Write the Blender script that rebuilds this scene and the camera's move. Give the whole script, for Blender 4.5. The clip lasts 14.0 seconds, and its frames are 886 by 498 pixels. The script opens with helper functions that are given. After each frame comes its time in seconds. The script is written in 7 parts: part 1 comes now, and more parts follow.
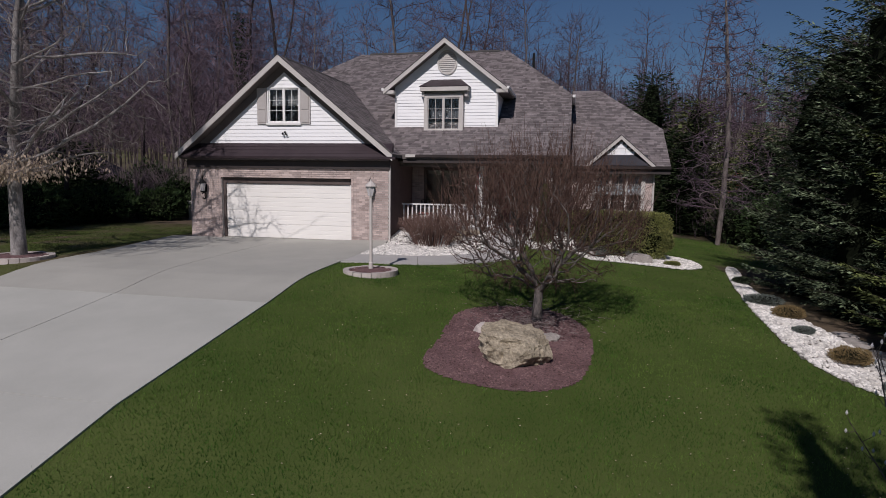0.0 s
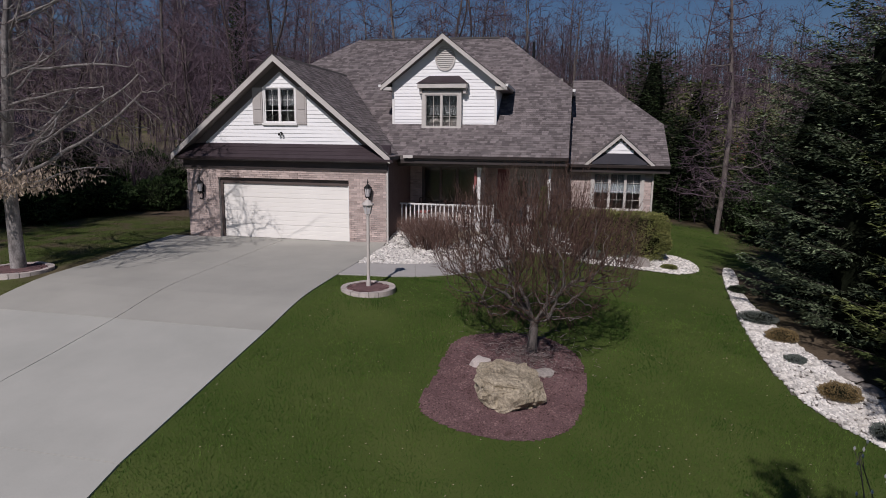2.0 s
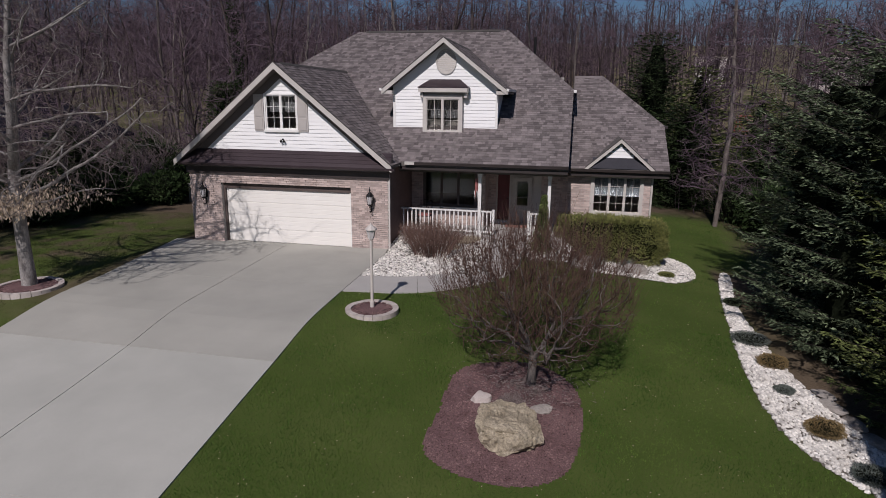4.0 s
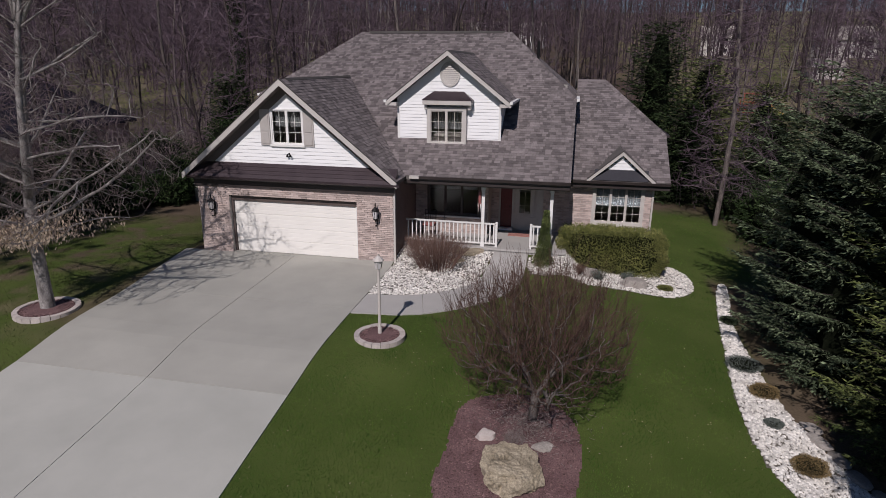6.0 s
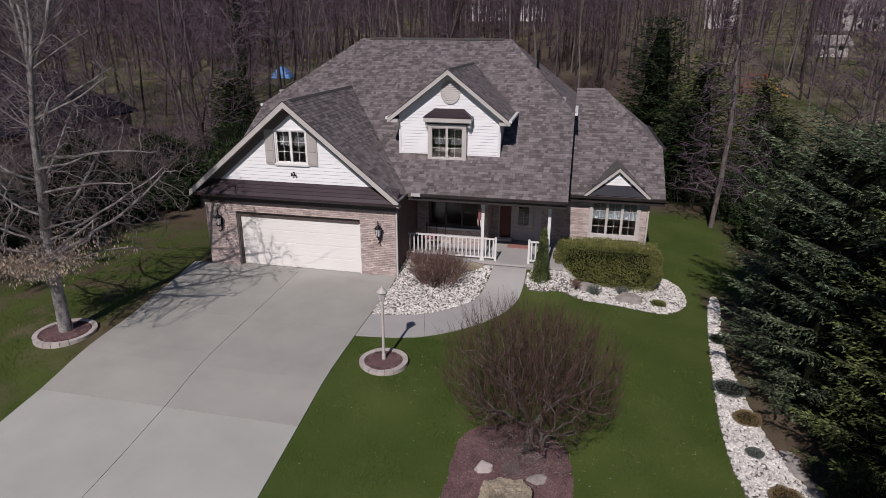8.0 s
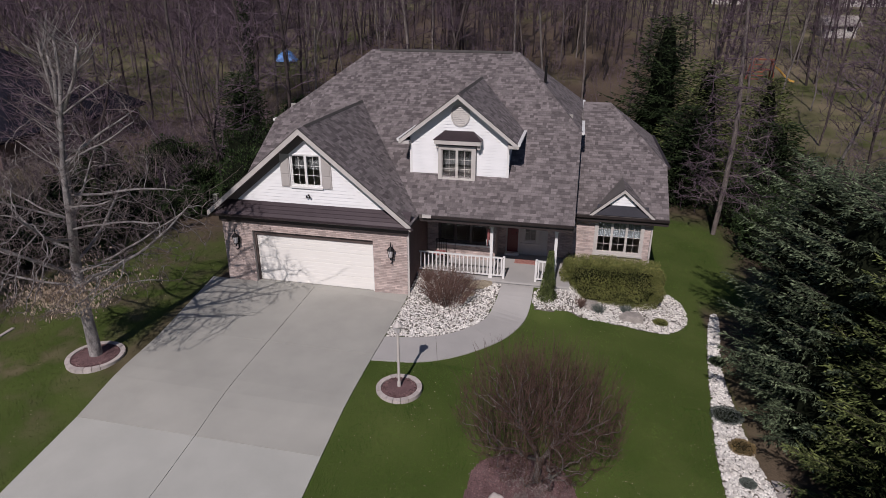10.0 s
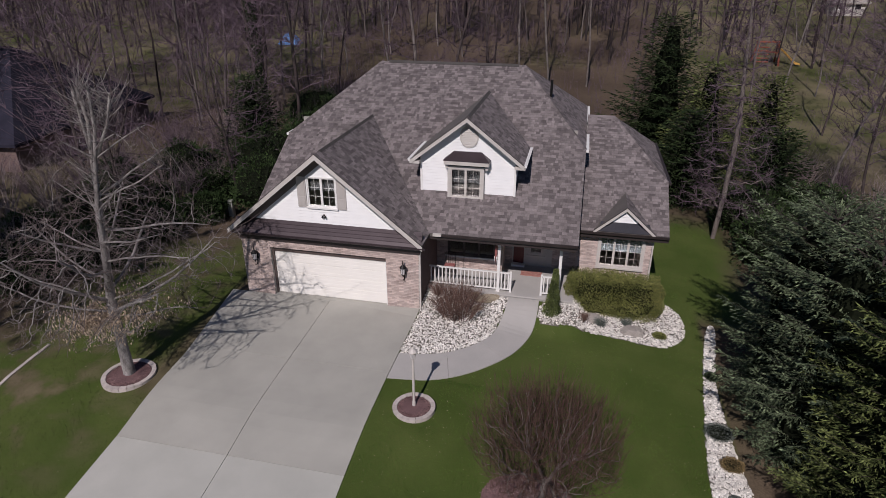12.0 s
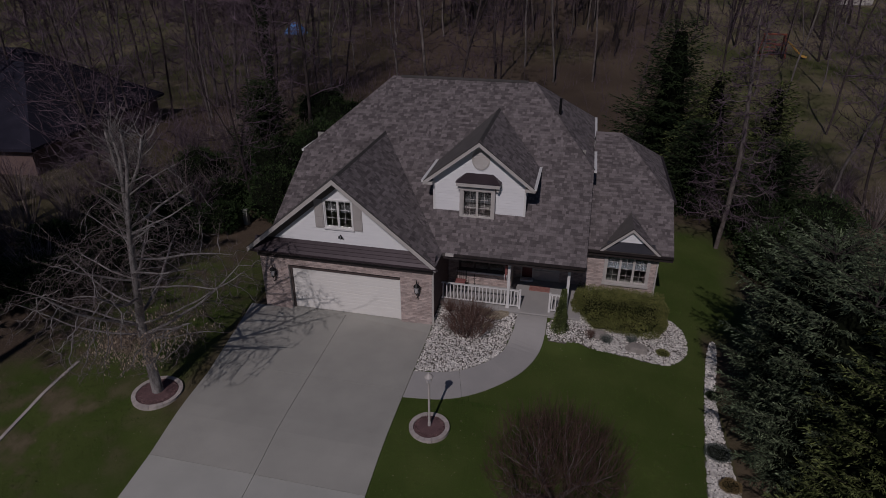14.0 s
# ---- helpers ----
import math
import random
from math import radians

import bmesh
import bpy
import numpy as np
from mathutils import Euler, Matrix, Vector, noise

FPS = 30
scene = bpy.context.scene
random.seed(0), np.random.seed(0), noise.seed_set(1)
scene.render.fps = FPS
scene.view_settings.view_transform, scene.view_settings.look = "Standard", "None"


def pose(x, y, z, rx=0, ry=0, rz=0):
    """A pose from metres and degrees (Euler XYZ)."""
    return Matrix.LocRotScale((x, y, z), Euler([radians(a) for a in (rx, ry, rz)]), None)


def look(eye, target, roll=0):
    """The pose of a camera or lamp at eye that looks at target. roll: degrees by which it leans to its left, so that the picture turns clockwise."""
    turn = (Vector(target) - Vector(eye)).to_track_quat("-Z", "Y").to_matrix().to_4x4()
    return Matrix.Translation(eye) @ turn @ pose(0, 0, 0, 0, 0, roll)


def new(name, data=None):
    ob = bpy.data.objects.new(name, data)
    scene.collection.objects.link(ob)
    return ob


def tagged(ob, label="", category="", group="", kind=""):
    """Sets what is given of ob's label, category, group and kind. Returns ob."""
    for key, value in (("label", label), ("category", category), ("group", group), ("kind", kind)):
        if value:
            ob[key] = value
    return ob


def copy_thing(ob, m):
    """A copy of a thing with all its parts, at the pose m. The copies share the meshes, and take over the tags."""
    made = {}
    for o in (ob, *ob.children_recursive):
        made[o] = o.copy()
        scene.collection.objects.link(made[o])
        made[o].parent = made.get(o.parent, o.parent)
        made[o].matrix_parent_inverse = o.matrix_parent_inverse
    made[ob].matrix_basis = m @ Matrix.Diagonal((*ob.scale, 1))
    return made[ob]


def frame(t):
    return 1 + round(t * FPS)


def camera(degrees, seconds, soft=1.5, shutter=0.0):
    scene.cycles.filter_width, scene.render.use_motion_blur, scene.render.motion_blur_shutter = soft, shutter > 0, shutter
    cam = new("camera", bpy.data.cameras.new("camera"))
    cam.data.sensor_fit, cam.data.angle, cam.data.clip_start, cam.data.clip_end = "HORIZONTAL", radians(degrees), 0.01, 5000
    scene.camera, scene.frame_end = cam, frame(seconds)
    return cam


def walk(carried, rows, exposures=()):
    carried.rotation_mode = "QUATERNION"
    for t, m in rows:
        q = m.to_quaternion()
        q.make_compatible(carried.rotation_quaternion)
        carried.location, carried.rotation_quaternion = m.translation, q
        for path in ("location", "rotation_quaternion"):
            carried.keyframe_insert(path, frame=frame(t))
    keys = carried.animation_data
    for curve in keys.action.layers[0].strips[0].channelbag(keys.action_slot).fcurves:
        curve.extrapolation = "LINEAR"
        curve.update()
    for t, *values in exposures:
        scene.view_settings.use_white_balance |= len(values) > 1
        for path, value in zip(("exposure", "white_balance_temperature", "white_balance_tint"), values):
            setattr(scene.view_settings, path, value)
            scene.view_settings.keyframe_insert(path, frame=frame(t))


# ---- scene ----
cam = camera(72.4, 14.0, soft=0.7)
PATH = [
    (0, (12.212, -19.562, 2.196), (11.803, -17.618, 1.964), 0.8),
    (0.5, (12.235, -19.502, 2.502), (11.825, -17.562, 2.239), 0.8),
    (1, (12.244, -19.437, 2.852), (11.834, -17.502, 2.557), 0.7),
    (1.5, (12.245, -19.408, 3.197), (11.837, -17.477, 2.871), 0.7),
    (2, (12.24, -19.395, 3.557), (11.835, -17.469, 3.199), 0.7),
    (2.5, (12.235, -19.385, 3.914), (11.834, -17.464, 3.526), 0.7),
    (3, (12.209, -19.411, 4.321), (11.812, -17.496, 3.9), 0.7),
    (5.5, (12.146, -19.417, 6.237), (11.744, -17.537, 5.683), 0.5),
    (6, (12.089, -19.47, 6.703), (11.692, -17.598, 6.122), 0.5),
    (6.5, (12.087, -19.503, 7.131), (11.692, -17.638, 6.527), 0.5),
    (7, (12.08, -19.546, 7.556), (11.688, -17.688, 6.929), 0.5),
    (7.5, (12.084, -19.594, 8.023), (11.694, -17.744, 7.371), 0.4),
    (8, (12.128, -19.598, 8.424), (11.733, -17.756, 7.752), 0.3),
    (10.5, (11.813, -19.816, 10.842), (11.419, -18.017, 10.063), 0.2),
    (11, (11.802, -19.88, 11.355), (11.404, -18.091, 10.554), 0.0),
    (11.5, (11.728, -19.994, 11.819), (11.331, -18.213, 10.999), 0.1),
    (12, (11.649, -20.097, 12.36), (11.253, -18.327, 11.516), 0.0),
    (12.5, (11.563, -20.181, 12.794), (11.166, -18.419, 11.936), 0.1),
    (13, (11.506, -20.234, 13.238), (11.105, -18.48, 12.364), 0.0),
    (13.5, (11.32, -20.273, 13.693), (10.925, -18.526, 12.804), 0.2),
    (14, (11.277, -20.268, 14.142), (10.88, -18.528, 13.239), 0.1),
]
FADE = [(0, -0.10, 6370, 18.5), (3, -0.07, 6420, 18.5), (6, -0.04, 6450, 18.8), (8, -0.02, 6450, 19), (11, 0.0, 6470, 20), (13.45, 0.0, 6480, 20.5), (13.6, -0.2, 6460, 21), (13.7, -0.42, 6430, 21.5), (13.8, -0.72, 6400, 22), (13.9, -1.02, 6360, 22.5), (14.0, -1.36, 6320, 23)]
walk(cam, [(t, look(eye, target, roll)) for t, eye, target, roll in PATH], FADE)

# ---- world and sun ----
SUN_TO = Vector((0.05, 0.745, -0.665)).normalized()
world = bpy.data.worlds.new("sky")
scene.world = world
world.use_nodes = True
wn = world.node_tree.nodes
sky = wn.new("ShaderNodeTexSky")
sky.sky_type = "NISHITA"
sky.sun_disc = False
sky.sun_elevation = math.asin(-SUN_TO.z)
sky.sun_rotation = math.atan2(-SUN_TO.x, -SUN_TO.y)
sky.air_density, sky.dust_density, sky.ozone_density = 1.2, 0.3, 9.5
wn["Background"].inputs["Strength"].default_value = 0.0350
world.node_tree.links.new(sky.outputs[0], wn["Background"].inputs["Color"])
sun_data = bpy.data.lights.new("sun", "SUN")
sun_data.energy, sun_data.angle, sun_data.color = 3.34, radians(0.55), (1.0, 0.965, 0.91)
sun = new("sun", sun_data)
sun.rotation_mode = "QUATERNION"
sun.rotation_quaternion = SUN_TO.to_track_quat("-Z", "Y")

# ---- helpers for meshes ----
class Geo:
    """Collects the corners and faces of one mesh."""

    def __init__(self):
        self.v, self.f = [], []

    def add(self, verts, faces):
        n = len(self.v)
        self.v.extend(verts)
        self.f.extend(tuple(i + n for i in q) for q in faces)
        return self

    def box(self, x0, x1, y0, y1, z0, z1):
        return self.add([(x0, y0, z0), (x1, y0, z0), (x1, y1, z0), (x0, y1, z0), (x0, y0, z1), (x1, y0, z1), (x1, y1, z1), (x0, y1, z1)],
                        [(0, 3, 2, 1), (4, 5, 6, 7), (0, 1, 5, 4), (1, 2, 6, 5), (2, 3, 7, 6), (3, 0, 4, 7)])

    def prism(self, poly, vec):
        """A flat polygon pushed along vec."""
        n, vec = len(poly), Vector(vec)
        a = [Vector(p) for p in poly]
        return self.add([tuple(p) for p in a] + [tuple(p + vec) for p in a],
                        [tuple(range(n))[::-1], tuple(range(n, 2 * n))] + [(i, (i + 1) % n, n + (i + 1) % n, n + i) for i in range(n)])

    def tube(self, pts, radii, sides=6, cap=True):
        pts = [Vector(p) for p in pts]
        base, rings = len(self.v), len(pts)
        ref = Vector((0.31, 0.17, 0.93))
        for i, p in enumerate(pts):
            d = (pts[min(i + 1, rings - 1)] - pts[max(i - 1, 0)])
            d = d.normalized() if d.length > 1e-9 else Vector((0, 0, 1))
            a = d.cross(ref if abs(d.dot(ref)) < 0.95 else Vector((1, 0, 0))).normalized()
            b = d.cross(a)
            for k in range(sides):
                w = 2 * math.pi * k / sides
                q = p + (a * math.cos(w) + b * math.sin(w)) * radii[i]
                self.v.append((q.x, q.y, q.z))
        for i in range(rings - 1):
            o = base + i * sides
            for k in range(sides):
                self.f.append((o + k, o + (k + 1) % sides, o + sides + (k + 1) % sides, o + sides + k))
        if cap:
            self.f.append(tuple(base + k for k in range(sides))[::-1])
            self.f.append(tuple(base + (rings - 1) * sides + k for k in range(sides)))
        return self

    def turned(self, x, y, profile, sides=16):
        """A lathe shape on an upright axis: profile of (radius, height)."""
        return self.tube_axis(Vector((x, y, 0)), profile, sides)

    def tube_axis(self, o, profile, sides):
        base = len(self.v)
        for r, z in profile:
            for k in range(sides):
                w = 2 * math.pi * (k + 0.5) / sides
                self.v.append((o.x + r * math.cos(w), o.y + r * math.sin(w), o.z + z))
        for i in range(len(profile) - 1):
            p = base + i * sides
            for k in range(sides):
                self.f.append((p + k, p + (k + 1) % sides, p + sides + (k + 1) % sides, p + sides + k))
        self.f.append(tuple(base + k for k in range(sides))[::-1])
        self.f.append(tuple(base + (len(profile) - 1) * sides + k for k in range(sides)))
        return self

    def mesh(self, name, material, smooth=False):
        me = bpy.data.meshes.new(name)
        me.from_pydata(self.v, [], self.f)
        me.materials.append(material)
        if smooth:
            me.shade_smooth()
        return me


def part(name, geo, material, parent=None, label="", smooth=False):
    ob = new(name, geo.mesh(name, material, smooth) if isinstance(geo, Geo) else geo)
    ob.parent = parent
    return tagged(ob, label)


def thing(name, label, category, group="", kind="", at=(0, 0, 0)):
    ob = new(name)
    ob.location = at
    return tagged(ob, label, category, group, kind)


def bevel(ob, width, segments=2):
    m = ob.modifiers.new("bevel", "BEVEL")
    m.width, m.segments, m.limit_method = width, segments, "ANGLE"
    return ob


def smoothstep(a, b, x):
    t = min(1.0, max(0.0, (x - a) / (b - a)))
    return t * t * (3 - 2 * t)


# ---- materials ----
def material(name, c1, c2, rough=0.8, scale=3.0, fine=40.0, grain=0.25, bump=0.3, depth=0.01, stretch=(1, 1, 1), rand=0.0, island=0.0,
             metal=0.0, spec=0.5, c3=None, patch=0.6, translucent=0.0):
    """Two colours mixed by a broad noise, a fine grain on top, relief, and an even spread of brightness from piece to piece."""
    m = bpy.data.materials.new(name)
    m.use_nodes = True
    t = m.node_tree
    n, l = t.nodes, t.links
    bsdf = n["Principled BSDF"]

    def node(kind, **values):
        k = n.new(kind)
        for key, value in values.items():
            k.inputs[key].default_value = value
        return k

    co = n.new("ShaderNodeTexCoord")
    mp = node("ShaderNodeMapping", Scale=stretch)
    where = n.new("ShaderNodeObjectInfo")
    shift = n.new("ShaderNodeVectorMath")
    l.new(co.outputs["Object"], shift.inputs[0])
    l.new(where.outputs["Location"], shift.inputs[1])
    l.new(shift.outputs[0], mp.inputs["Vector"])
    broad = node("ShaderNodeTexNoise", Scale=scale, Detail=4.0, Roughness=0.6)
    small = node("ShaderNodeTexNoise", Scale=fine, Detail=3.0, Roughness=0.7)
    l.new(mp.outputs[0], broad.inputs["Vector"])
    l.new(mp.outputs[0], small.inputs["Vector"])
    ramp = n.new("ShaderNodeValToRGB")
    ramp.color_ramp.elements[0].position, ramp.color_ramp.elements[1].position = 0.5 - 0.3 * patch, 0.5 + 0.3 * patch
    ramp.color_ramp.elements[0].color, ramp.color_ramp.elements[1].color = (*c1, 1), (*c2, 1)
    if c3:
        e = ramp.color_ramp.elements.new(0.5 + 0.45 * patch)
        e.color = (*c3, 1)
    l.new(broad.outputs["Fac"], ramp.inputs["Fac"])
    hsv = node("ShaderNodeHueSaturation")
    l.new(ramp.outputs[0], hsv.inputs["Color"])
    value = node("ShaderNodeMapRange", **{"To Min": 1 - grain, "To Max": 1 + grain})
    value.inputs["From Min"].default_value, value.inputs["From Max"].default_value = 0.25, 0.75
    l.new(small.outputs["Fac"], value.inputs["Value"])
    out = value.outputs["Result"]
    for amount, kind, socket in ((rand, "ShaderNodeObjectInfo", "Random"), (island, "ShaderNodeNewGeometry", "Random Per Island")):
        if amount:
            src = n.new(kind)
            mr = node("ShaderNodeMapRange", **{"To Min": 1 - amount, "To Max": 1 + amount})
            l.new(src.outputs[socket], mr.inputs["Value"])
            mul = n.new("ShaderNodeMath")
            mul.operation = "MULTIPLY"
            l.new(out, mul.inputs[0])
            l.new(mr.outputs["Result"], mul.inputs[1])
            out = mul.outputs[0]
    l.new(out, hsv.inputs["Value"])
    l.new(hsv.outputs[0], bsdf.inputs["Base Color"])
    bsdf.inputs["Roughness"].default_value = rough
    bsdf.inputs["Metallic"].default_value = metal
    bsdf.inputs["Specular IOR Level"].default_value = spec
    if bump:
        b = node("ShaderNodeBump", Strength=bump, Distance=depth)
        l.new(small.outputs["Fac"], b.inputs["Height"])
        l.new(b.outputs[0], bsdf.inputs["Normal"])
    if translucent:
        tr = n.new("ShaderNodeBsdfTranslucent")
        mix = node("ShaderNodeMixShader", Fac=translucent)
        l.new(hsv.outputs[0], tr.inputs["Color"])
        l.new(bsdf.outputs[0], mix.inputs[1])
        l.new(tr.outputs[0], mix.inputs[2])
        l.new(mix.outputs[0], n["Material Output"].inputs["Surface"])
    return m


M_GRASS = material("grass_blades", (0.031, 0.090, 0.010), (0.108, 0.174, 0.034), 0.7, 0.8, 7, 0.4, 0, island=0.42, patch=0.45, spec=0.2, translucent=0.25)
M_GRASSDRY = material("patchy_grass", (0.026, 0.045, 0.010), (0.112, 0.108, 0.042), 0.8, 1.1, 6, 0.35, 0, island=0.45, spec=0.15, translucent=0.2)
M_CONC_A = material("concrete_old", (0.318, 0.311, 0.280), (0.414, 0.402, 0.362), 0.85, 0.5, 55, 0.07, 0.15, 0.004, patch=0.9)
M_CONC_B = material("concrete_pale", (0.378, 0.376, 0.342), (0.468, 0.462, 0.422), 0.85, 0.6, 55, 0.07, 0.15, 0.004, patch=0.9)
M_WALK = material("concrete_walk", (0.38, 0.365, 0.35), (0.44, 0.42, 0.40), 0.85, 1.2, 55, 0.07, 0.15, 0.004, patch=0.9)
M_MULCH = material("red_mulch", (0.135, 0.080, 0.082), (0.195, 0.120, 0.120), 0.95, 1.5, 38, 0.45, 0.8, 0.03, spec=0.1)
M_CHIP = material("mulch_chips", (0.105, 0.060, 0.060), (0.23, 0.145, 0.142), 0.9, 3, 30, 0.3, 0, island=0.5, spec=0.1)
M_GRAVELBED = material("pebble_bed", (0.10, 0.088, 0.075), (0.20, 0.18, 0.155), 0.9, 2, 30, 0.4, 0.7, 0.03)
M_PEBBLE = material("white_pebbles", (0.54, 0.51, 0.47), (0.76, 0.73, 0.69), 0.75, 2.5, 25, 0.15, 0.2, 0.01, rand=0.28)
M_PEBBLES = material("white_pebble_cover", (0.52, 0.49, 0.45), (0.76, 0.73, 0.69), 0.75, 2.5, 25, 0.15, 0.2, 0.01, island=0.34)
M_BRICK = material("pink_brick", (0.40, 0.31, 0.28), (0.55, 0.455, 0.42), 0.9, 2.2, 60, 0.18, 0.4, 0.004, rand=0.25, patch=0.9)
M_BRICKS = material("pink_brickwork", (0.40, 0.31, 0.28), (0.55, 0.455, 0.42), 0.9, 2.2, 60, 0.18, 0.4, 0.004, island=0.25, patch=0.9)
# Darker and browner than the front's pink brick.
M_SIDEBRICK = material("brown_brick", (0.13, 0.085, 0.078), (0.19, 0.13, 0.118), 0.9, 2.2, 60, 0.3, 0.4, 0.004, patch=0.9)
M_MORTAR = material("mortar", (0.46, 0.42, 0.39), (0.54, 0.50, 0.47), 0.95, 4, 90, 0.12, 0.4, 0.004)
M_SHINGLE = material("asphalt_shingle", (0.136, 0.117, 0.117), (0.190, 0.165, 0.165), 0.92, 2.2, 130, 0.35, 0.35, 0.004, rand=0.36, spec=0.25)
M_SHINGLES = material("asphalt_shingle_field", (0.136, 0.117, 0.117), (0.190, 0.165, 0.165), 0.92, 2.2, 130, 0.4, 0.35, 0.004, island=0.40, spec=0.25)
M_ROOFDECK = material("roof_felt", (0.10, 0.09, 0.085), (0.13, 0.115, 0.108), 0.95, 2, 60, 0.2, 0.3, 0.004)
M_RIDGE = material("ridge_vent", (0.05, 0.045, 0.042), (0.075, 0.068, 0.064), 0.9, 3, 90, 0.2, 0.3, 0.004)
M_SIDING = material("white_siding", (0.80, 0.80, 0.80), (0.85, 0.85, 0.85), 0.55, 1.2, 30, 0.03, 0.04, 0.002, stretch=(1, 1, 6))
M_TRIM = material("beige_trim", (0.47, 0.44, 0.41), (0.54, 0.51, 0.48), 0.6, 2, 40, 0.05, 0.05, 0.002)
M_WHITE = material("white_paint", (0.72, 0.71, 0.69), (0.80, 0.79, 0.77), 0.5, 2, 40, 0.04, 0.05, 0.002)
M_SHUTTER = material("grey_shutter", (0.40, 0.37, 0.35), (0.45, 0.42, 0.40), 0.6, 2, 40, 0.06, 0.1, 0.002)
M_SOFFIT = material("brown_soffit", (0.12, 0.10, 0.092), (0.15, 0.125, 0.115), 0.7, 2, 40, 0.08, 0.1, 0.002)
M_BRONZE = material("bronze_metal_roof", (0.042, 0.029, 0.034), (0.060, 0.043, 0.049), 0.45, 1.2, 30, 0.12, 0.08, 0.003, metal=0.3)
M_DARKTRIM = material("dark_brown_trim", (0.075, 0.055, 0.05), (0.10, 0.075, 0.068), 0.6, 2, 30, 0.1, 0.1, 0.002)
M_FASCIA = material("dark_fascia", (0.026, 0.019, 0.019), (0.040, 0.030, 0.029), 0.55, 2, 30, 0.1, 0.1, 0.002)
M_SLATE = material("blue_black_shingle", (0.016, 0.016, 0.026), (0.029, 0.027, 0.042), 0.9, 0.6, 30, 0.25, 0.3, 0.01, spec=0.15)
M_NAVY = material("dark_slate_shingle", (0.028, 0.028, 0.036), (0.046, 0.044, 0.054), 0.9, 1, 40, 0.25, 0.3, 0.01)
M_DOORW = material("garage_door_paint", (0.80, 0.775, 0.73), (0.84, 0.815, 0.77), 0.45, 1, 30, 0.025, 0.05, 0.002)
M_REDDOOR = material("red_door_paint", (0.10, 0.007, 0.011), (0.135, 0.010, 0.015), 0.4, 2, 30, 0.08, 0.05, 0.002)
M_CURTAIN = material("white_curtain", (0.075, 0.075, 0.078), (0.13, 0.13, 0.135), 0.9, 3, 25, 0.1, 0.3, 0.01, stretch=(6, 1, 0.4))
# Grey-blue cloth colour also carries the sky's reflection in the panes.
M_SHEER = material("sheer_curtain", (0.17, 0.185, 0.205), (0.25, 0.27, 0.29), 0.9, 3, 25, 0.1, 0.3, 0.01, stretch=(6, 1, 0.4))
M_ROOM = material("room_plaster", (0.30, 0.28, 0.26), (0.36, 0.34, 0.31), 0.9, 1, 20, 0.05, 0)
M_IRON = material("black_iron", (0.012, 0.012, 0.013), (0.022, 0.021, 0.021), 0.5, 6, 60, 0.2, 0.15, 0.002, metal=0.6)
M_LAMPPOST = material("painted_post", (0.50, 0.46, 0.43), (0.57, 0.53, 0.49), 0.55, 4, 40, 0.06, 0.1, 0.002)
M_FROST = material("frosted_shade", (0.55, 0.53, 0.54), (0.64, 0.62, 0.62), 0.35, 4, 40, 0.05, 0.05, 0.002)
M_ROCK = material("tan_boulder", (0.25, 0.205, 0.14), (0.50, 0.43, 0.325), 0.92, 3.2, 26, 0.5, 1.0, 0.04, patch=0.8)
M_STONE = material("grey_boulder", (0.25, 0.225, 0.205), (0.38, 0.345, 0.315), 0.92, 3.0, 30, 0.3, 0.7, 0.02)
M_EDGING = material("edging_block", (0.42, 0.37, 0.345), (0.52, 0.46, 0.43), 0.9, 4, 50, 0.15, 0.4, 0.005, rand=0.12)
M_BARK = material("grey_bark", (0.15, 0.136, 0.13), (0.37, 0.345, 0.33), 0.95, 5, 40, 0.35, 0.8, 0.02, stretch=(1, 1, 0.35), rand=0.25, spec=0.15)
M_BARKDARK = material("dark_bark", (0.042, 0.033, 0.032), (0.088, 0.070, 0.067), 0.95, 4, 40, 0.35, 0.6, 0.02, stretch=(1, 1, 0.35), rand=0.35, spec=0.1)
M_BARKPALE = material("pale_woodland_bark", (0.11, 0.096, 0.090), (0.24, 0.212, 0.196), 0.95, 4, 30, 0.4, 0.6, 0.02, stretch=(1, 1, 0.35), rand=0.25, spec=0.1)
M_BARKMID = material("grey_brown_bark", (0.085, 0.070, 0.065), (0.180, 0.155, 0.143), 0.95, 5, 40, 0.35, 0.6, 0.02, stretch=(1, 1, 0.35), rand=0.2, spec=0.1)
M_LITTERTWIG = material("fallen_twig", (0.15, 0.115, 0.11), (0.26, 0.21, 0.20), 0.9, 4, 20, 0.2, 0, island=0.4)
M_TWIG = material("bare_twigs", (0.064, 0.044, 0.055), (0.168, 0.124, 0.150), 0.95, 1.5, 20, 0.2, 0, rand=0.3, spec=0.1)
M_PALETWIG = material("pale_twigs", (0.085, 0.066, 0.064), (0.20, 0.165, 0.158), 0.95, 1.5, 20, 0.2, 0, rand=0.2, spec=0.1)
M_RHODO = material("dark_evergreen_leaves", (0.014, 0.028, 0.010), (0.044, 0.070, 0.024), 0.7, 1.5, 15, 0.25, 0, island=0.45, spec=0.12)
M_CRAB = material("crabapple_twigs", (0.048, 0.025, 0.020), (0.155, 0.098, 0.078), 0.9, 5, 20, 0.2, 0, spec=0.15)
# Dark-to-pale clumps put shaded gaps and lit tips into the needle colour.
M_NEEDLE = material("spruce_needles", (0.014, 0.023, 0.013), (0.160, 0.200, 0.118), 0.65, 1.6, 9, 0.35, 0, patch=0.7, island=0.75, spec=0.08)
M_NEEDLE2 = material("green_needles", (0.018, 0.029, 0.010), (0.145, 0.170, 0.060), 0.7, 1.4, 9, 0.35, 0, island=0.75, spec=0.08)
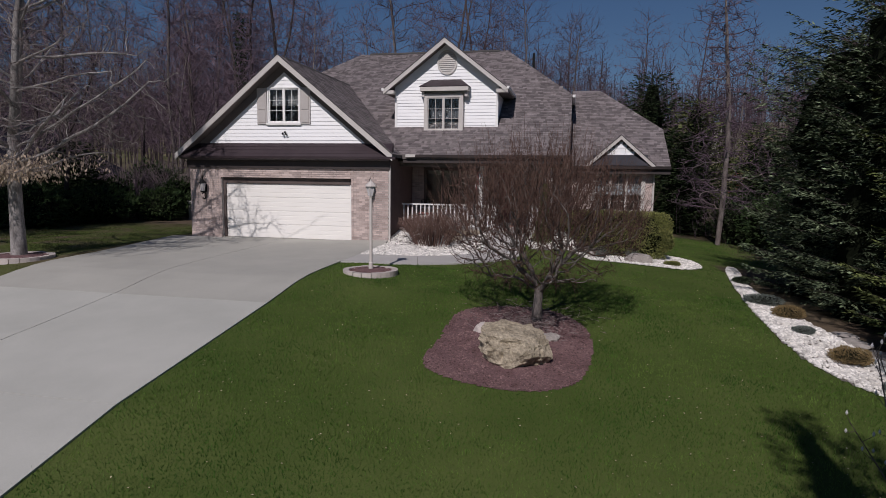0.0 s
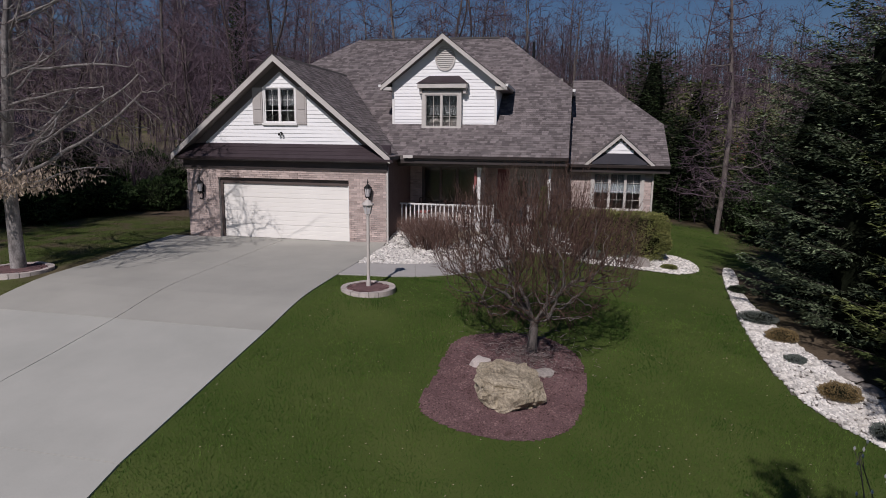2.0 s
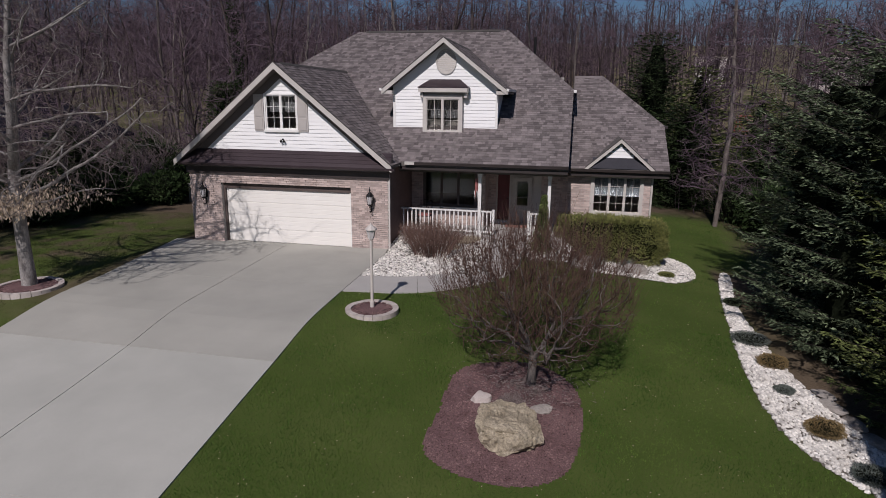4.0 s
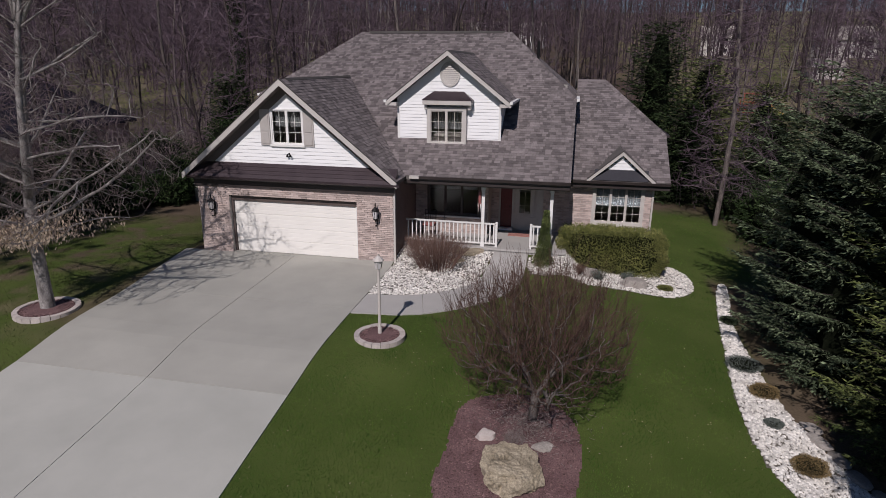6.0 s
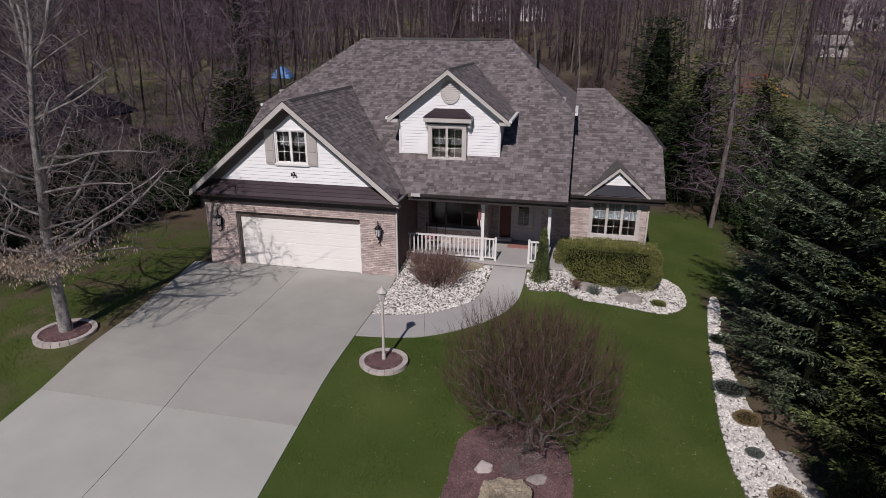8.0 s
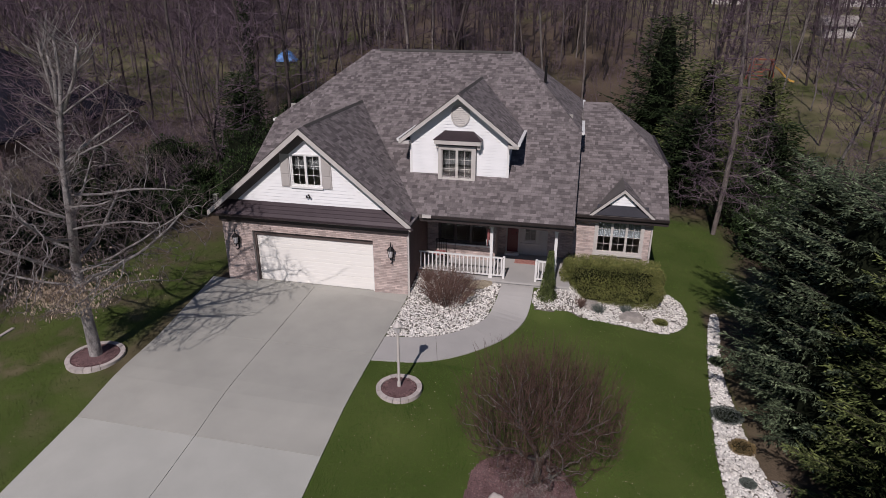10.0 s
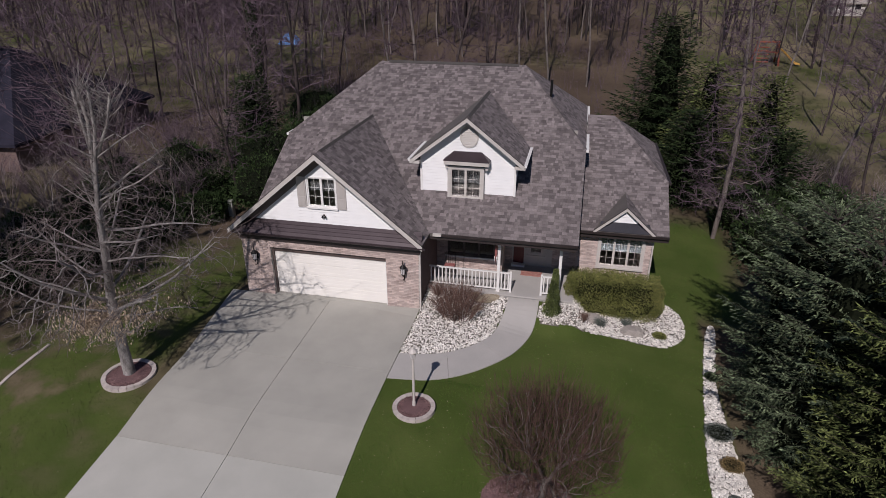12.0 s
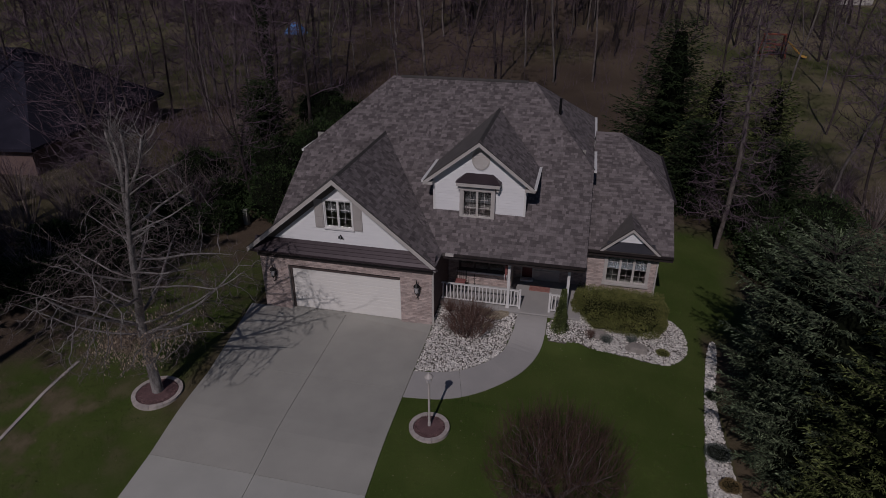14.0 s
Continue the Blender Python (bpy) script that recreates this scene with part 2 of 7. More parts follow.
M_DEEP = material("deep_green_needles", (0.009, 0.018, 0.008), (0.045, 0.066, 0.026), 0.75, 0.7, 9, 0.3, 0, island=0.45, spec=0.08)
M_HEDGE = material("yew_leaves", (0.092, 0.105, 0.027), (0.210, 0.212, 0.070), 0.6, 2.5, 15, 0.25, 0, island=0.45, spec=0.3)
M_SHRUBTWIG = material("shrub_twigs", (0.085, 0.050, 0.042), (0.20, 0.128, 0.104), 0.9, 6, 20, 0.2, 0, island=0.3, spec=0.15)
M_DRYLEAF = material("dry_leaves", (0.38, 0.29, 0.21), (0.62, 0.51, 0.40), 0.8, 4, 20, 0.2, 0, island=0.3, translucent=0.2)
M_OCHRE = material("ochre_shrub", (0.14, 0.095, 0.038), (0.26, 0.185, 0.08), 0.8, 4, 20, 0.2, 0, island=0.4)
M_GREYSHRUB = material("blue_grey_shrub", (0.075, 0.092, 0.080), (0.135, 0.155, 0.138), 0.8, 4, 20, 0.2, 0, island=0.4)


def glass(name, tint, rough=0.02):
    m = bpy.data.materials.new(name)
    m.use_nodes = True
    b = m.node_tree.nodes["Principled BSDF"]
    b.inputs["Base Color"].default_value = (*tint, 1)
    b.inputs["Transmission Weight"].default_value = 1.0
    b.inputs["Roughness"].default_value = rough
    b.inputs["IOR"].default_value = 1.45
    return m


M_GLASS = glass("window_glass", (0.86, 0.90, 0.90))

# ---- the ground ----
def flat_z(x, y):
    """Level at the drive, falling gently towards the border of conifers and the street, and away behind the house."""
    x, d = min(x, 30), max(0.0, min(-y, 17))
    z = -0.055 * max(0.0, x - 7) - 0.04 * max(0.0, x - 15) - 0.012 * d - 0.03
    z -= 0.1 * max(0.0, d - 6) * smoothstep(5.5, 8.5, d)
    z += 10.0 * smoothstep(40, 140, y) + 30.0 * smoothstep(150, 380, y)
    return z


def ground_z(x, y):
    """The lie of the land, with the beds and the path banked up to the porch."""
    z = flat_z(x, y)
    if -0.7 < y < 3 and 6 < x < 13:
        z += max(0.0, 0.27 - z) * smoothstep(-0.7, 1.2, y) * smoothstep(12.9, 12.0, x)
    return z


def axis_steps(a, b, fine_a, fine_b, step):
    out = list(np.arange(fine_a, fine_b + 1e-6, step))
    s, p = step, fine_a
    while p > a:
        s *= 1.35
        p -= s
        out.insert(0, p)
    s, p = step, fine_b
    while p < b:
        s *= 1.35
        p += s
        out.append(p)
    return out


def inside(poly, x, y):
    hit, j = False, len(poly) - 1
    for i in range(len(poly)):
        (xi, yi), (xj, yj) = poly[i], poly[j]
        if (yi > y) != (yj > y) and x < (xj - xi) * (y - yi) / (yj - yi) + xi:
            hit = not hit
        j = i
    return hit


def rounded(poly, rounds=2):
    """Chaikin corner cutting of a closed outline."""
    for _ in range(rounds):
        out = []
        for i in range(len(poly)):
            (ax, ay), (bx, by) = poly[i], poly[(i + 1) % len(poly)]
            out += [(0.75 * ax + 0.25 * bx, 0.75 * ay + 0.25 * by), (0.25 * ax + 0.75 * bx, 0.25 * ay + 0.75 * by)]
        poly = out
    return poly


def slab(geo, left, right, top, thick):
    """A paved strip between two sides, following the ground, top metres above it, with real edges."""
    n = len(left)
    rim = [(x, y, ground_z(x, y) + top) for x, y in left + right]
    low = [(x, y, z - thick) for x, y, z in rim]
    faces = [(i, i + 1, n + i + 1, n + i) for i in range(n - 1)]
    loop = list(range(n)) + list(range(2 * n - 1, n - 1, -1))
    m = len(loop)
    faces += [(loop[i], 2 * n + loop[i], 2 * n + loop[(i + 1) % m], loop[(i + 1) % m]) for i in range(m)]
    geo.add(rim + low, faces)


def sheet(geo, poly, top, step=0.12, mound=0.0, rough=0.0):
    """A filled bed on a fine grid, with an optional mound in the middle."""
    xs, ys = [p[0] for p in poly], [p[1] for p in poly]
    index = {}
    nx, ny = int((max(xs) - min(xs)) / step) + 2, int((max(ys) - min(ys)) / step) + 2
    cell = [(i, j) for i in range(nx) for j in range(ny) if inside(poly, min(xs) + (i + 0.5) * step, min(ys) + (j + 0.5) * step)]

    def corner(i, j):
        if (i, j) not in index:
            x, y = min(xs) + i * step, min(ys) + j * step
            edge = min((x - px) ** 2 + (y - py) ** 2 for px, py in poly) ** 0.5
            z = ground_z(x, y) + top + mound * smoothstep(0, 0.8, edge) + rough * noise.noise((x * 5, y * 5, 0))
            index[i, j] = len(geo.v)
            geo.v.append((x, y, z))
        return index[i, j]

    for i, j in cell:
        geo.f.append((corner(i, j), corner(i + 1, j), corner(i + 1, j + 1), corner(i, j + 1)))
    return geo


gx, gy = axis_steps(-900, 900, -14, 24, 0.25), axis_steps(-900, 1500, -24, 30, 0.25)
earth = Geo()
earth.v = [(x, y, ground_z(x, y)) for y in gy for x in gx]
earth.f = [(j * len(gx) + i, j * len(gx) + i + 1, (j + 1) * len(gx) + i + 1, (j + 1) * len(gx) + i) for j in range(len(gy) - 1) for i in range(len(gx) - 1)]


def ground_material():
    """Lawn round the house, leaf litter under the woods behind and beside it."""
    m = bpy.data.materials.new("lawn_and_litter")
    m.use_nodes = True
    t = m.node_tree
    n, l = t.nodes, t.links
    b = n["Principled BSDF"]
    b.inputs["Roughness"].default_value, b.inputs["Specular IOR Level"].default_value = 0.95, 0.1
    co = n.new("ShaderNodeTexCoord")

    def noise_node(scale, detail=4):
        k = n.new("ShaderNodeTexNoise")
        k.inputs["Scale"].default_value, k.inputs["Detail"].default_value = scale, detail
        l.new(co.outputs["Object"], k.inputs["Vector"])
        return k.outputs["Fac"]

    def ramp(fac, a, b2, lo, hi):
        k = n.new("ShaderNodeValToRGB")
        k.color_ramp.elements[0].color, k.color_ramp.elements[1].color = (*a, 1), (*b2, 1)
        k.color_ramp.elements[0].position, k.color_ramp.elements[1].position = lo, hi
        l.new(fac, k.inputs["Fac"])
        return k.outputs[0]

    def mixed(fac, a, c):
        k = n.new("ShaderNodeMix")
        k.data_type = "RGBA"
        l.new(fac, k.inputs[0])
        l.new(a, k.inputs[6])
        l.new(c, k.inputs[7])
        return k.outputs[2]

    def calc(op, a, c, third=None):
        k = n.new("ShaderNodeMath")
        k.operation = op
        for i, v in enumerate((a, c, third)):
            if v is None:
                continue
            if isinstance(v, (int, float)):
                k.inputs[i].default_value = v
            else:
                l.new(v, k.inputs[i])
        return k.outputs[0]

    def step(v, lo, hi):
        k = n.new("ShaderNodeMapRange")
        k.inputs["From Min"].default_value, k.inputs["From Max"].default_value = lo, hi
        l.new(v, k.inputs["Value"])
        return k.outputs["Result"]

    green = mixed(noise_node(11, 3), ramp(noise_node(0.5), (0.048, 0.082, 0.014), (0.100, 0.128, 0.034), 0.35, 0.7),
                  ramp(noise_node(60), (0.042, 0.066, 0.013), (0.115, 0.132, 0.046), 0.3, 0.8))
    brown = mixed(noise_node(2.5, 6), ramp(noise_node(0.07), (0.060, 0.042, 0.034), (0.170, 0.130, 0.090), 0.36, 0.66),
                  ramp(noise_node(18), (0.035, 0.026, 0.020), (0.17, 0.125, 0.088), 0.3, 0.8))
    brown = mixed(step(noise_node(0.045, 5), 0.50, 0.62), brown, ramp(noise_node(0.9, 6), (0.070, 0.062, 0.030), (0.165, 0.138, 0.084), 0.35, 0.7))
    far_green = ramp(noise_node(0.16, 6), (0.075, 0.085, 0.030), (0.190, 0.158, 0.100), 0.38, 0.64)
    xyz = n.new("ShaderNodeSeparateXYZ")
    l.new(co.outputs["Object"], xyz.inputs[0])
    wobble = calc("MULTIPLY_ADD", noise_node(0.35), 7.0, -3.5)
    x, y = calc("ADD", xyz.outputs[0], wobble), calc("ADD", xyz.outputs[1], wobble)

    woods = calc("MAXIMUM", step(y, 13.2, 15.5), calc("MAXIMUM", step(x, -6.8, -10.0), step(calc("MULTIPLY_ADD", wobble, 0.3, xyz.outputs[0]), 18.9, 20.4)))
    woods = calc("MAXIMUM", woods, calc("MULTIPLY", step(xyz.outputs[0], 17.5, 18.0), step(xyz.outputs[1], 3.6, 2.0)))
    verge = calc("MULTIPLY", step(xyz.outputs[0], 17.0, 17.25), calc("MULTIPLY", step(xyz.outputs[1], 3.6, 2.0), step(xyz.outputs[1], -9.0, -8.2)))
    woods = calc("MAXIMUM", woods, verge)
    # Litter brown left of the garage, also standing for the trees' shade there.
    woods = calc("MAXIMUM", woods, calc("MULTIPLY", step(xyz.outputs[0], -2.4, -4.4), step(y, 2.0, 5.4)))
    strip = calc("MULTIPLY", step(calc("MULTIPLY_ADD", wobble, 0.10, xyz.outputs[0]), -2.1, -1.6), step(xyz.outputs[1], -7.6, -6.4))
    woods = calc("MAXIMUM", woods, calc("MULTIPLY", strip, step(xyz.outputs[0], 3.0, 2.0)))
    open_right = calc("MAXIMUM", calc("MULTIPLY", step(y, 22, 34), step(x, 20, 28)), calc("MULTIPLY", step(y, 24, 32), step(x, -22, -28)))
    patchy = calc("MULTIPLY", step(x, -0.5, -4.5), step(noise_node(0.9, 5), 0.46, 0.64))
    green = mixed(patchy, green, brown)
    l.new(mixed(open_right, mixed(woods, green, brown), far_green), b.inputs["Base Color"])
    bump = n.new("ShaderNodeBump")
    bump.inputs["Strength"].default_value, bump.inputs["Distance"].default_value = 0.6, 0.03
    l.new(noise_node(40), bump.inputs["Height"])
    l.new(bump.outputs[0], b.inputs["Normal"])
    return m


ground = tagged(part("ground", earth, ground_material(), smooth=True), "green spring lawn passing into brown leaf litter under the woods", "ground", kind="structure")

DRIVE_R = [(6.2, -0.02), (6.2, -4.4), (6.26, -8.5), (6.4, -12.88), (6.7, -15.0), (7.6, -18), (9.5, -24)]
DRIVE_L = [(-1.95, -0.02), (-1.2, -4.6), (-0.95, -8.5), (-0.85, -12.88), (-1.0, -16), (-2.0, -20), (-4.5, -24)]


def side_x(side, y):
    for (xa, ya), (xb, yb) in zip(side, side[1:]):
        if ya >= y >= yb:
            return xa + (xb - xa) * (ya - y) / (ya - yb)
    return side[-1][0]


def joint_x(y):
    return 2.42 + 0.032 * min(-y, 10)


drive = thing("driveway", "wide pale concrete driveway with sawn joints", "driveway", kind="structure")
rows_y = [-0.02, -4.1, -8.5, -12.88, -18.0, -24.0]
for band in range(5):
    y0, y1 = rows_y[band], rows_y[band + 1]
    cuts = [y0 - 0.006] + [y0 + (y1 - y0) * k / 8 for k in range(1, 8)] + [y1 + 0.006]
    for half in (0, 1):
        left = [(joint_x(y) + 0.007 if half else side_x(DRIVE_L, y), y) for y in cuts]
        right = [(side_x(DRIVE_R, y) if half else joint_x(y) - 0.007, y) for y in cuts]
        g = Geo()
        slab(g, left, right, 0.03, 0.12)
        part("concrete_slab", g, M_CONC_A if band < 2 else M_CONC_B, drive)

WALK_OUT = [(6.212, -4.40), (7.32, -4.25), (8.21, -3.87), (9.07, -3.2), (9.9, -2.25), (10.36, -1.42), (10.66, -0.49), (10.78, 0.3), (10.8, 1.23)]
WALK_IN = [(6.212, -2.98), (7.16, -2.81), (7.85, -2.50), (8.45, -2.02), (8.9, -1.5), (9.24, -0.9), (9.44, -0.09), (9.54, 0.55), (9.57, 1.23)]


def densify(line, n=4):
    """Catmull-Rom points along an open line."""
    out = []
    p = [line[0]] + line + [line[-1]]
    for i in range(1, len(p) - 2):
        for k in range(n):
            t = k / n
            out.append(tuple(0.5 * (2 * p[i][c] + (p[i + 1][c] - p[i - 1][c]) * t + (2 * p[i - 1][c] - 5 * p[i][c] + 4 * p[i + 1][c] - p[i + 2][c]) * t * t
                                    + (3 * p[i][c] - p[i - 1][c] - 3 * p[i + 1][c] + p[i + 2][c]) * t ** 3) for c in (0, 1)))
    return out + [line[-1]]


walkway = thing("walkway", "curved grey concrete garden path from drive to porch", "path", kind="structure")
wi, wo = densify(WALK_IN), densify(WALK_OUT)
for a, b in ((0, 9), (8, 17), (16, 25), (24, 33)):
    g = Geo()
    li, lo = list(wi[a:b]), list(wo[a:b])
    for l in (li, lo):
        (ax, ay), (bx, by) = l[0], l[1]
        n = math.hypot(bx - ax, by - ay)
        l[0] = (ax + (bx - ax) / n * 0.008, ay + (by - ay) / n * 0.008)
    slab(g, li, lo, 0.035, 0.12)
    part("path_slab", g, M_WALK, walkway)

# ---- planting beds ----
MULCH = rounded([(10.0, -8.6), (10.05, -7.85), (10.5, -7.45), (11.13, -7.22), (11.84, -7.2), (12.4, -7.6), (12.66, -8.2), (12.68, -9.0), (12.58, -9.9), (12.36, -10.5),
                 (11.86, -10.86), (11.2, -10.97), (10.6, -10.86), (10.08, -10.62), (9.9, -10.16), (10.02, -9.45)])
BED_R = rounded([(10.83, 1.27), (10.8, 0.02), (11.84, 0.17), (12.91, 0.29), (13.97, 0.25), (14.8, 0.08), (15.63, 0.08), (16.28, 0.8), (16.52, 1.6), (16.5, 2.65), (16.2, 3.3), (15.6, 3.75),
                 (15.2, 3.5), (12.2, 3.45), (12.12, 1.27)], 2)
BED_L = [(6.23, -0.05), (6.23, -2.95)] + [(x - 0.01, y + 0.02) for x, y in wi[4:]] + [(9.5, 1.25), (6.23, 1.25)]
BORDER = rounded([(17.45, 2.5), (16.9, -0.2), (16.52, -3.0), (16.25, -5.2), (16.12, -6.9), (16.3, -8.1), (16.66, -8.8), (17.2, -9.4), (18.3, -10.4), (19.2, -10.4), (18.4, -8.9), (17.8, -7.7),
                  (17.25, -6.5), (17.08, -4.6), (17.05, -1.5), (17.8, 2.4)], 2)
tagged(part("mulch_bed", sheet(Geo(), MULCH, 0.010, 0.05, 0.05, 0.012), M_MULCH, smooth=True), "kidney-shaped bed of reddish-brown shredded mulch in the lawn", "mulch bed", kind="structure")


def chips(name, poly, count, material_, low, high, seed, top, parent_label, flat=0.3, kind="stuff"):
    """Many small loose pieces spread over a bed, each a little five-sided lump."""
    rnd = random.Random(seed)
    xs, ys = [p[0] for p in poly], [p[1] for p in poly]
    g = Geo()
    made = 0
    while made < count:
        x, y = rnd.uniform(min(xs), max(xs)), rnd.uniform(min(ys), max(ys))
        if not inside(poly, x, y):
            continue
        made += 1
        edge = min((x - px) ** 2 + (y - py) ** 2 for px, py in poly) ** 0.5
        lump(g, x, y, ground_z(x, y) + 0.018 + (top - 0.018) * smoothstep(0, 0.8, edge), rnd.uniform(low, high), rnd, flat)
    return tagged(part(name, g, material_), parent_label[0], parent_label[1], kind=kind)


def lump(g, x, y, z, r, rnd, flat=0.7):
    w0, n = rnd.uniform(0, 6.28), 5
    ring = []
    sx = rnd.uniform(0.7, 1.25)
    for k in range(n):
        w = w0 + 2 * math.pi * k / n
        q = r * rnd.uniform(0.8, 1.15)
        ring.append((x + math.cos(w) * q * sx, y + math.sin(w) * q / sx, z + r * flat * rnd.uniform(0.1, 0.5)))
    h = r * flat
    low = [(a, b, z - r * 0.4) for a, b, c in ring]
    tip = [(x + rnd.uniform(-0.3, 0.3) * r, y + rnd.uniform(-0.3, 0.3) * r, z + h * rnd.uniform(0.85, 1.2))]
    g.add(low + ring + tip, [(k, (k + 1) % n, n + (k + 1) % n, n + k) for k in range(n)] + [(n + k, n + (k + 1) % n, 2 * n) for k in range(n)])


chips("mulch_chip_cover", MULCH, 6500, M_CHIP, 0.008, 0.019, 31, 0.062, ("loose reddish-brown mulch chips covering the bed", "mulch"), 0.35)
for name, poly, seed, n, label in (("pebble_bed", BED_L, 41, 4000, "bed of loose white pebbles between porch and path"), ("pebble_bed", BED_R, 42, 5200, "rounded bed of loose white pebbles below the hedge"),
                                   ("pebble_border", BORDER, 43, 6400, "curving border of white pebbles along the spruces")):
    bed = tagged(part(name, sheet(Geo(), poly, 0.015, 0.12, 0.02, 0.01), M_GRAVELBED, smooth=True), label, "pebble bed", kind="structure")
    rnd = random.Random(seed)
    xs, ys = [p[0] for p in poly], [p[1] for p in poly]
    g, made, alone = Geo(), 0, 0
    stone_meshes = []
    if name == "pebble_border":
        for k in range(8):
            q = Geo()
            lump(q, 0, 0, 0, rnd.uniform(0.026, 0.045), rnd)
            stone_meshes.append(q.mesh("pebble", M_PEBBLE))
    while made < n:
        x, y = rnd.uniform(min(xs), max(xs)), rnd.uniform(min(ys), max(ys))
        if not inside(poly, x, y):
            continue
        made += 1
        z = ground_z(x, y) + 0.035
        if stone_meshes and y < -5.5 and x < 17.4 and alone < 280:
            alone += 1
            part("pebble", stone_meshes[rnd.randrange(8)], None, bed).location = (x, y, z)
        else:
            lump(g, x, y, z, rnd.uniform(0.020, 0.047), rnd)
    tagged(part("pebble_cover", g, M_PEBBLES, bed), "loose white pebbles", kind="stuff")

# ---- the house ----
house = thing("house", "one-and-a-half-storey brick and white-sided family house with grey shingle roof", "house")

RIDGE_Z, MAIN_K = 8.16, 0.595        # main front slope: z = 2.45 + 0.595 y
GAR_X, GAR_Z, GAR_K = 2.43, 6.22, 0.82
DOR_X, DOR_Z, DOR_K = 7.55, 7.20, 0.776
WING_Y, WING_Z = 3.15, 2.72
SG_X, SG_Z, SG_K = 13.87, 3.80, 0.88


def main_z(y):
    return 2.45 + MAIN_K * y


def wing_z(y):
    return WING_Z + MAIN_K * (y - WING_Y)


def less(spans, a, b):
    """Spans with the stretch from a to b taken out."""
    out = []
    for p, q in spans:
        if b <= p or a >= q:
            out.append((p, q))
        else:
            out += [s for s in ((p, a), (b, q)) if s[1] - s[0] > 0.02]
    return out


SHINGLE_RANDOM = random.Random(5)
singles = []


def shingles(geo, origin, u, v, length, spans, course=0.135, single=None):
    """Courses of tabs up a slope; spans(w) gives the stretches along u that the slope has w metres up. Tabs for which single() holds are kept apart."""
    origin, u, v = Vector(origin), Vector(u).normalized(), Vector(v).normalized()
    nrm = u.cross(v)
    rnd = SHINGLE_RANDOM
    k = 0
    while k * course < length:
        w0 = k * course
        w1 = min(w0 + course * 1.12, length)
        for a, b in spans(w0 + 0.5 * course):
            x = a - rnd.uniform(0, 0.25)
            while x < b:
                wide = rnd.choice((0.09, 0.12, 0.16, 0.21, 0.27))
                p, q = max(x + 0.004, a), min(x + wide - 0.004, b)
                x += wide
                if q - p < 0.03:
                    continue
                lift = 0.012 + rnd.uniform(0, 0.006)
                low = w0 - rnd.choice((0, 0, 0.006))
                c = [origin + u * s + v * t + nrm * h for s, t, h in
                     ((p, low, 0), (q, low, 0), (q, w1, 0), (p, w1, 0), (p, low, lift), (q, low, lift), (q, w1, 0.004), (p, w1, 0.004))]
                faces = [(4, 5, 6, 7), (0, 1, 5, 4), (1, 2, 6, 5), (3, 0, 4, 7)]
                if single and single(c[0]) and len(singles) < 300:
                    singles.append(c)
                else:
                    geo.add([tuple(i) for i in c], faces)
        k += 1


def roof(name, parent, deck, thick, tab_args, label=""):
    """A slope: its deck as a slab, and its shingles as one joined sheet of tabs."""
    ob = part(name, Geo().prism(deck, (0, 0, -thick)), M_ROOFDECK, parent, label)
    if tab_args:
        g = Geo()
        shingles(g, *tab_args)
        tagged(part("shingle_field", g, M_SHINGLES, ob), "weathered grey-brown asphalt shingles", kind="stuff")
    return ob


def main_spans(w):
    y = 0.9 + w / math.sqrt(1 + MAIN_K ** 2)
    z = main_z(y)
    t = max(0.0, (y - 5.07) / (9.6 - 5.07))
    lo, hi = -1.2 + t * 3.15, 12.1 - t * 3.11
    spans = [(lo, hi)]
    half = (GAR_Z - z) / GAR_K
    if half > 0:
        spans = less(spans, GAR_X - half, GAR_X + half)
    if y < 1.35:
        spans = less(spans, -5, GAR_X)
    half = (DOR_Z - z) / DOR_K
    if y > 2.78 and half > 0:
        spans = less(spans, DOR_X - min(half, 1.9), DOR_X + min(half, 1.9))
    return spans


up_main = Vector((0, 1, MAIN_K)).normalized()
main_len = 8.7 * math.sqrt(1 + MAIN_K ** 2)
yv = (GAR_Z - 2.45) / MAIN_K
deck_main = [(6.36, 0.9, main_z(0.9)), (12.1, 0.9, main_z(0.9)), (12.1, 5.07, main_z(5.07)), (8.99, 9.6, RIDGE_Z), (1.95, 9.6, RIDGE_Z),
             (-1.2, 5.07, main_z(5.07)), (-1.2, 1.3, main_z(1.3)), (GAR_X, yv, GAR_Z)]
roof_main = roof("roof", house, deck_main, 0.14, ((0, 0.9, main_z(0.9)), (1, 0, 0), up_main, main_len, main_spans, 0.145,
                 lambda p: p.y < 2.6 and 9.4 < p.x < 12.2), "broad grey-brown shingle roof slope")

# Side slopes of the main body and the plain rear slope.
SIDE_K = (RIDGE_Z - main_z(5.07)) / 3.11
ZE = main_z(5.07)
up_right = Vector((-1, 0, SIDE_K)).normalized()
roof("side_roof", house, [(12.1, 5.07, ZE), (12.1, 14.13, ZE), (8.99, 9.6, RIDGE_Z)], 0.14,
     ((12.1, 5.07, ZE), (0, 1, 0), up_right, 3.11 * math.sqrt(1 + SIDE_K ** 2),
      lambda w: [(4.53 * w / (3.11 * math.sqrt(1 + SIDE_K ** 2)), 9.06 - 4.53 * w / (3.11 * math.sqrt(1 + SIDE_K ** 2)))]))
roof("side_roof", house, [(-1.2, 14.13, ZE), (-1.2, 5.07, ZE), (1.95, 9.6, RIDGE_Z)], 0.14, None)
roof("rear_roof", house, [(8.99, 9.6, RIDGE_Z), (12.1, 14.13, ZE), (-1.2, 14.13, ZE), (1.95, 9.6, RIDGE_Z)], 0.14, None)

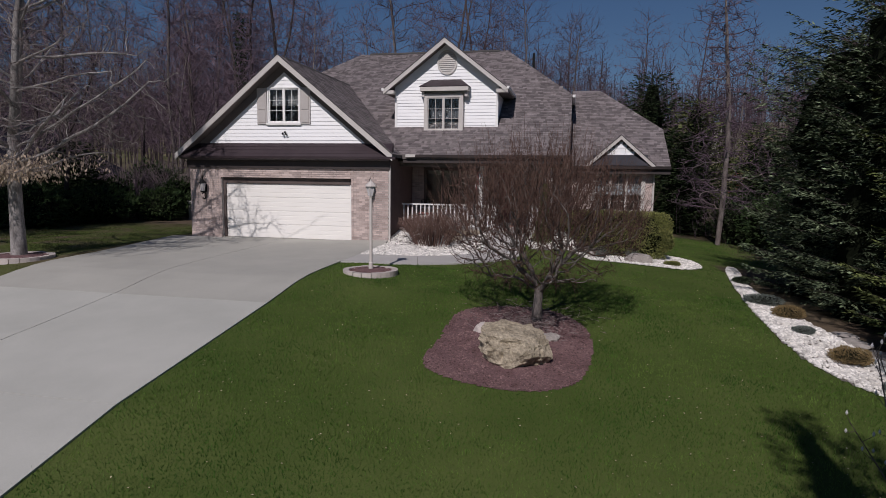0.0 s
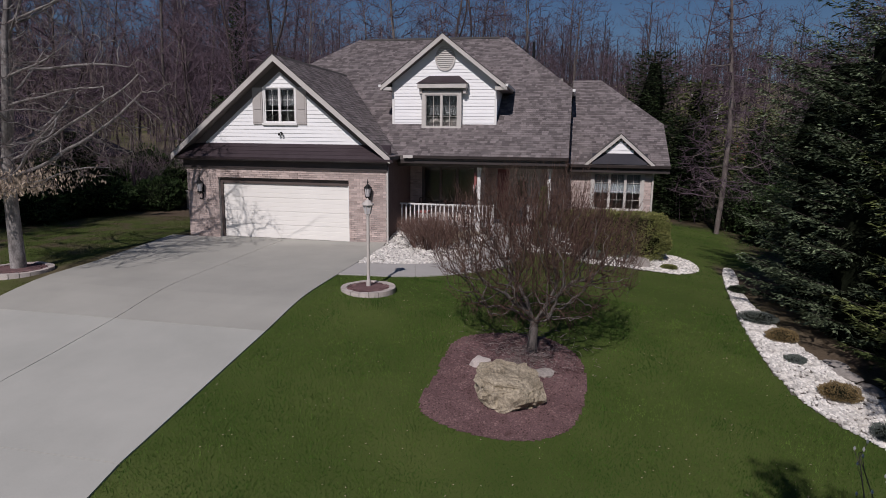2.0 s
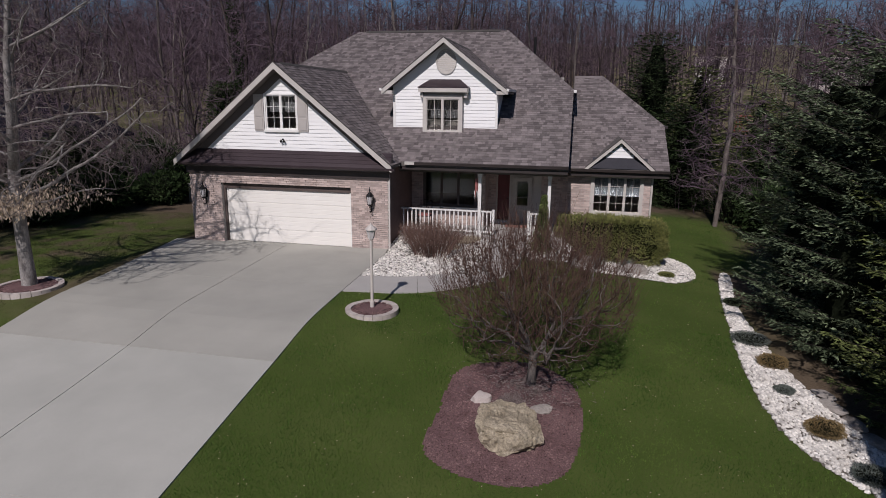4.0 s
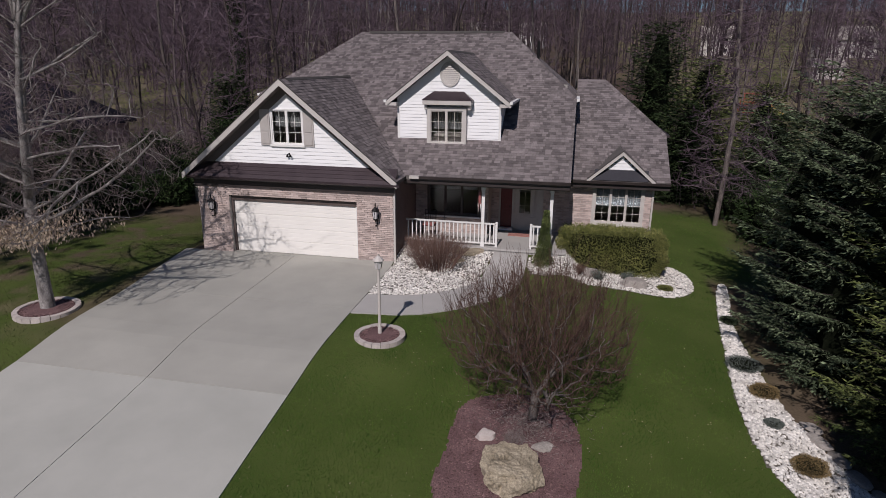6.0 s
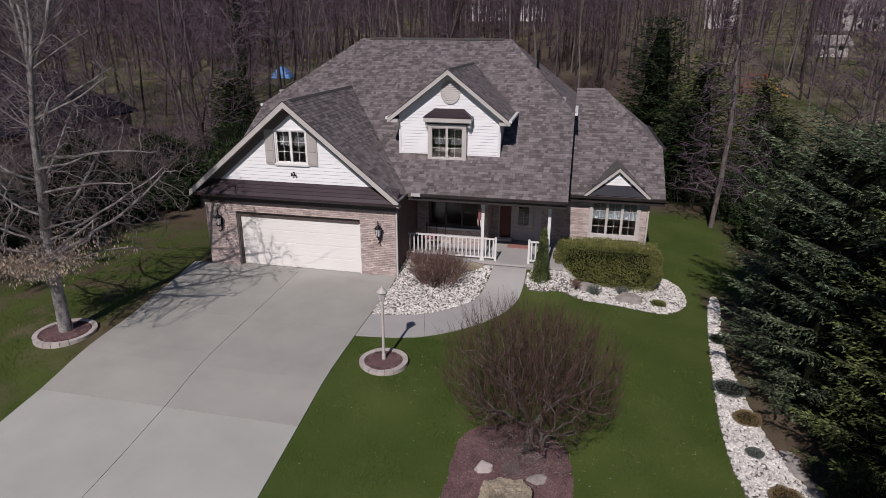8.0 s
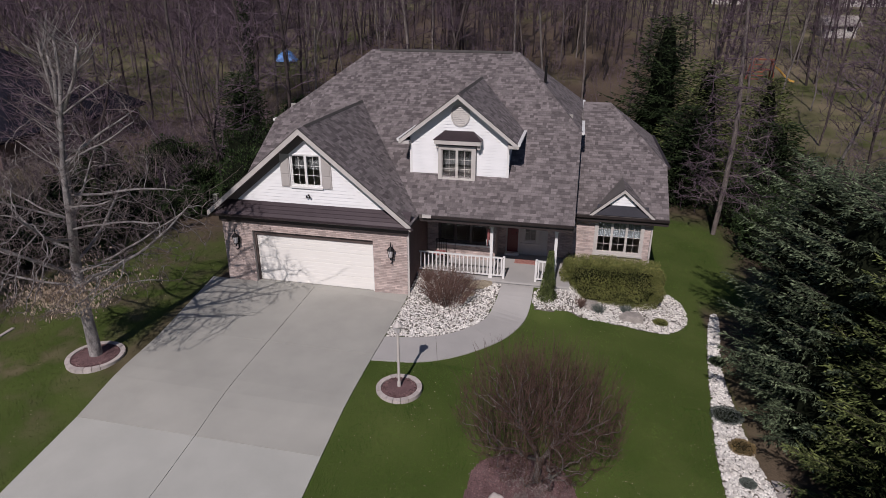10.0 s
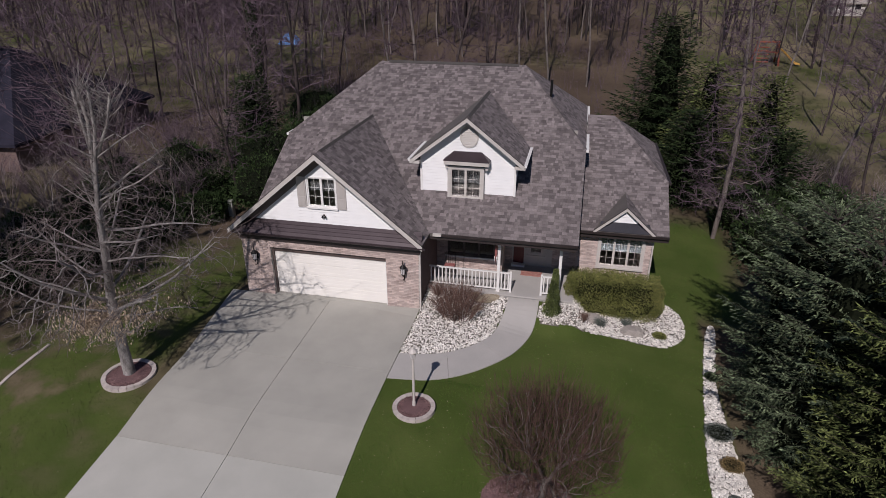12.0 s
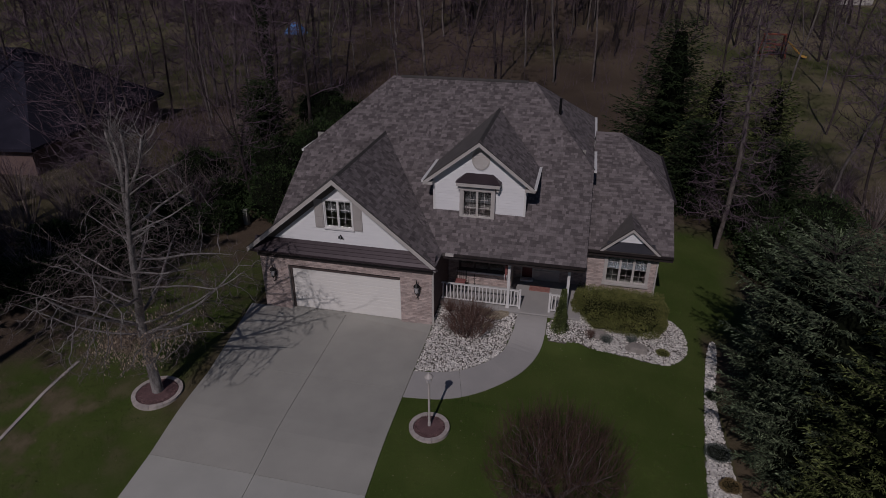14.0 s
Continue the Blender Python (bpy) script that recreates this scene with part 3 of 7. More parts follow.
# Garage gable roof.
slope = math.sqrt(1 + GAR_K ** 2)
GHALF = 3.98


def gar_spans(w):
    z = GAR_Z - GAR_K * GHALF + w / slope * GAR_K
    return [(0, (z - 2.45) / MAIN_K + 0.33)]


for sx in (-1, 1):
    x0, z0 = GAR_X + sx * GHALF, GAR_Z - GAR_K * GHALF
    yb = max((z0 - 2.45) / MAIN_K, 0.5)
    deck = [(x0, -0.33, z0), (x0, yb, z0), (GAR_X, yv, GAR_Z), (GAR_X, -0.33, GAR_Z)]
    up = Vector((-sx, 0, GAR_K)).normalized()
    args = ((x0, -0.33, z0), (0, 1, 0), up, GHALF * slope, gar_spans)
    roof("garage_roof", house, deck if sx > 0 else deck[::-1], 0.10, args if sx > 0 else None)

# Dormer roof.
DHALF, DY = 2.26, 2.38
dslope = math.sqrt(1 + DOR_K ** 2)
for sx in (-1, 1):
    x0, z0 = DOR_X + sx * DHALF, DOR_Z - DOR_K * DHALF
    yb, yt = (z0 - 2.45) / MAIN_K, (DOR_Z - 2.45) / MAIN_K
    deck = [(x0, DY, z0), (x0, yb, z0), (DOR_X, yt, DOR_Z), (DOR_X, DY, DOR_Z)]
    args = ((x0, DY, z0), (0, 1, 0), Vector((-1, 0, DOR_K)).normalized(), DHALF * dslope,
            lambda w: [(0, (DOR_Z - DOR_K * DHALF + w / dslope * DOR_K - 2.45) / MAIN_K - DY)])
    roof("dormer_roof", house, deck if sx > 0 else deck[::-1], 0.09, args if sx > 0 else None)

# Wing roof: front slope with a lower front eave, hip to the side.
WR_Y, WR_X, W_EX = 8.85, 13.3, 15.6
WR_Z = wing_z(WR_Y)
WS_Y = 5.55
WS_Z = wing_z(WS_Y)


def wing_spans(w):
    y = WING_Y + w / math.sqrt(1 + MAIN_K ** 2)
    t = max(0.0, (y - WS_Y) / (WR_Y - WS_Y))
    spans = [(12.12, W_EX - t * (W_EX - WR_X))]
    half = (SG_Z - wing_z(y)) / SG_K
    return less(spans, SG_X - half, SG_X + half) if half > 0 else spans


roof("wing_roof", house, [(12.1, WING_Y, WING_Z), (W_EX, WING_Y, WING_Z), (W_EX, WS_Y, WS_Z), (WR_X, WR_Y, WR_Z), (12.1, WR_Y, WR_Z)], 0.12,
     ((0, WING_Y, WING_Z), (1, 0, 0), up_main, (WR_Y - WING_Y) * math.sqrt(1 + MAIN_K ** 2), wing_spans))
wk = (WR_Z - WS_Z) / (W_EX - WR_X)
wlen = (W_EX - WR_X) * math.sqrt(1 + wk * wk)
roof("wing_side_roof", house, [(W_EX, WS_Y, WS_Z), (W_EX, 12.15, WS_Z), (WR_X, WR_Y, WR_Z)], 0.12,
     ((W_EX, WS_Y, WS_Z), (0, 1, 0), Vector((-1, 0, wk)).normalized(), wlen, lambda w: [(3.3 * w / wlen, 6.6 - 3.3 * w / wlen)]))
roof("wing_rear_roof", house, [(WR_X, WR_Y, WR_Z), (W_EX, 12.15, WS_Z), (12.1, 12.15, WS_Z), (12.1, WR_Y, WR_Z)], 0.12, None)

# Small gable over the bay.
SGH = (SG_Z - WING_Z - 0.02) / SG_K
sgs = math.sqrt(1 + SG_K ** 2)
for sx in (-1, 1):
    x0, z0 = SG_X + sx * SGH, WING_Z + 0.02
    deck = [(x0, WING_Y - 0.02, z0), (x0, WING_Y + 0.05, z0), (SG_X, WING_Y + (SG_Z - WING_Z) / MAIN_K, SG_Z), (SG_X, WING_Y - 0.02, SG_Z)]
    roof("bay_gable_roof", house, deck if sx > 0 else deck[::-1], 0.07,
         ((x0, WING_Y - 0.02, z0), (0, 1, 0), Vector((-sx, 0, SG_K)).normalized(), SGH * sgs,
          lambda w: [(0.0, (w / sgs * SG_K) / MAIN_K + 0.02)]) if sx > 0 else None)

# The single tabs near the porch eave.
for c in singles:
    o = sum(c, Vector()) / 8
    g = Geo().add([tuple(p - o) for p in c], [(4, 5, 6, 7), (0, 1, 5, 4), (1, 2, 6, 5), (3, 0, 4, 7)])
    part("shingle", g, M_SHINGLE, roof_main).location = o

# Ridge vents and hip caps.
g = Geo()
# Dark vent colour also carries the shadow line along each ridge.
for x, ya, yb, z in ((GAR_X, 0.15, yv + 0.02, GAR_Z), (DOR_X, DY + 0.25, (DOR_Z - 2.45) / MAIN_K + 0.02, DOR_Z)):
    part("ridge_vent", Geo().prism([(x - 0.09, ya, z - 0.045), (x, ya, z + 0.035), (x + 0.09, ya, z - 0.045)], (0, yb - ya, 0)), M_RIDGE, house)
part("ridge_vent", Geo().prism([(2.3, 9.47, RIDGE_Z - 0.04), (2.3, 9.6, RIDGE_Z + 0.06), (2.3, 9.73, RIDGE_Z - 0.04)], (6.4, 0, 0)), M_RIDGE, house)
part("ridge_vent", Geo().prism([(12.1, WR_Y - 0.12, WR_Z - 0.04), (12.1, WR_Y, WR_Z + 0.05), (12.1, WR_Y + 0.12, WR_Z - 0.04)], (WR_X - 12.1, 0, 0)), M_SHINGLES, house)
for a, b in (((8.99, 9.6, RIDGE_Z), (12.1, 5.07, ZE)), ((1.95, 9.6, RIDGE_Z), (-1.2, 5.07, ZE)), ((WR_X, WR_Y, WR_Z), (W_EX, WS_Y, WS_Z))):
    a, b = Vector(a), Vector(b)
    d, n, g = (b - a).normalized(), 0, Geo()
    s = d.cross(Vector((0, 0, 1))).normalized()
    while n * 0.15 < (b - a).length:
        p, q = a + d * (n * 0.15), a + d * min(n * 0.15 + 0.2, (b - a).length)
        g.add([tuple(p - s * 0.13 + Vector((0, 0, -0.05))), tuple(p + Vector((0, 0, 0.03))), tuple(p + s * 0.13 + Vector((0, 0, -0.05))),
               tuple(q - s * 0.13 + Vector((0, 0, -0.03))), tuple(q + Vector((0, 0, 0.05))), tuple(q + s * 0.13 + Vector((0, 0, -0.03)))],
              [(0, 1, 4, 3), (1, 2, 5, 4), (3, 4, 5)])
        n += 1
    tagged(part("hip_cap", g, M_SHINGLES, house), kind="stuff")

# ---- walls ----
def wall(name, x0, x1, y0, y1, z0, z1, holes=(), axis="x", mat=M_MORTAR, parent=house, label=""):
    """An upright wall with rectangular openings right through it; holes are (a0, a1, z0, z1) along the axis."""
    g = Geo()
    a0, a1 = (x0, x1) if axis == "x" else (y0, y1)
    xs = sorted({a0, a1, *(h[0] for h in holes), *(h[1] for h in holes)})
    zs = sorted({z0, z1, *(h[2] for h in holes), *(h[3] for h in holes)})
    nx, nz = len(xs) - 1, len(zs) - 1

    def solid(i, j):
        return 0 <= i < nx and 0 <= j < nz and not any(h[0] <= xs[i] and xs[i + 1] <= h[1] and h[2] <= zs[j] and zs[j + 1] <= h[3] for h in holes)

    deep = (y0, y1) if axis == "x" else (x0, x1)
    corner = {}

    def at(i, j, d):
        if (i, j, d) not in corner:
            corner[i, j, d] = len(g.v)
            g.v.append((xs[i], deep[d], zs[j]) if axis == "x" else (deep[d], xs[i], zs[j]))
        return corner[i, j, d]

    for i in range(nx):
        for j in range(nz):
            if not solid(i, j):
                continue
            ring = [(i, j), (i + 1, j), (i + 1, j + 1), (i, j + 1)]
            g.f.append(tuple(at(u, w, 0) for u, w in ring))
            g.f.append(tuple(at(u, w, 1) for u, w in ring[::-1]))
            for (di, dj), (m, n) in zip(((0, -1), (1, 0), (0, 1), (-1, 0)), ((0, 1), (1, 2), (2, 3), (3, 0))):
                if not solid(i + di, j + dj):
                    g.f.append((at(*ring[n], 0), at(*ring[m], 0), at(*ring[m], 1), at(*ring[n], 1)))
    return part(name, g, mat, parent, label)


brick_count = [0]
BRICK_RANDOM = random.Random(3)
brick_meshes = []
for k in range(6):
    g = Geo().box(-0.0965, 0.0965, 0, 0.05, -0.0285, 0.0285)
    g.v = [(x + BRICK_RANDOM.uniform(-.002, .002), y + (BRICK_RANDOM.uniform(-.003, .003) if y == 0 else 0), z + BRICK_RANDOM.uniform(-.0015, .0015)) for x, y, z in g.v]
    brick_meshes.append(g.mesh("brick", M_BRICK))
brick_jobs = []


def bricks(parent, x0, x1, y, z0, z1, holes, singles_box=None):
    """A face of running-bond bricks, proud of the mortar, on a wall that looks along -y."""
    joined, course = Geo(), 0
    z = z0 + 0.034
    while z + 0.03 < z1:
        x = x0 + (0.0 if course % 2 else -0.1015)
        while x < x1:
            p, q = max(x + 0.005, x0), min(x + 0.198, x1)
            for h in holes:
                if h[2] - 0.03 < z < h[3] + 0.03:
                    if h[0] < q <= h[1] + 0.1 and p < h[0]:
                        q = min(q, h[0])
                    elif h[0] - 0.1 <= p < h[1] and q > h[1]:
                        p = max(p, h[1])
                    elif p >= h[0] and q <= h[1]:
                        q = p
            if q - p > 0.02:
                full = q - p > 0.19
                if full and singles_box and singles_box[0] < x < singles_box[1] and singles_box[2] < z < singles_box[3] and brick_count[0] < 300:
                    brick_count[0] += 1
                    brick_jobs.append((parent, BRICK_RANDOM.randrange(6), (0.5 * (p + q), y + BRICK_RANDOM.uniform(-.003, .002), z)))
                else:
                    d = BRICK_RANDOM.uniform(-.003, .003)
                    joined.box(p, q, y + d, y + 0.05, z - 0.0285, z + 0.0285)
            x += 0.203
        z += 0.0677
        course += 1
    tagged(part("brickwork", joined, M_BRICKS, parent), kind="stuff")


# Garage front.
GH = [(0.0, 4.88, -0.3, 2.13)]
garage_wall = wall("garage_front_wall", -1.23, 6.2, 0.02, 0.27, -0.3, 2.6, GH, label="mottled pink brick garage front")
bricks(garage_wall, -1.23, 6.2, 0.0, -0.1, 2.52, GH, (4.9, 6.2, 0.0, 2.5))
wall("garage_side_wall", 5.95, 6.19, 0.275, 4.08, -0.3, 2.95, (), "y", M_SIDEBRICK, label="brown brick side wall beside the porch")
wall("outer_side_wall", -1.22, -1.0, 0.275, 14.0, -0.3, 2.95, (), "y", M_BRICKS)
wall("upper_side_wall", -1.15, -1.0, 5.3, 13.9, 2.96, ZE - 0.1, (), "y", M_SIDING)
wall("upper_side_wall", 11.75, 11.9, 5.3, 13.9, -0.3, ZE - 0.1, (), "y", M_SIDING)
wall("rear_wall", -1.0, 11.75, 13.85, 14.0, -0.5, ZE - 0.1, (), "x", M_SIDING)
for x in (11.78, -1.12):
    part("roof_side_panel", Geo().prism([(x, 1.4, 2.75), (x, 5.3, 2.75), (x, 5.3, main_z(5.3) - 0.16), (x, 1.4, main_z(1.4) - 0.16)], (0.1, 0, 0)), M_SIDING, house)
garage_floor = part("garage_floor", Geo().box(-0.98, 11.7, 0.28, 13.8, -0.12, -0.01), M_ROOM, house)
part("garage_back_wall", Geo().box(-0.98, 5.9, 5.0, 5.1, 0, 2.9), M_ROOM, house)
part("upper_floor", Geo().box(-0.95, 11.7, 3.6, 13.8, 2.55, 2.7), M_ROOM, house)
part("upper_room_back", Geo().box(-0.95, 11.7, 6.2, 6.3, 2.7, 6.0), M_ROOM, house)
part("garage_loft_floor", Geo().box(-0.95, 5.9, 0.3, 5.0, 2.6, 2.7), M_ROOM, house)
part("loft_back_wall", Geo().prism([(-0.6, 2.6, 2.72), (5.4, 2.6, 2.72), (GAR_X, 2.6, 5.6)], (0, 0.1, 0)), M_ROOM, house)

# Garage door: header board, jambs and four sections.
g_door = part("garage_door", Geo().box(0.0, 4.88, 0.26, 0.29, 0.0, 2.13), M_DARKTRIM, house, "closed white sectional double garage door")
part("header_board", Geo().box(0.0, 4.88, 0.14, 0.25, 1.93, 2.128), M_DARKTRIM, g_door, "dark brown header board")
for x in (0.0, 4.80):
    part("jamb", Geo().box(x, x + 0.08, 0.14, 0.25, 0.0, 1.928), M_DARKTRIM if x == 0 else M_WHITE, g_door)
for k in range(4):
    z0 = 0.012 + k * 0.478
    g = Geo().box(0.082, 4.798, 0.205, 0.245, z0, z0 + 0.474)
    bevel(part("door_section", g, M_DOORW, g_door), 0.006)
    for r in range(3):
        bevel(part("raised_band", Geo().box(0.10, 4.78, 0.200, 0.206, z0 + 0.018 + 0.152 * r, z0 + 0.150 + 0.152 * r), M_DOORW, g_door), 0.005)

part("door_apron", Geo().box(0.003, 4.877, -0.014, 0.26, -0.12, 0.002), M_CONC_A, house)

# Bronze pent roof with gutter over the garage door.
pent = part("pent_roof", Geo().prism([(-1.35, 0.1, 3.33), (-1.35, -0.30, 2.86), (-1.35, -0.30, 2.79), (-1.35, 0.1, 2.79)], (7.7, 0, 0)), M_BRONZE, house, "dark bronze metal pent roof")
for k in range(1, 4):
    yy, zz = 0.1 - 0.10 * k, 3.33 - 0.1175 * k
    part("roof_lap", Geo().prism([(-1.34, yy, zz + 0.016), (-1.34, yy - 0.012, zz + 0.006), (-1.34, yy - 0.012, zz - 0.006), (-1.34, yy + 0.088, zz + 0.108)], (7.68, 0, 0)), M_BRONZE, pent)
part("gutter", Geo().prism([(-1.42, -0.302, 2.86), (-1.42, -0.37, 2.87), (-1.42, -0.36, 2.80), (-1.42, -0.302, 2.76)], (7.95, 0, 0)), M_BRONZE, house, "dark bronze gutter")
part("fascia", Geo().box(-1.3, 6.26, -0.06, -0.004, 2.46, 2.74), M_FASCIA, house)
part("soffit", Geo().box(-1.3, 6.26, -0.295, -0.004, 2.742, 2.788), M_SOFFIT, house)

# ---- gables: siding boards, rakes, soffits ----
def siding(parent, y, z0, z1, left, right, holes, exposure=0.127, mat=M_SIDING):
    """Lapped boards on a wall that looks along -y; left(z), right(z) bound them, holes are cut out."""
    z = z0
    while z < z1 - 0.01:
        zt = min(z + exposure, z1)
        zm = 0.5 * (z + zt)
        spans = [(left(zm), right(zm))]
        for h in holes:
            if h[2] < zm < h[3]:
                spans = less(spans, h[0], h[1])
        for a, b in spans:
            if b - a > 0.03:
                g = Geo().prism([(a, y - 0.022, z), (a, y, z), (a, y, zt + 0.01), (a, y - 0.004, zt + 0.01)], (b - a, 0, 0))
                part("siding_board", g, mat, parent)
        z = zt


def gable_wall(name, y, cx, top, k, z0, half, holes, mat=M_SIDING):
    """The sheathing behind the boards, as upright strips with openings."""
    xs = sorted({cx - half, cx, cx + half, *(h[0] for h in holes), *(h[1] for h in holes)})
    g = Geo()
    for a, b in zip(xs, xs[1:]):
        zt = [top - k * abs(a - cx), top - k * abs(b - cx)]
        cuts = [(h[2], h[3]) for h in holes if h[0] <= a and b <= h[1]]
        if cuts:
            g.box(a, b, y, y + 0.12, z0, cuts[0][0])
            g.prism([(a, y, cuts[0][1]), (b, y, cuts[0][1]), (b, y, zt[1]), (a, y, zt[0])], (0, 0.12, 0))
        else:
            g.prism([(a, y, z0), (b, y, z0), (b, y, zt[1]), (a, y, zt[0])], (0, 0.12, 0))
    return part(name, g, mat, house)


def rake(cx, half, top, k, y, wide, deep, drop=0.0, mat=M_TRIM, parent=house):
    """Sloping trim boards along a gable edge, mitred at the peak."""
    for sx in (-1, 1):
        x1 = cx + sx * half
        zb = top - k * half
        poly = [(cx, y, top - drop), (cx, y, top - drop - wide), (x1, y, zb - drop - wide), (x1, y, zb - drop)]
        part("rake_board", Geo().prism(poly if sx > 0 else poly[::-1], (0, deep, 0)), mat, parent)
        cap = [(cx, y - 0.012, top - drop + 0.028), (cx, y - 0.012, top - drop + 0.002), (x1, y - 0.012, zb - drop + 0.002), (x1, y - 0.012, zb - drop + 0.028)]
        part("drip_edge", Geo().prism(cap if sx > 0 else cap[::-1], (0, deep, 0)), M_RIDGE, parent)


def gable_soffit(cx, half, top, k, y0, y1, drop, thick=0.03):
    for sx in (-1, 1):
        x1, zb = cx + sx * half, top - k * half - drop
        poly = [(cx, y0, top - drop), (x1, y0, zb), (x1, y1, zb), (cx, y1, top - drop)]
        part("soffit", Geo().prism(poly if sx < 0 else poly[::-1], (0, 0, -thick)), M_SOFFIT, house)


GWIN = (1.80, 3.02, 4.00, 5.23)
gw = gable_wall("gable_wall", 0.12, GAR_X, GAR_Z - 0.2, GAR_K, 3.0, 3.4, [GWIN])
GTOP = 5.74
siding(gw, 0.118, 3.30, 5.70, lambda z: GAR_X - (GTOP - z) / GAR_K, lambda z: GAR_X + (GTOP - z) / GAR_K, [GWIN])
rake(GAR_X, GHALF + 0.02, GAR_Z, GAR_K, -0.36, 0.21, 0.04)
gable_soffit(GAR_X, 3.9, GAR_Z, GAR_K, -0.32, 0.11, 0.15)
rake(GAR_X, 3.6, GAR_Z - 0.15, GAR_K, 0.085, 0.34, 0.03, mat=M_SOFFIT)

DFACE = 2.75
DWIN = (6.78, 8.24, 3.84, 5.25)
dw = gable_wall("dormer_wall", DFACE, DOR_X, DOR_Z - 0.12, DOR_K, 3.9, 1.90, [DWIN])
siding(dw, DFACE - 0.002, 4.02, 6.95, lambda z: max(DOR_X - 1.93, DOR_X - (DOR_Z - 0.14 - z) / DOR_K), lambda z: min(DOR_X + 1.9, DOR_X + (DOR_Z - 0.14 - z) / DOR_K), [DWIN], 0.118)
for sx in (-1, 1):
    x = DOR_X + sx * 1.9
    zt = DOR_Z - DOR_K * 1.9 - 0.1
    part("dormer_cheek", Geo().prism([(x, DFACE + 0.001, main_z(DFACE)), (x, (zt - 2.45) / MAIN_K, zt), (x, DFACE + 0.001, zt)], (-sx * 0.1, 0, 0)), M_SIDING, dw)
    part("corner_board", Geo().box(x - 0.045, x + 0.045, DFACE - 0.035, DFACE + 0.05, 4.0, zt), M_WHITE, dw)
    # gutter along each dormer eave
    xe, ze = DOR_X + sx * (DHALF + 0.05), DOR_Z - DOR_K * DHALF
    part("gutter", Geo().prism([(xe - 0.06, DY - 0.02, ze + 0.03), (xe + 0.06, DY - 0.02, ze + 0.03), (xe + 0.05, DY - 0.02, ze - 0.06), (xe - 0.05, DY - 0.02, ze - 0.06)], (0, 2.9, 0)), M_WHITE, house)
    part("eave_return", Geo().box(min(x, xe), max(x, xe), DY + 0.01, DFACE - 0.03, ze - 0.17, ze - 0.055), M_TRIM, house)
    part("soffit", Geo().box(min(x, xe), max(x, xe), DFACE - 0.03, (ze - 2.45) / MAIN_K, ze - 0.14, ze - 0.10), M_SOFFIT, house)
rake(DOR_X, DHALF + 0.01, DOR_Z, DOR_K, DY - 0.03, 0.17, 0.04)
gable_soffit(DOR_X, 2.2, DOR_Z, DOR_K, DY + 0.01, DFACE - 0.02, 0.12)

# Oval louvred vent in the dormer.
vent = part("gable_vent", Geo().add([(DOR_X + 0.04 + 0.37 * math.cos(w) * s, DFACE - 0.06, 6.40 + 0.44 * math.sin(w) * s) for s in (1.0, 0.86) for w in [2 * math.pi * i / 28 for i in range(28)]]
            + [(DOR_X + 0.04 + 0.37 * math.cos(w), DFACE, 6.40 + 0.41 * math.sin(w)) for w in [2 * math.pi * i / 28 for i in range(28)]],
            [(i, (i + 1) % 28, 28 + (i + 1) % 28, 28 + i) for i in range(28)] + [(56 + i, 56 + (i + 1) % 28, (i + 1) % 28, i) for i in range(28)]),
            M_TRIM, house, "oval beige louvred gable vent")
for i in range(11):
    z = 6.40 - 0.34 + i * 0.068
    hw = 0.36 * math.sqrt(max(0.0, 1 - ((z - 6.40) / 0.40) ** 2))
    part("slat", Geo().prism([(DOR_X + 0.04 - hw, DFACE - 0.05, z - 0.03), (DOR_X + 0.04 - hw, DFACE - 0.045, z - 0.022), (DOR_X + 0.04 - hw, DFACE - 0.02, z + 0.03), (DOR_X + 0.04 - hw, DFACE - 0.025, z + 0.022)], (2 * hw, 0, 0)), M_TRIM, vent)


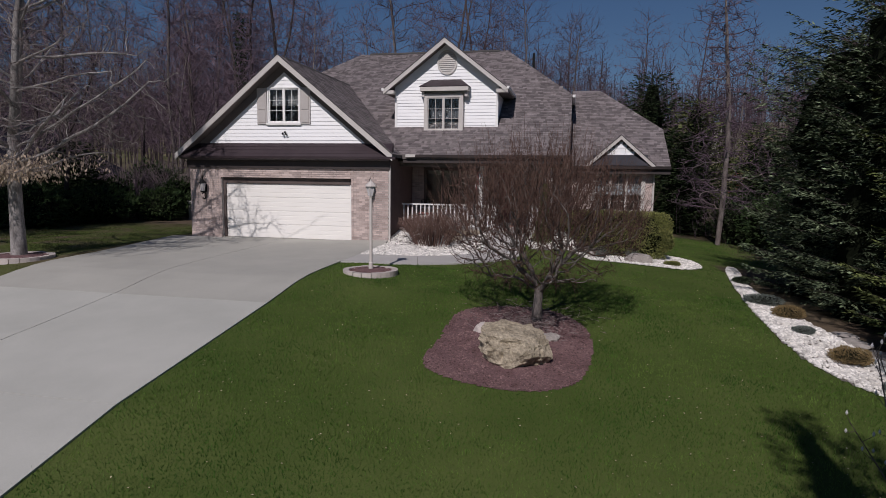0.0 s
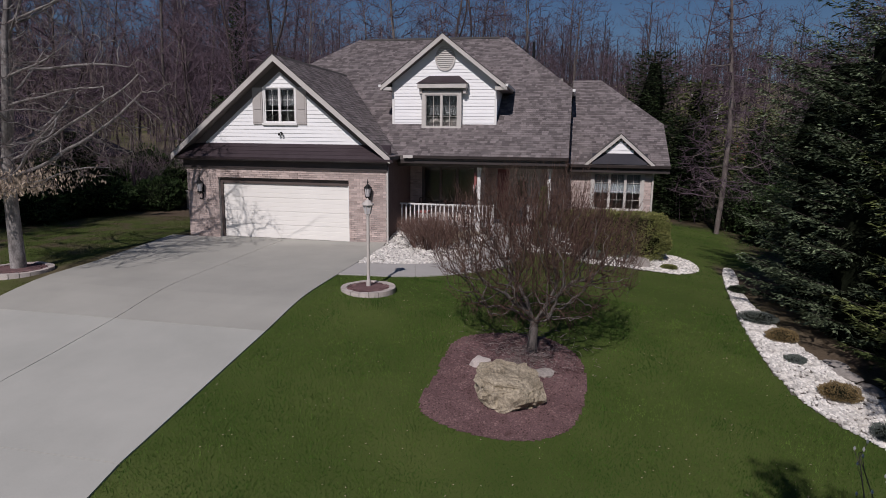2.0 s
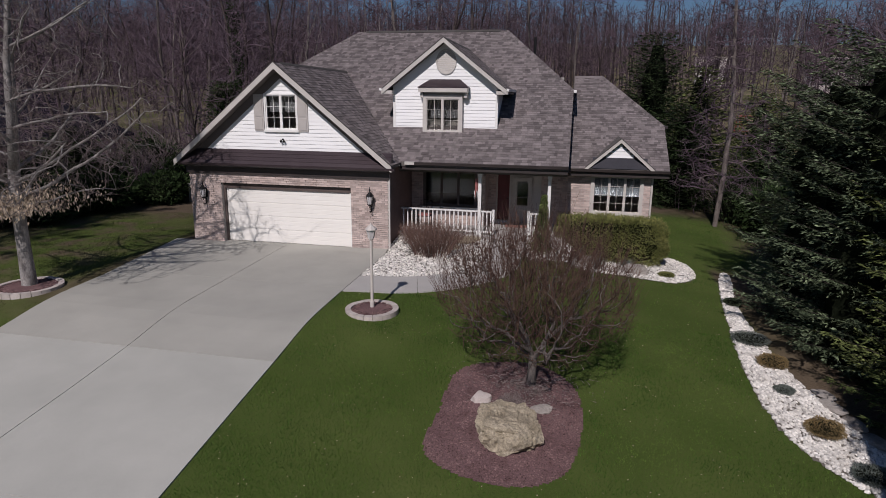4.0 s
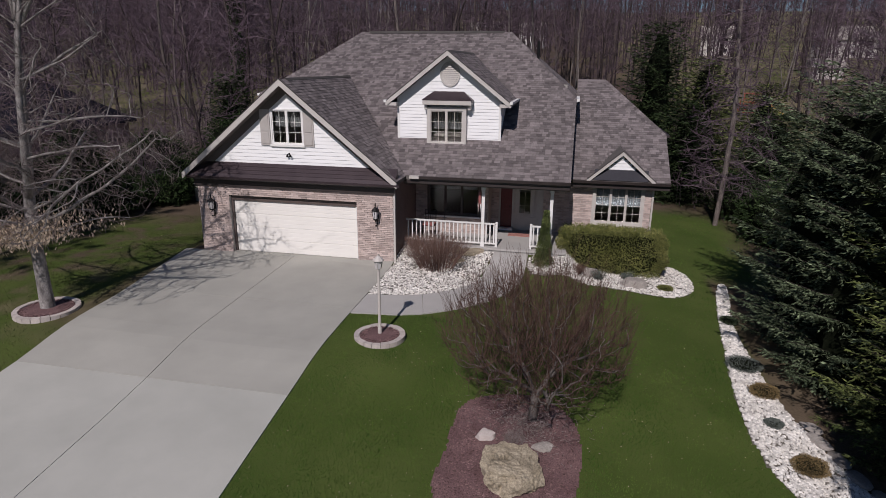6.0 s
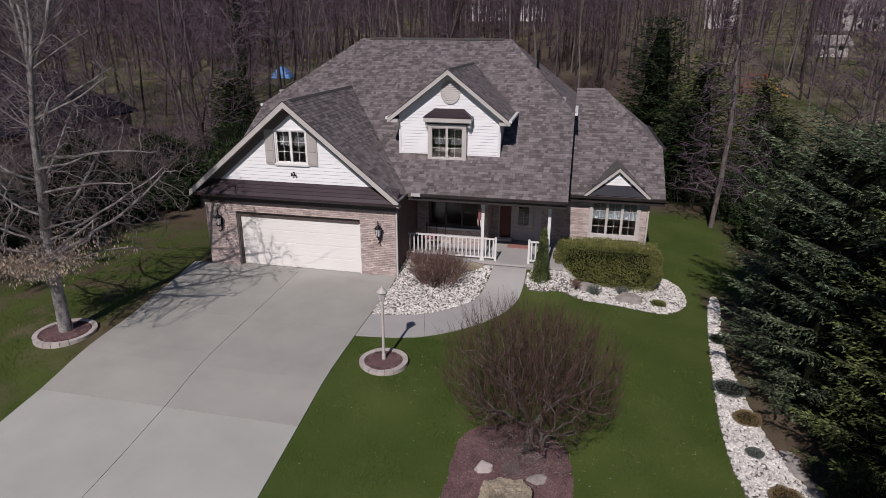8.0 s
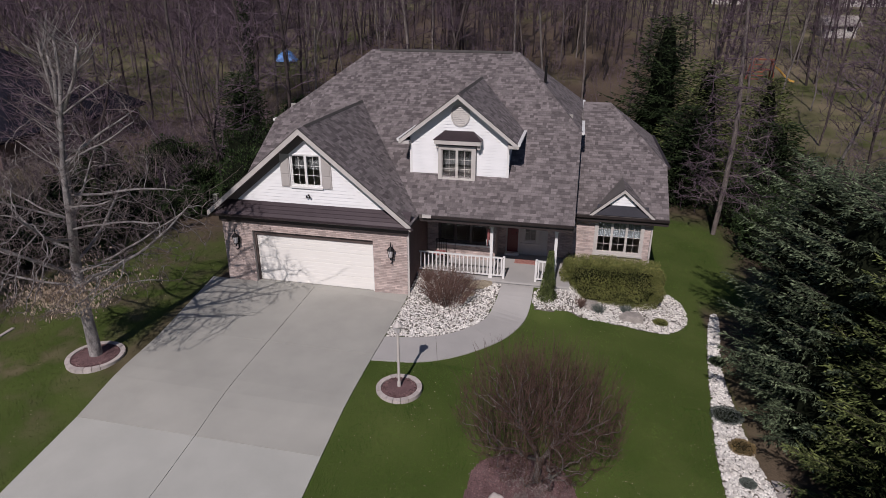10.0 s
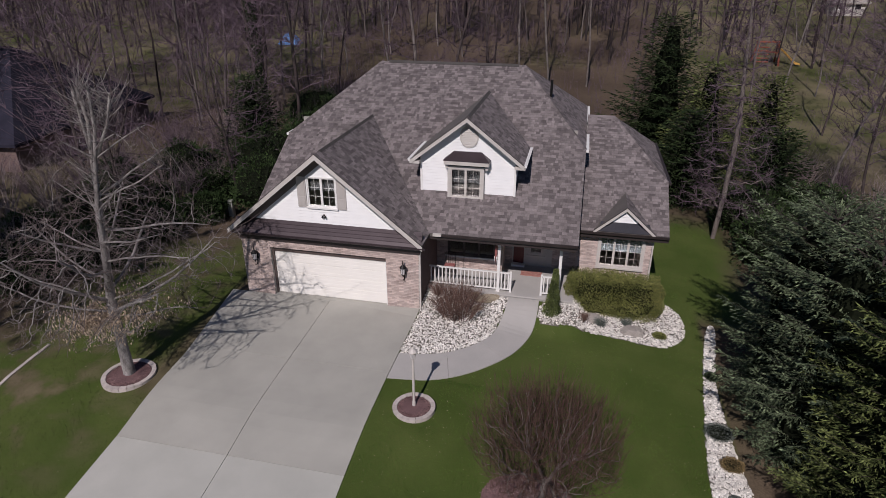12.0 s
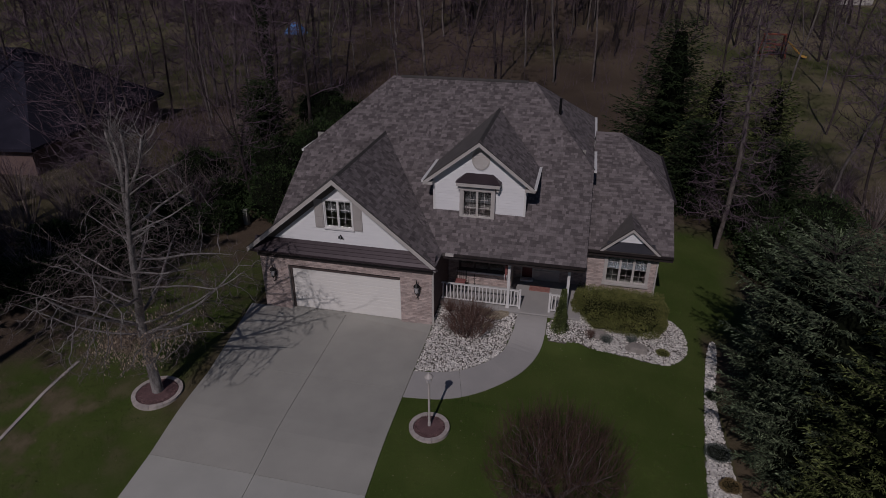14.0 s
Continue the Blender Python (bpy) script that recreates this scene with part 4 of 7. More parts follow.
# ---- windows ----
def window(x0, x1, z0, z1, y, lights, rows=3, cols=2, frame_w=0.07, mat=M_WHITE, curtain=0.5, label="", deep=0.2, cloth=M_CURTAIN):
    """Casements side by side in a wall that looks along -y: frame, sashes, muntins, panes, curtain behind the upper part."""
    g = Geo()
    g.box(x0, x0 + frame_w, y - 0.05, y + 0.10, z0, z1).box(x1 - frame_w, x1, y - 0.05, y + 0.10, z0, z1)
    g.box(x0 + frame_w, x1 - frame_w, y - 0.05, y + 0.10, z1 - frame_w, z1).box(x0 + frame_w, x1 - frame_w, y - 0.05, y + 0.10, z0, z0 + frame_w)
    w = part("window", g, mat, house, label)
    part("sill", Geo().box(x0 - 0.03, x1 + 0.03, y - 0.09, y - 0.052, z0 - 0.05, z0 + 0.02), mat, w)
    span = (x1 - x0 - 2 * frame_w) / lights
    for i in range(lights):
        a, b = x0 + frame_w + span * i, x0 + frame_w + span * (i + 1)
        c, d = z0 + frame_w, z1 - frame_w
        s = 0.036
        g = Geo().box(a + 0.002, a + s, y - 0.02, y + 0.03, c, d).box(b - s, b - 0.002, y - 0.02, y + 0.03, c, d)
        g.box(a + s, b - s, y - 0.02, y + 0.03, c, c + s).box(a + s, b - s, y - 0.02, y + 0.03, d - s, d)
        part("sash", g, mat, w)
        g = Geo()
        for k in range(1, cols):
            xm = a + s + (b - a - 2 * s) * k / cols
            g.box(xm - 0.006, xm + 0.006, y - 0.006, y + 0.004, c + s, d - s)
        for k in range(1, rows):
            zm = c + s + (d - c - 2 * s) * k / rows
            g.box(a + s, b - s, y - 0.0065, y + 0.0035, zm - 0.006, zm + 0.006)
        part("muntins", g, mat, w)
        pane = part("pane", Geo().box(a + s, b - s, y + 0.008, y + 0.014, c + s, d - s), M_GLASS, w)
        pane.visible_shadow = False
        if curtain:
            n = 24
            zc = d - (d - c) * curtain
            verts = [(a + 0.01 + (b - a - 0.02) * j / n, y + deep + 0.012 * math.sin(j * 1.9), z) for z in (zc, d) for j in range(n + 1)]
            part("curtain", Geo().add(verts, [(j, j + 1, n + 2 + j, n + 1 + j) for j in range(n)]), cloth, w, "white curtain behind the upper panes")
    for i in range(1, lights):
        a = x0 + frame_w + span * i
        part("mullion", Geo().box(a - 0.045, a + 0.045, y - 0.04, y - 0.021, z0 + frame_w, z1 - frame_w), mat, w)
    return w


w1 = window(GWIN[0], GWIN[1], GWIN[2], GWIN[3], 0.12, 2, 3, 2, 0.05, label="white casement pair in the garage gable")
for x0 in (1.42, 3.03):
    sh = part("shutter", Geo().box(x0, x0 + 0.36, 0.06, 0.095, 3.98, 5.2), M_SHUTTER, w1, "grey panelled shutter")
    for z0, z1 in ((4.03, 4.42), (4.47, 5.12)):
        bevel(part("shutter_panel", Geo().box(x0 + 0.05, x0 + 0.31, 0.045, 0.061, z0, z1), M_SHUTTER, w1), 0.012)
w2 = window(DWIN[0], DWIN[1], DWIN[2], DWIN[3], DFACE - 0.21, 2, 3, 2, 0.13, M_TRIM, 0.6, "beige-framed casement pair in the dormer", 0.42)
# Near-black filler behind the lower panes stands for the unlit room.
part("box_floor", Geo().box(DWIN[0] + 0.062, DWIN[1] - 0.062, DFACE - 0.108, DFACE + 0.4, 3.9, 4.17), M_FASCIA, w2)
for x in (DWIN[0], DWIN[1] - 0.06):
    part("box_side", Geo().box(x, x + 0.06, DFACE - 0.108, DFACE + 0.12, DWIN[2], DWIN[3]), M_TRIM, w2)
part("box_head", Geo().box(DWIN[0] + 0.062, DWIN[1] - 0.062, DFACE - 0.108, DFACE + 0.12, DWIN[3] - 0.06, DWIN[3]), M_TRIM, w2)
# Bronze awning roof over the dormer window.
aw = [(6.62, 2.30, 5.50), (8.48, 2.30, 5.50), (8.10, 2.73, 5.80), (7.00, 2.73, 5.80)]
awn = part("awning_roof", Geo().add(aw + [(6.62, 2.73, 5.50), (8.48, 2.73, 5.50)], [(0, 1, 2, 3), (0, 3, 4), (1, 5, 2), (0, 4, 5, 1)]), M_BRONZE, w2, "small dark bronze awning roof")
part("awning_fascia", Geo().box(6.66, 8.44, 2.32, 2.36, 5.34, 5.495).box(6.66, 6.70, 2.362, 2.72, 5.34, 5.495).box(8.40, 8.44, 2.362, 2.72, 5.34, 5.495), M_TRIM, w2)
for x in (6.70, 8.30):
    part("bracket", Geo().box(x, x + 0.1, 2.45, 2.715, 5.16, 5.34), M_TRIM, w2)

# Security lamp under the gable window.
sl = part("security_light", Geo().box(2.42, 2.47, 0.04, 0.09, 3.68, 3.73), M_IRON, house, "small dark twin security light")
for x in (2.36, 2.47):
    part("lamp_head", Geo().tube([(x + 0.02, 0.05, 3.68), (x + 0.05, -0.03, 3.63)], [0.025, 0.038], 8), M_IRON, sl)

# ---- porch ----
PF = 0.42
part("porch_floor", Geo().box(6.2, 12.1, 1.28, 4.08, -0.6, PF), M_WALK, house, "grey concrete porch floor")
bevel(part("porch_edge", Geo().box(6.22, 12.08, 1.235, 1.278, PF - 0.07, PF - 0.002), M_WALK, house), 0.01)
PY = 4.1
PH = [(6.45, 8.62, 0.80, 2.35), (9.40, 9.90, PF - 0.5, 2.45), (10.02, 10.75, 0.95, 2.2)]
pw = wall("porch_wall", 6.2, 12.1, PY + 0.02, PY + 0.2, -0.3, 2.95, PH, label="pale brick wall under the porch")
bricks(pw, 9.06, 12.1, PY, PF, 2.75, PH + [(9.9, 11.1, 0.3, 2.6)])
# The bay beside the door, which stands forward under the porch.
BY = 3.1
BH = [(6.68, 8.76, 1.12, 2.6)]
bay = wall("bay_wall", 6.2, 9.05, BY + 0.02, BY + 0.2, -0.3, 2.74, BH, label="pale brick bay wall under the porch window")
bricks(bay, 6.2, 9.05, BY, PF, 2.74, BH)
wall("bay_return_wall", 8.85, 9.049, BY + 0.203, 4.09, -0.3, 2.74, (), "y", M_BRICKS)
siding(pw, PY + 0.02, PF, 2.6, lambda z: 9.92, lambda z: 11.08, [(9.9, 10.85, 0.95, 2.2)], mat=M_TRIM)
part("porch_ceiling", Geo().box(6.2, 12.1, 1.2, 4.08, 2.75, 2.80), M_SOFFIT, house)
part("porch_beam", Geo().box(6.2, 12.08, 1.38, 1.62, 2.60, 2.745), M_SOFFIT, house)
part("eave_fascia", Geo().box(6.42, 12.08, 0.93, 0.97, 2.72, 2.90), M_FASCIA, house)
part("gutter", Geo().prism([(6.6, 0.92, 2.98), (6.6, 0.80, 2.99), (6.6, 0.815, 2.90), (6.6, 0.92, 2.87)], (5.5, 0, 0)), M_FASCIA, house)
part("gutter_end", Geo().box(6.56, 6.9, 0.79, 0.93, 2.90, 3.0), M_TRIM, house)
part("soffit", Geo().box(6.3, 12.08, 0.97, 1.4, 2.72, 2.76), M_SOFFIT, house)
for x in (9.10, 11.50):
    post = part("porch_post", Geo().box(x - 0.055, x + 0.055, 1.445, 1.555, PF, 2.60), M_WHITE, house, "square white porch post")
    part("post_base", Geo().box(x - 0.075, x + 0.075, 1.425, 1.575, PF, PF + 0.14), M_WHITE, post)
    part("post_cap", Geo().box(x - 0.075, x + 0.075, 1.425, 1.575, 2.50, 2.60), M_WHITE, post)


def railing(x0, x1, y=1.5):
    r = part("railing", Geo().box(x0, x1, y - 0.04, y + 0.04, PF + 0.82, PF + 0.87), M_WHITE, house, "white wooden porch railing")
    part("bottom_rail", Geo().box(x0, x1, y - 0.025, y + 0.025, PF + 0.09, PF + 0.14), M_WHITE, r)
    n = max(1, round((x1 - x0) / 0.155))
    me = Geo().box(-0.022, 0.022, -0.022, 0.022, PF + 0.14, PF + 0.82).mesh("baluster", M_WHITE)
    for i in range(n):
        part("baluster", me, None, r).location = (x0 + (i + 0.5) * (x1 - x0) / n, y, 0)
    return r


railing(6.25, 9.04)
railing(9.16, 9.58)
r2 = railing(10.85, 11.44)
for x in (9.60, 10.83):
    part("newel_post", Geo().box(x - 0.04, x + 0.04, 1.46, 1.54, PF, PF + 0.92), M_WHITE, house)

window(6.68, 8.76, 1.12, 2.6, BY - 0.02, 3, 1, 1, 0.07, M_DARKTRIM, 0, "triple window under the porch")
part("window_ledge", Geo().box(6.58, 8.86, BY - 0.17, BY - 0.115, 1.05, 1.115).box(6.58, 8.86, BY - 0.114, BY - 0.004, 1.05, 1.065), M_WHITE, house)
ed = part("entry_door", Geo().box(9.42, 9.88, PY + 0.05, PY + 0.10, PF, 2.43), M_REDDOOR, house, "dark red front door")
for z0, z1 in ((PF + 0.15, PF + 0.85), (PF + 0.98, PF + 1.85)):
    bevel(part("door_panel", Geo().box(9.48, 9.82, PY + 0.035, PY + 0.051, z0, z1), M_REDDOOR, ed), 0.01)
part("door_knob", Geo().tube([(9.80, PY + 0.035, PF + 0.95), (9.80, PY - 0.02, PF + 0.95)], [0.02, 0.03], 8), M_IRON, ed)
for x in (9.36, 9.88):
    part("door_frame", Geo().box(x, x + 0.06, PY - 0.03, PY + 0.19, PF, 2.45), M_TRIM, house)
window(10.02, 10.75, 0.95, 2.2, PY - 0.02, 1, 3, 2, 0.12, M_TRIM, 0, "side window by the front door")
part("threshold", Geo().box(9.36, 9.94, PY - 0.25, PY - 0.005, PF, PF + 0.09), M_WHITE, house)
# ---- wing with its triple window ----
WY = 3.52
WH = [(12.93, 14.80, 1.0, 2.5)]
ww = wall("wing_wall", 12.1, 15.05, WY + 0.02, WY + 0.25, -0.9, 2.62, WH, label="pale brick front of the wing")
bricks(ww, 12.1, 15.05, WY, -0.6, 2.5, WH)
wall("wing_side_wall", 14.83, 15.04, WY + 0.26, 12.0, -0.9, 2.62, (), "y", M_BRICKS)
wall("wing_upper_side", 14.85, 15.0, 5.75, 12.0, 2.62, WS_Z - 0.1, (), "y", M_SIDING)
wall("porch_end_wall", 12.1, 12.3, 3.8, 5.3, -0.3, 2.62, (), "y", M_BRICKS)
part("wing_floor", Geo().box(12.3, 14.8, WY + 0.26, 12.0, 0.2, 0.35), M_ROOM, house)
part("wing_room_back", Geo().box(12.3, 14.8, 7.5, 7.6, 0.35, 2.6), M_ROOM, house)
part("wing_ceiling", Geo().box(12.3, 14.8, WY + 0.26, 12.0, 2.56, 2.62), M_ROOM, house)
part("fascia", Geo().box(12.1, W_EX, WING_Y + 0.01, WING_Y + 0.05, 2.44, 2.60), M_FASCIA, house)
part("soffit", Geo().box(12.1, W_EX, WING_Y + 0.05, WY + 0.1, 2.50, 2.54), M_SOFFIT, house)
part("gutter", Geo().prism([(12.1, WING_Y - 0.01, 2.70), (12.1, WING_Y - 0.12, 2.71), (12.1, WING_Y - 0.105, 2.62), (12.1, WING_Y - 0.01, 2.58)], (3.5, 0, 0)), M_FASCIA, house)
bw = window(12.93, 14.80, 1.0, 2.5, WY - 0.02, 3, 4, 2, 0.10, M_TRIM, 0.55, "triple window with beige trim in the wing", 0.16, M_SHEER)
rake(SG_X, SGH, SG_Z, SG_K, WING_Y - 0.05, 0.14, 0.04)
sgw = part("bay_gable_wall", Geo().prism([(SG_X - SGH + 0.1, WING_Y + 0.14, 2.70), (SG_X + SGH - 0.1, WING_Y + 0.14, 2.70), (SG_X, WING_Y + 0.14, SG_Z - 0.1)], (0, 0.1, 0)), M_SOFFIT, house)
siding(sgw, WING_Y + 0.13, 3.12, 3.60, lambda z: SG_X - (3.60 - z) / SG_K, lambda z: SG_X + (3.60 - z) / SG_K, [], 0.118)
part("bay_pent_roof", Geo().prism([(SG_X - 0.95, WING_Y + 0.12, 3.12), (SG_X - 0.95, WING_Y - 0.03, 2.74), (SG_X - 0.95, WING_Y + 0.12, 2.72)], (1.9, 0, 0)), M_NAVY, house)
# Side eave gutters of the main body and the wing, and the downspouts.
for x, y0, y1, z in ((12.16, 5.05, 14.1, ZE), (W_EX + 0.06, WS_Y - 0.05, 12.1, WS_Z), (-1.26, 5.05, 14.1, ZE)):
    part("gutter", Geo().prism([(x - 0.06, y0, z + 0.03), (x + 0.06, y0, z + 0.03), (x + 0.05, y0, z - 0.07), (x - 0.05, y0, z - 0.07)], (0, y1 - y0, 0)), M_FASCIA if x > 13 else M_WHITE, house, "dark gutter" if x > 13 else "white gutter")
part("downspout", Geo().box(6.215, 6.275, -0.02, 0.06, 0.05, 2.52), M_TRIM, house, "beige downspout")
part("downspout", Geo().box(15.06, 15.12, WY - 0.03, WY + 0.05, -0.4, 2.5), M_TRIM, house)
# Roof vent pipe.
part("vent_pipe", Geo().tube([(10.35, 8.3, 7.0), (10.35, 8.3, 7.75)], [0.06, 0.06], 10), M_IRON, house)


# ---- wall lanterns ----
def lantern(x, z):
    """A hexagonal carriage lantern on a wall plate, with a scroll below."""
    ob = part("wall_lantern", Geo().box(x - 0.06, x + 0.06, -0.025, 0.0, z - 0.16, z + 0.14), M_IRON, house, "black iron wall lantern with frosted panes and scrolled bracket")
    y = -0.19
    part("glass_body", Geo().tube([(x, y, z - 0.12), (x, y, z + 0.16)], [0.075, 0.115], 6), M_FROST, ob, "frosted lantern panes")
    for k in range(6):
        w = math.pi * (k + 0.5) / 3
        part("rib", Geo().tube([(x + 0.078 * math.cos(w), y + 0.078 * math.sin(w), z - 0.12), (x + 0.12 * math.cos(w), y + 0.12 * math.sin(w), z + 0.16)], [0.008, 0.008], 4), M_IRON, ob)
    part("collar", Geo().tube_axis(Vector((x, y, z)), [(0.05, -0.17), (0.09, -0.13), (0.09, -0.11)], 8), M_IRON, ob)
    part("cap", Geo().tube_axis(Vector((x, y, z)), [(0.14, 0.16), (0.135, 0.18), (0.05, 0.27), (0.03, 0.30)], 8), M_IRON, ob)
    part("finial", Geo().tube([(x, y, z + 0.30), (x, y, z + 0.35), (x, y, z + 0.47)], [0.015, 0.03, 0.004], 6), M_IRON, ob)
    pts = [(x, -0.11 - 0.11 * math.cos(a), z - 0.28 + 0.12 * math.sin(a)) for a in np.linspace(0.4, 5.6, 14)]
    part("scroll", Geo().tube(pts, [0.022] * 14, 6), M_IRON, ob)
    part("arm", Geo().tube([(x, -0.02, z), (x, -0.11, z - 0.18), (x, y, z - 0.15)], [0.018] * 3, 6), M_IRON, ob)


lantern(-0.62, 1.75)
lantern(5.62, 1.75)

# ---- plants and garden things ----
def leaf_quad(g, p, d, n, length, width):
    """A small folded leaf from p along d."""
    s = d.cross(n)
    s = s.normalized() if s.length > 1e-6 else Vector((1, 0, 0))
    a, m, e = p, p + d * (length * 0.5) + n * (width * 0.15), p + d * length
    g.add([tuple(a), tuple(m + s * width * 0.5), tuple(e), tuple(m - s * width * 0.5)], [(0, 1, 2, 3)])


def unit(rnd, zmin=-1.0):
    while True:
        v = Vector((rnd.uniform(-1, 1), rnd.uniform(-1, 1), rnd.uniform(zmin, 1)))
        if 0.05 < v.length < 1:
            return v.normalized()


def leafy(g, core, centre, radii, count, length, width, rnd, squarish=1.0, lumps=0.12, freq=2.2):
    """Leaves over a lumpy rounded body, with a near-black core inside it for the inner shade."""
    cx, cy, cz = centre
    off = rnd.uniform(0, 50)

    def body(v):
        m = max(abs(v.x), abs(v.y), abs(v.z))
        k = 1 + (1 / m - 1) * (1 - squarish)
        k *= 1 + lumps * 2 * noise.noise((v.x * freq + off, v.y * freq, v.z * freq))
        return Vector((v.x * radii[0] * k, v.y * radii[1] * k, v.z * radii[2] * k))

    for _ in range(count):
        v = unit(rnd, -0.6)
        p = body(v) * rnd.uniform(0.82, 1.02)
        d = (v + unit(rnd) * 0.9 + Vector((0, 0, 0.2))).normalized()
        leaf_quad(g, Vector(centre) + p, d, unit(rnd), length * rnd.uniform(0.7, 1.3), width * rnd.uniform(0.7, 1.3))
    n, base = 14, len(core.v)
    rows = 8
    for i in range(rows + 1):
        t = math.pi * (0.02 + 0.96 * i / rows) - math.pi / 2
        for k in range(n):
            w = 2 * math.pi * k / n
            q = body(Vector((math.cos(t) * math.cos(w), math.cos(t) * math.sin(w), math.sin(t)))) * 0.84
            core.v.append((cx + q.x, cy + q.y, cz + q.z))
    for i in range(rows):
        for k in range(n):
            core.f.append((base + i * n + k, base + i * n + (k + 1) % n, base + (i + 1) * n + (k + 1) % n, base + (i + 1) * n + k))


# Near-black core colour that stands for the shade inside dense foliage.
M_CORE = material("painted_inner_shade", (0.005, 0.007, 0.004), (0.013, 0.016, 0.009), 0.95, 6, 40, 0.3, 0.8, 0.03, spec=0.05)


def evergreen(name, label, category, centre, radii, count, length, width, mat, seed, squarish=1.0, lumps=0.12, group=""):
    rnd = random.Random(seed)
    x, y, z = centre
    ob = thing(name, label, category, group, at=(x, y, z))
    g, core = Geo(), Geo()
    leafy(g, core, (0, 0, radii[2] * 0.95), radii, count, length, width, rnd, squarish, lumps)
    part("foliage", g, mat, ob)
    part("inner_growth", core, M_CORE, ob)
    return ob


def on_ground(x, y, dz=0.0):
    return (x, y, ground_z(x, y) + dz)


# Hedge under the wing's windows.
evergreen("hedge", "clipped olive-green yew hedge under the triple window", "hedge", on_ground(13.72, 2.32), (1.85, 0.74, 0.78), 30000, 0.075, 0.034, M_HEDGE, 5, 0.25, 0.06)


def twiggy(name, label, centre, radius, height, stems, mat, seed, category="shrub", group="", thick=0.006, forks=5, foot=0.12):
    """A bare shrub: many thin stems from the ground, each with side twigs."""
    rnd = random.Random(seed)
    ob = thing(name, label, category, group, at=centre)
    g = Geo()
    for _ in range(stems):
        w, s = rnd.uniform(0, 6.28), math.sqrt(rnd.random())
        tip = Vector((math.cos(w) * radius * s, math.sin(w) * radius * s, height * rnd.uniform(0.7, 1.05) * (1 - 0.35 * s * s)))
        a = Vector((tip.x * foot, tip.y * foot, -0.05))
        m = a.lerp(tip, 0.55) + Vector((rnd.uniform(-.08, .08), rnd.uniform(-.08, .08), 0.12 * height))
        g.tube([a, m, tip], [thick * 1.5, thick, thick * 0.4], 3, cap=False)
        for _ in range(forks):
            t = rnd.uniform(0.3, 0.95)
            p = a.lerp(m, t * 2) if t < 0.5 else m.lerp(tip, t * 2 - 1)
            d = (tip - a).normalized() * 0.6 + unit(rnd) * 0.8
            g.tube([p, p + d * height * rnd.uniform(0.12, 0.3)], [thick * 0.6, thick * 0.25], 3, cap=False)
    part("stem_tangle", g, mat, ob)
    return ob


twiggy("bare_shrub", "rounded leafless reddish-brown shrub in the pebble bed", on_ground(7.75, 0.0), 1.25, 1.1, 270, M_SHRUBTWIG, 12, forks=8, thick=0.007, foot=0.5)
for k, (x, y, r, h, m, lab) in enumerate(((6.75, 0.9, 0.45, 0.7, M_SHRUBTWIG, "small leafless shrub beside the porch"), (13.25, 0.95, 0.32, 0.42, M_GREYSHRUB, "small grey twiggy shrub among pebbles"),
                                          (12.55, 0.85, 0.28, 0.38, M_SHRUBTWIG, "small bare shrub among pebbles"), (14.25, 1.25, 0.25, 0.35, M_GREYSHRUB, "small grey shrub among pebbles"))):
    twiggy("low_shrub", lab, on_ground(x, y), r, h, 90, m, 60 + k, thick=0.005)
for k, (x, y, r, h, m, lab) in enumerate(((16.75, -4.15, 0.40, 0.24, M_GREYSHRUB, "low blue-grey shrub in the pebble border"), (16.88, -5.5, 0.28, 0.30, M_OCHRE, "ochre-brown heather clump in the pebble border"),
                                          (17.1, -8.0, 0.30, 0.32, M_OCHRE, "ochre-brown heather clump near the stones"), (17.02, -1.25, 0.22, 0.22, M_NEEDLE, "small dark green shrub in the border"),
                                          (16.75, -6.75, 0.16, 0.14, M_GREYSHRUB, "tiny grey plant in the pebbles"), (15.45, 0.85, 0.22, 0.14, M_HEDGE, "flat green plant in the pebbles"),
                                          (17.5, -9.1, 0.3, 0.25, M_GREYSHRUB, "low grey shrub by the stones"))):
    evergreen("border_shrub", lab, "shrub", on_ground(x, y, 0.03), (r * 1.12, r, h * 0.42), 3200, 0.036, 0.012, m, 90 + k, 1.0, 0.10)

twiggy("low_shrub", "low lilac-grey heather behind the boulder", on_ground(11.32, -8.72, 0.05), 0.24, 0.16, 160, M_LITTERTWIG, 66, thick=0.004, foot=0.6)

# Thin stems with pale buds at the end of the border.
rnd = random.Random(44)
bud = thing("magnolia_shrub", "leafless magnolia with pale silky buds at the lawn edge", "shrub", at=on_ground(15.45, -13.7))
g, b = Geo(), Geo()
for _ in range(16):
    w, s = rnd.uniform(0, 6.28), rnd.uniform(0.25, 0.75)
    tip = Vector((math.cos(w) * s, math.sin(w) * s, rnd.uniform(1.1, 2.3)))
    m = tip * 0.55 + Vector((rnd.uniform(-.1, .1), rnd.uniform(-.1, .1), 0.1))
    g.tube([Vector((0, 0, -0.05)), m, tip], [0.014, 0.009, 0.004], 5, cap=False)
    for k in range(9):
        t = 0.4 + 0.6 * k / 8
        p = m.lerp(tip, t * 2 - 1) if t > 0.5 else m
        e = p + (unit(rnd) + Vector((0, 0, 0.4))) * 0.12
        g.tube([p, e], [0.004, 0.003], 3, cap=False)
        b.tube([e, e + Vector((0, 0, 0.02)), e + Vector((0, 0, 0.045))], [0.006, 0.013, 0.002], 5)
part("stem_tangle", g, M_BARKMID, bud)
tagged(part("bud_cluster", b, M_FROST, bud), "pale grey-white buds", kind="stuff")

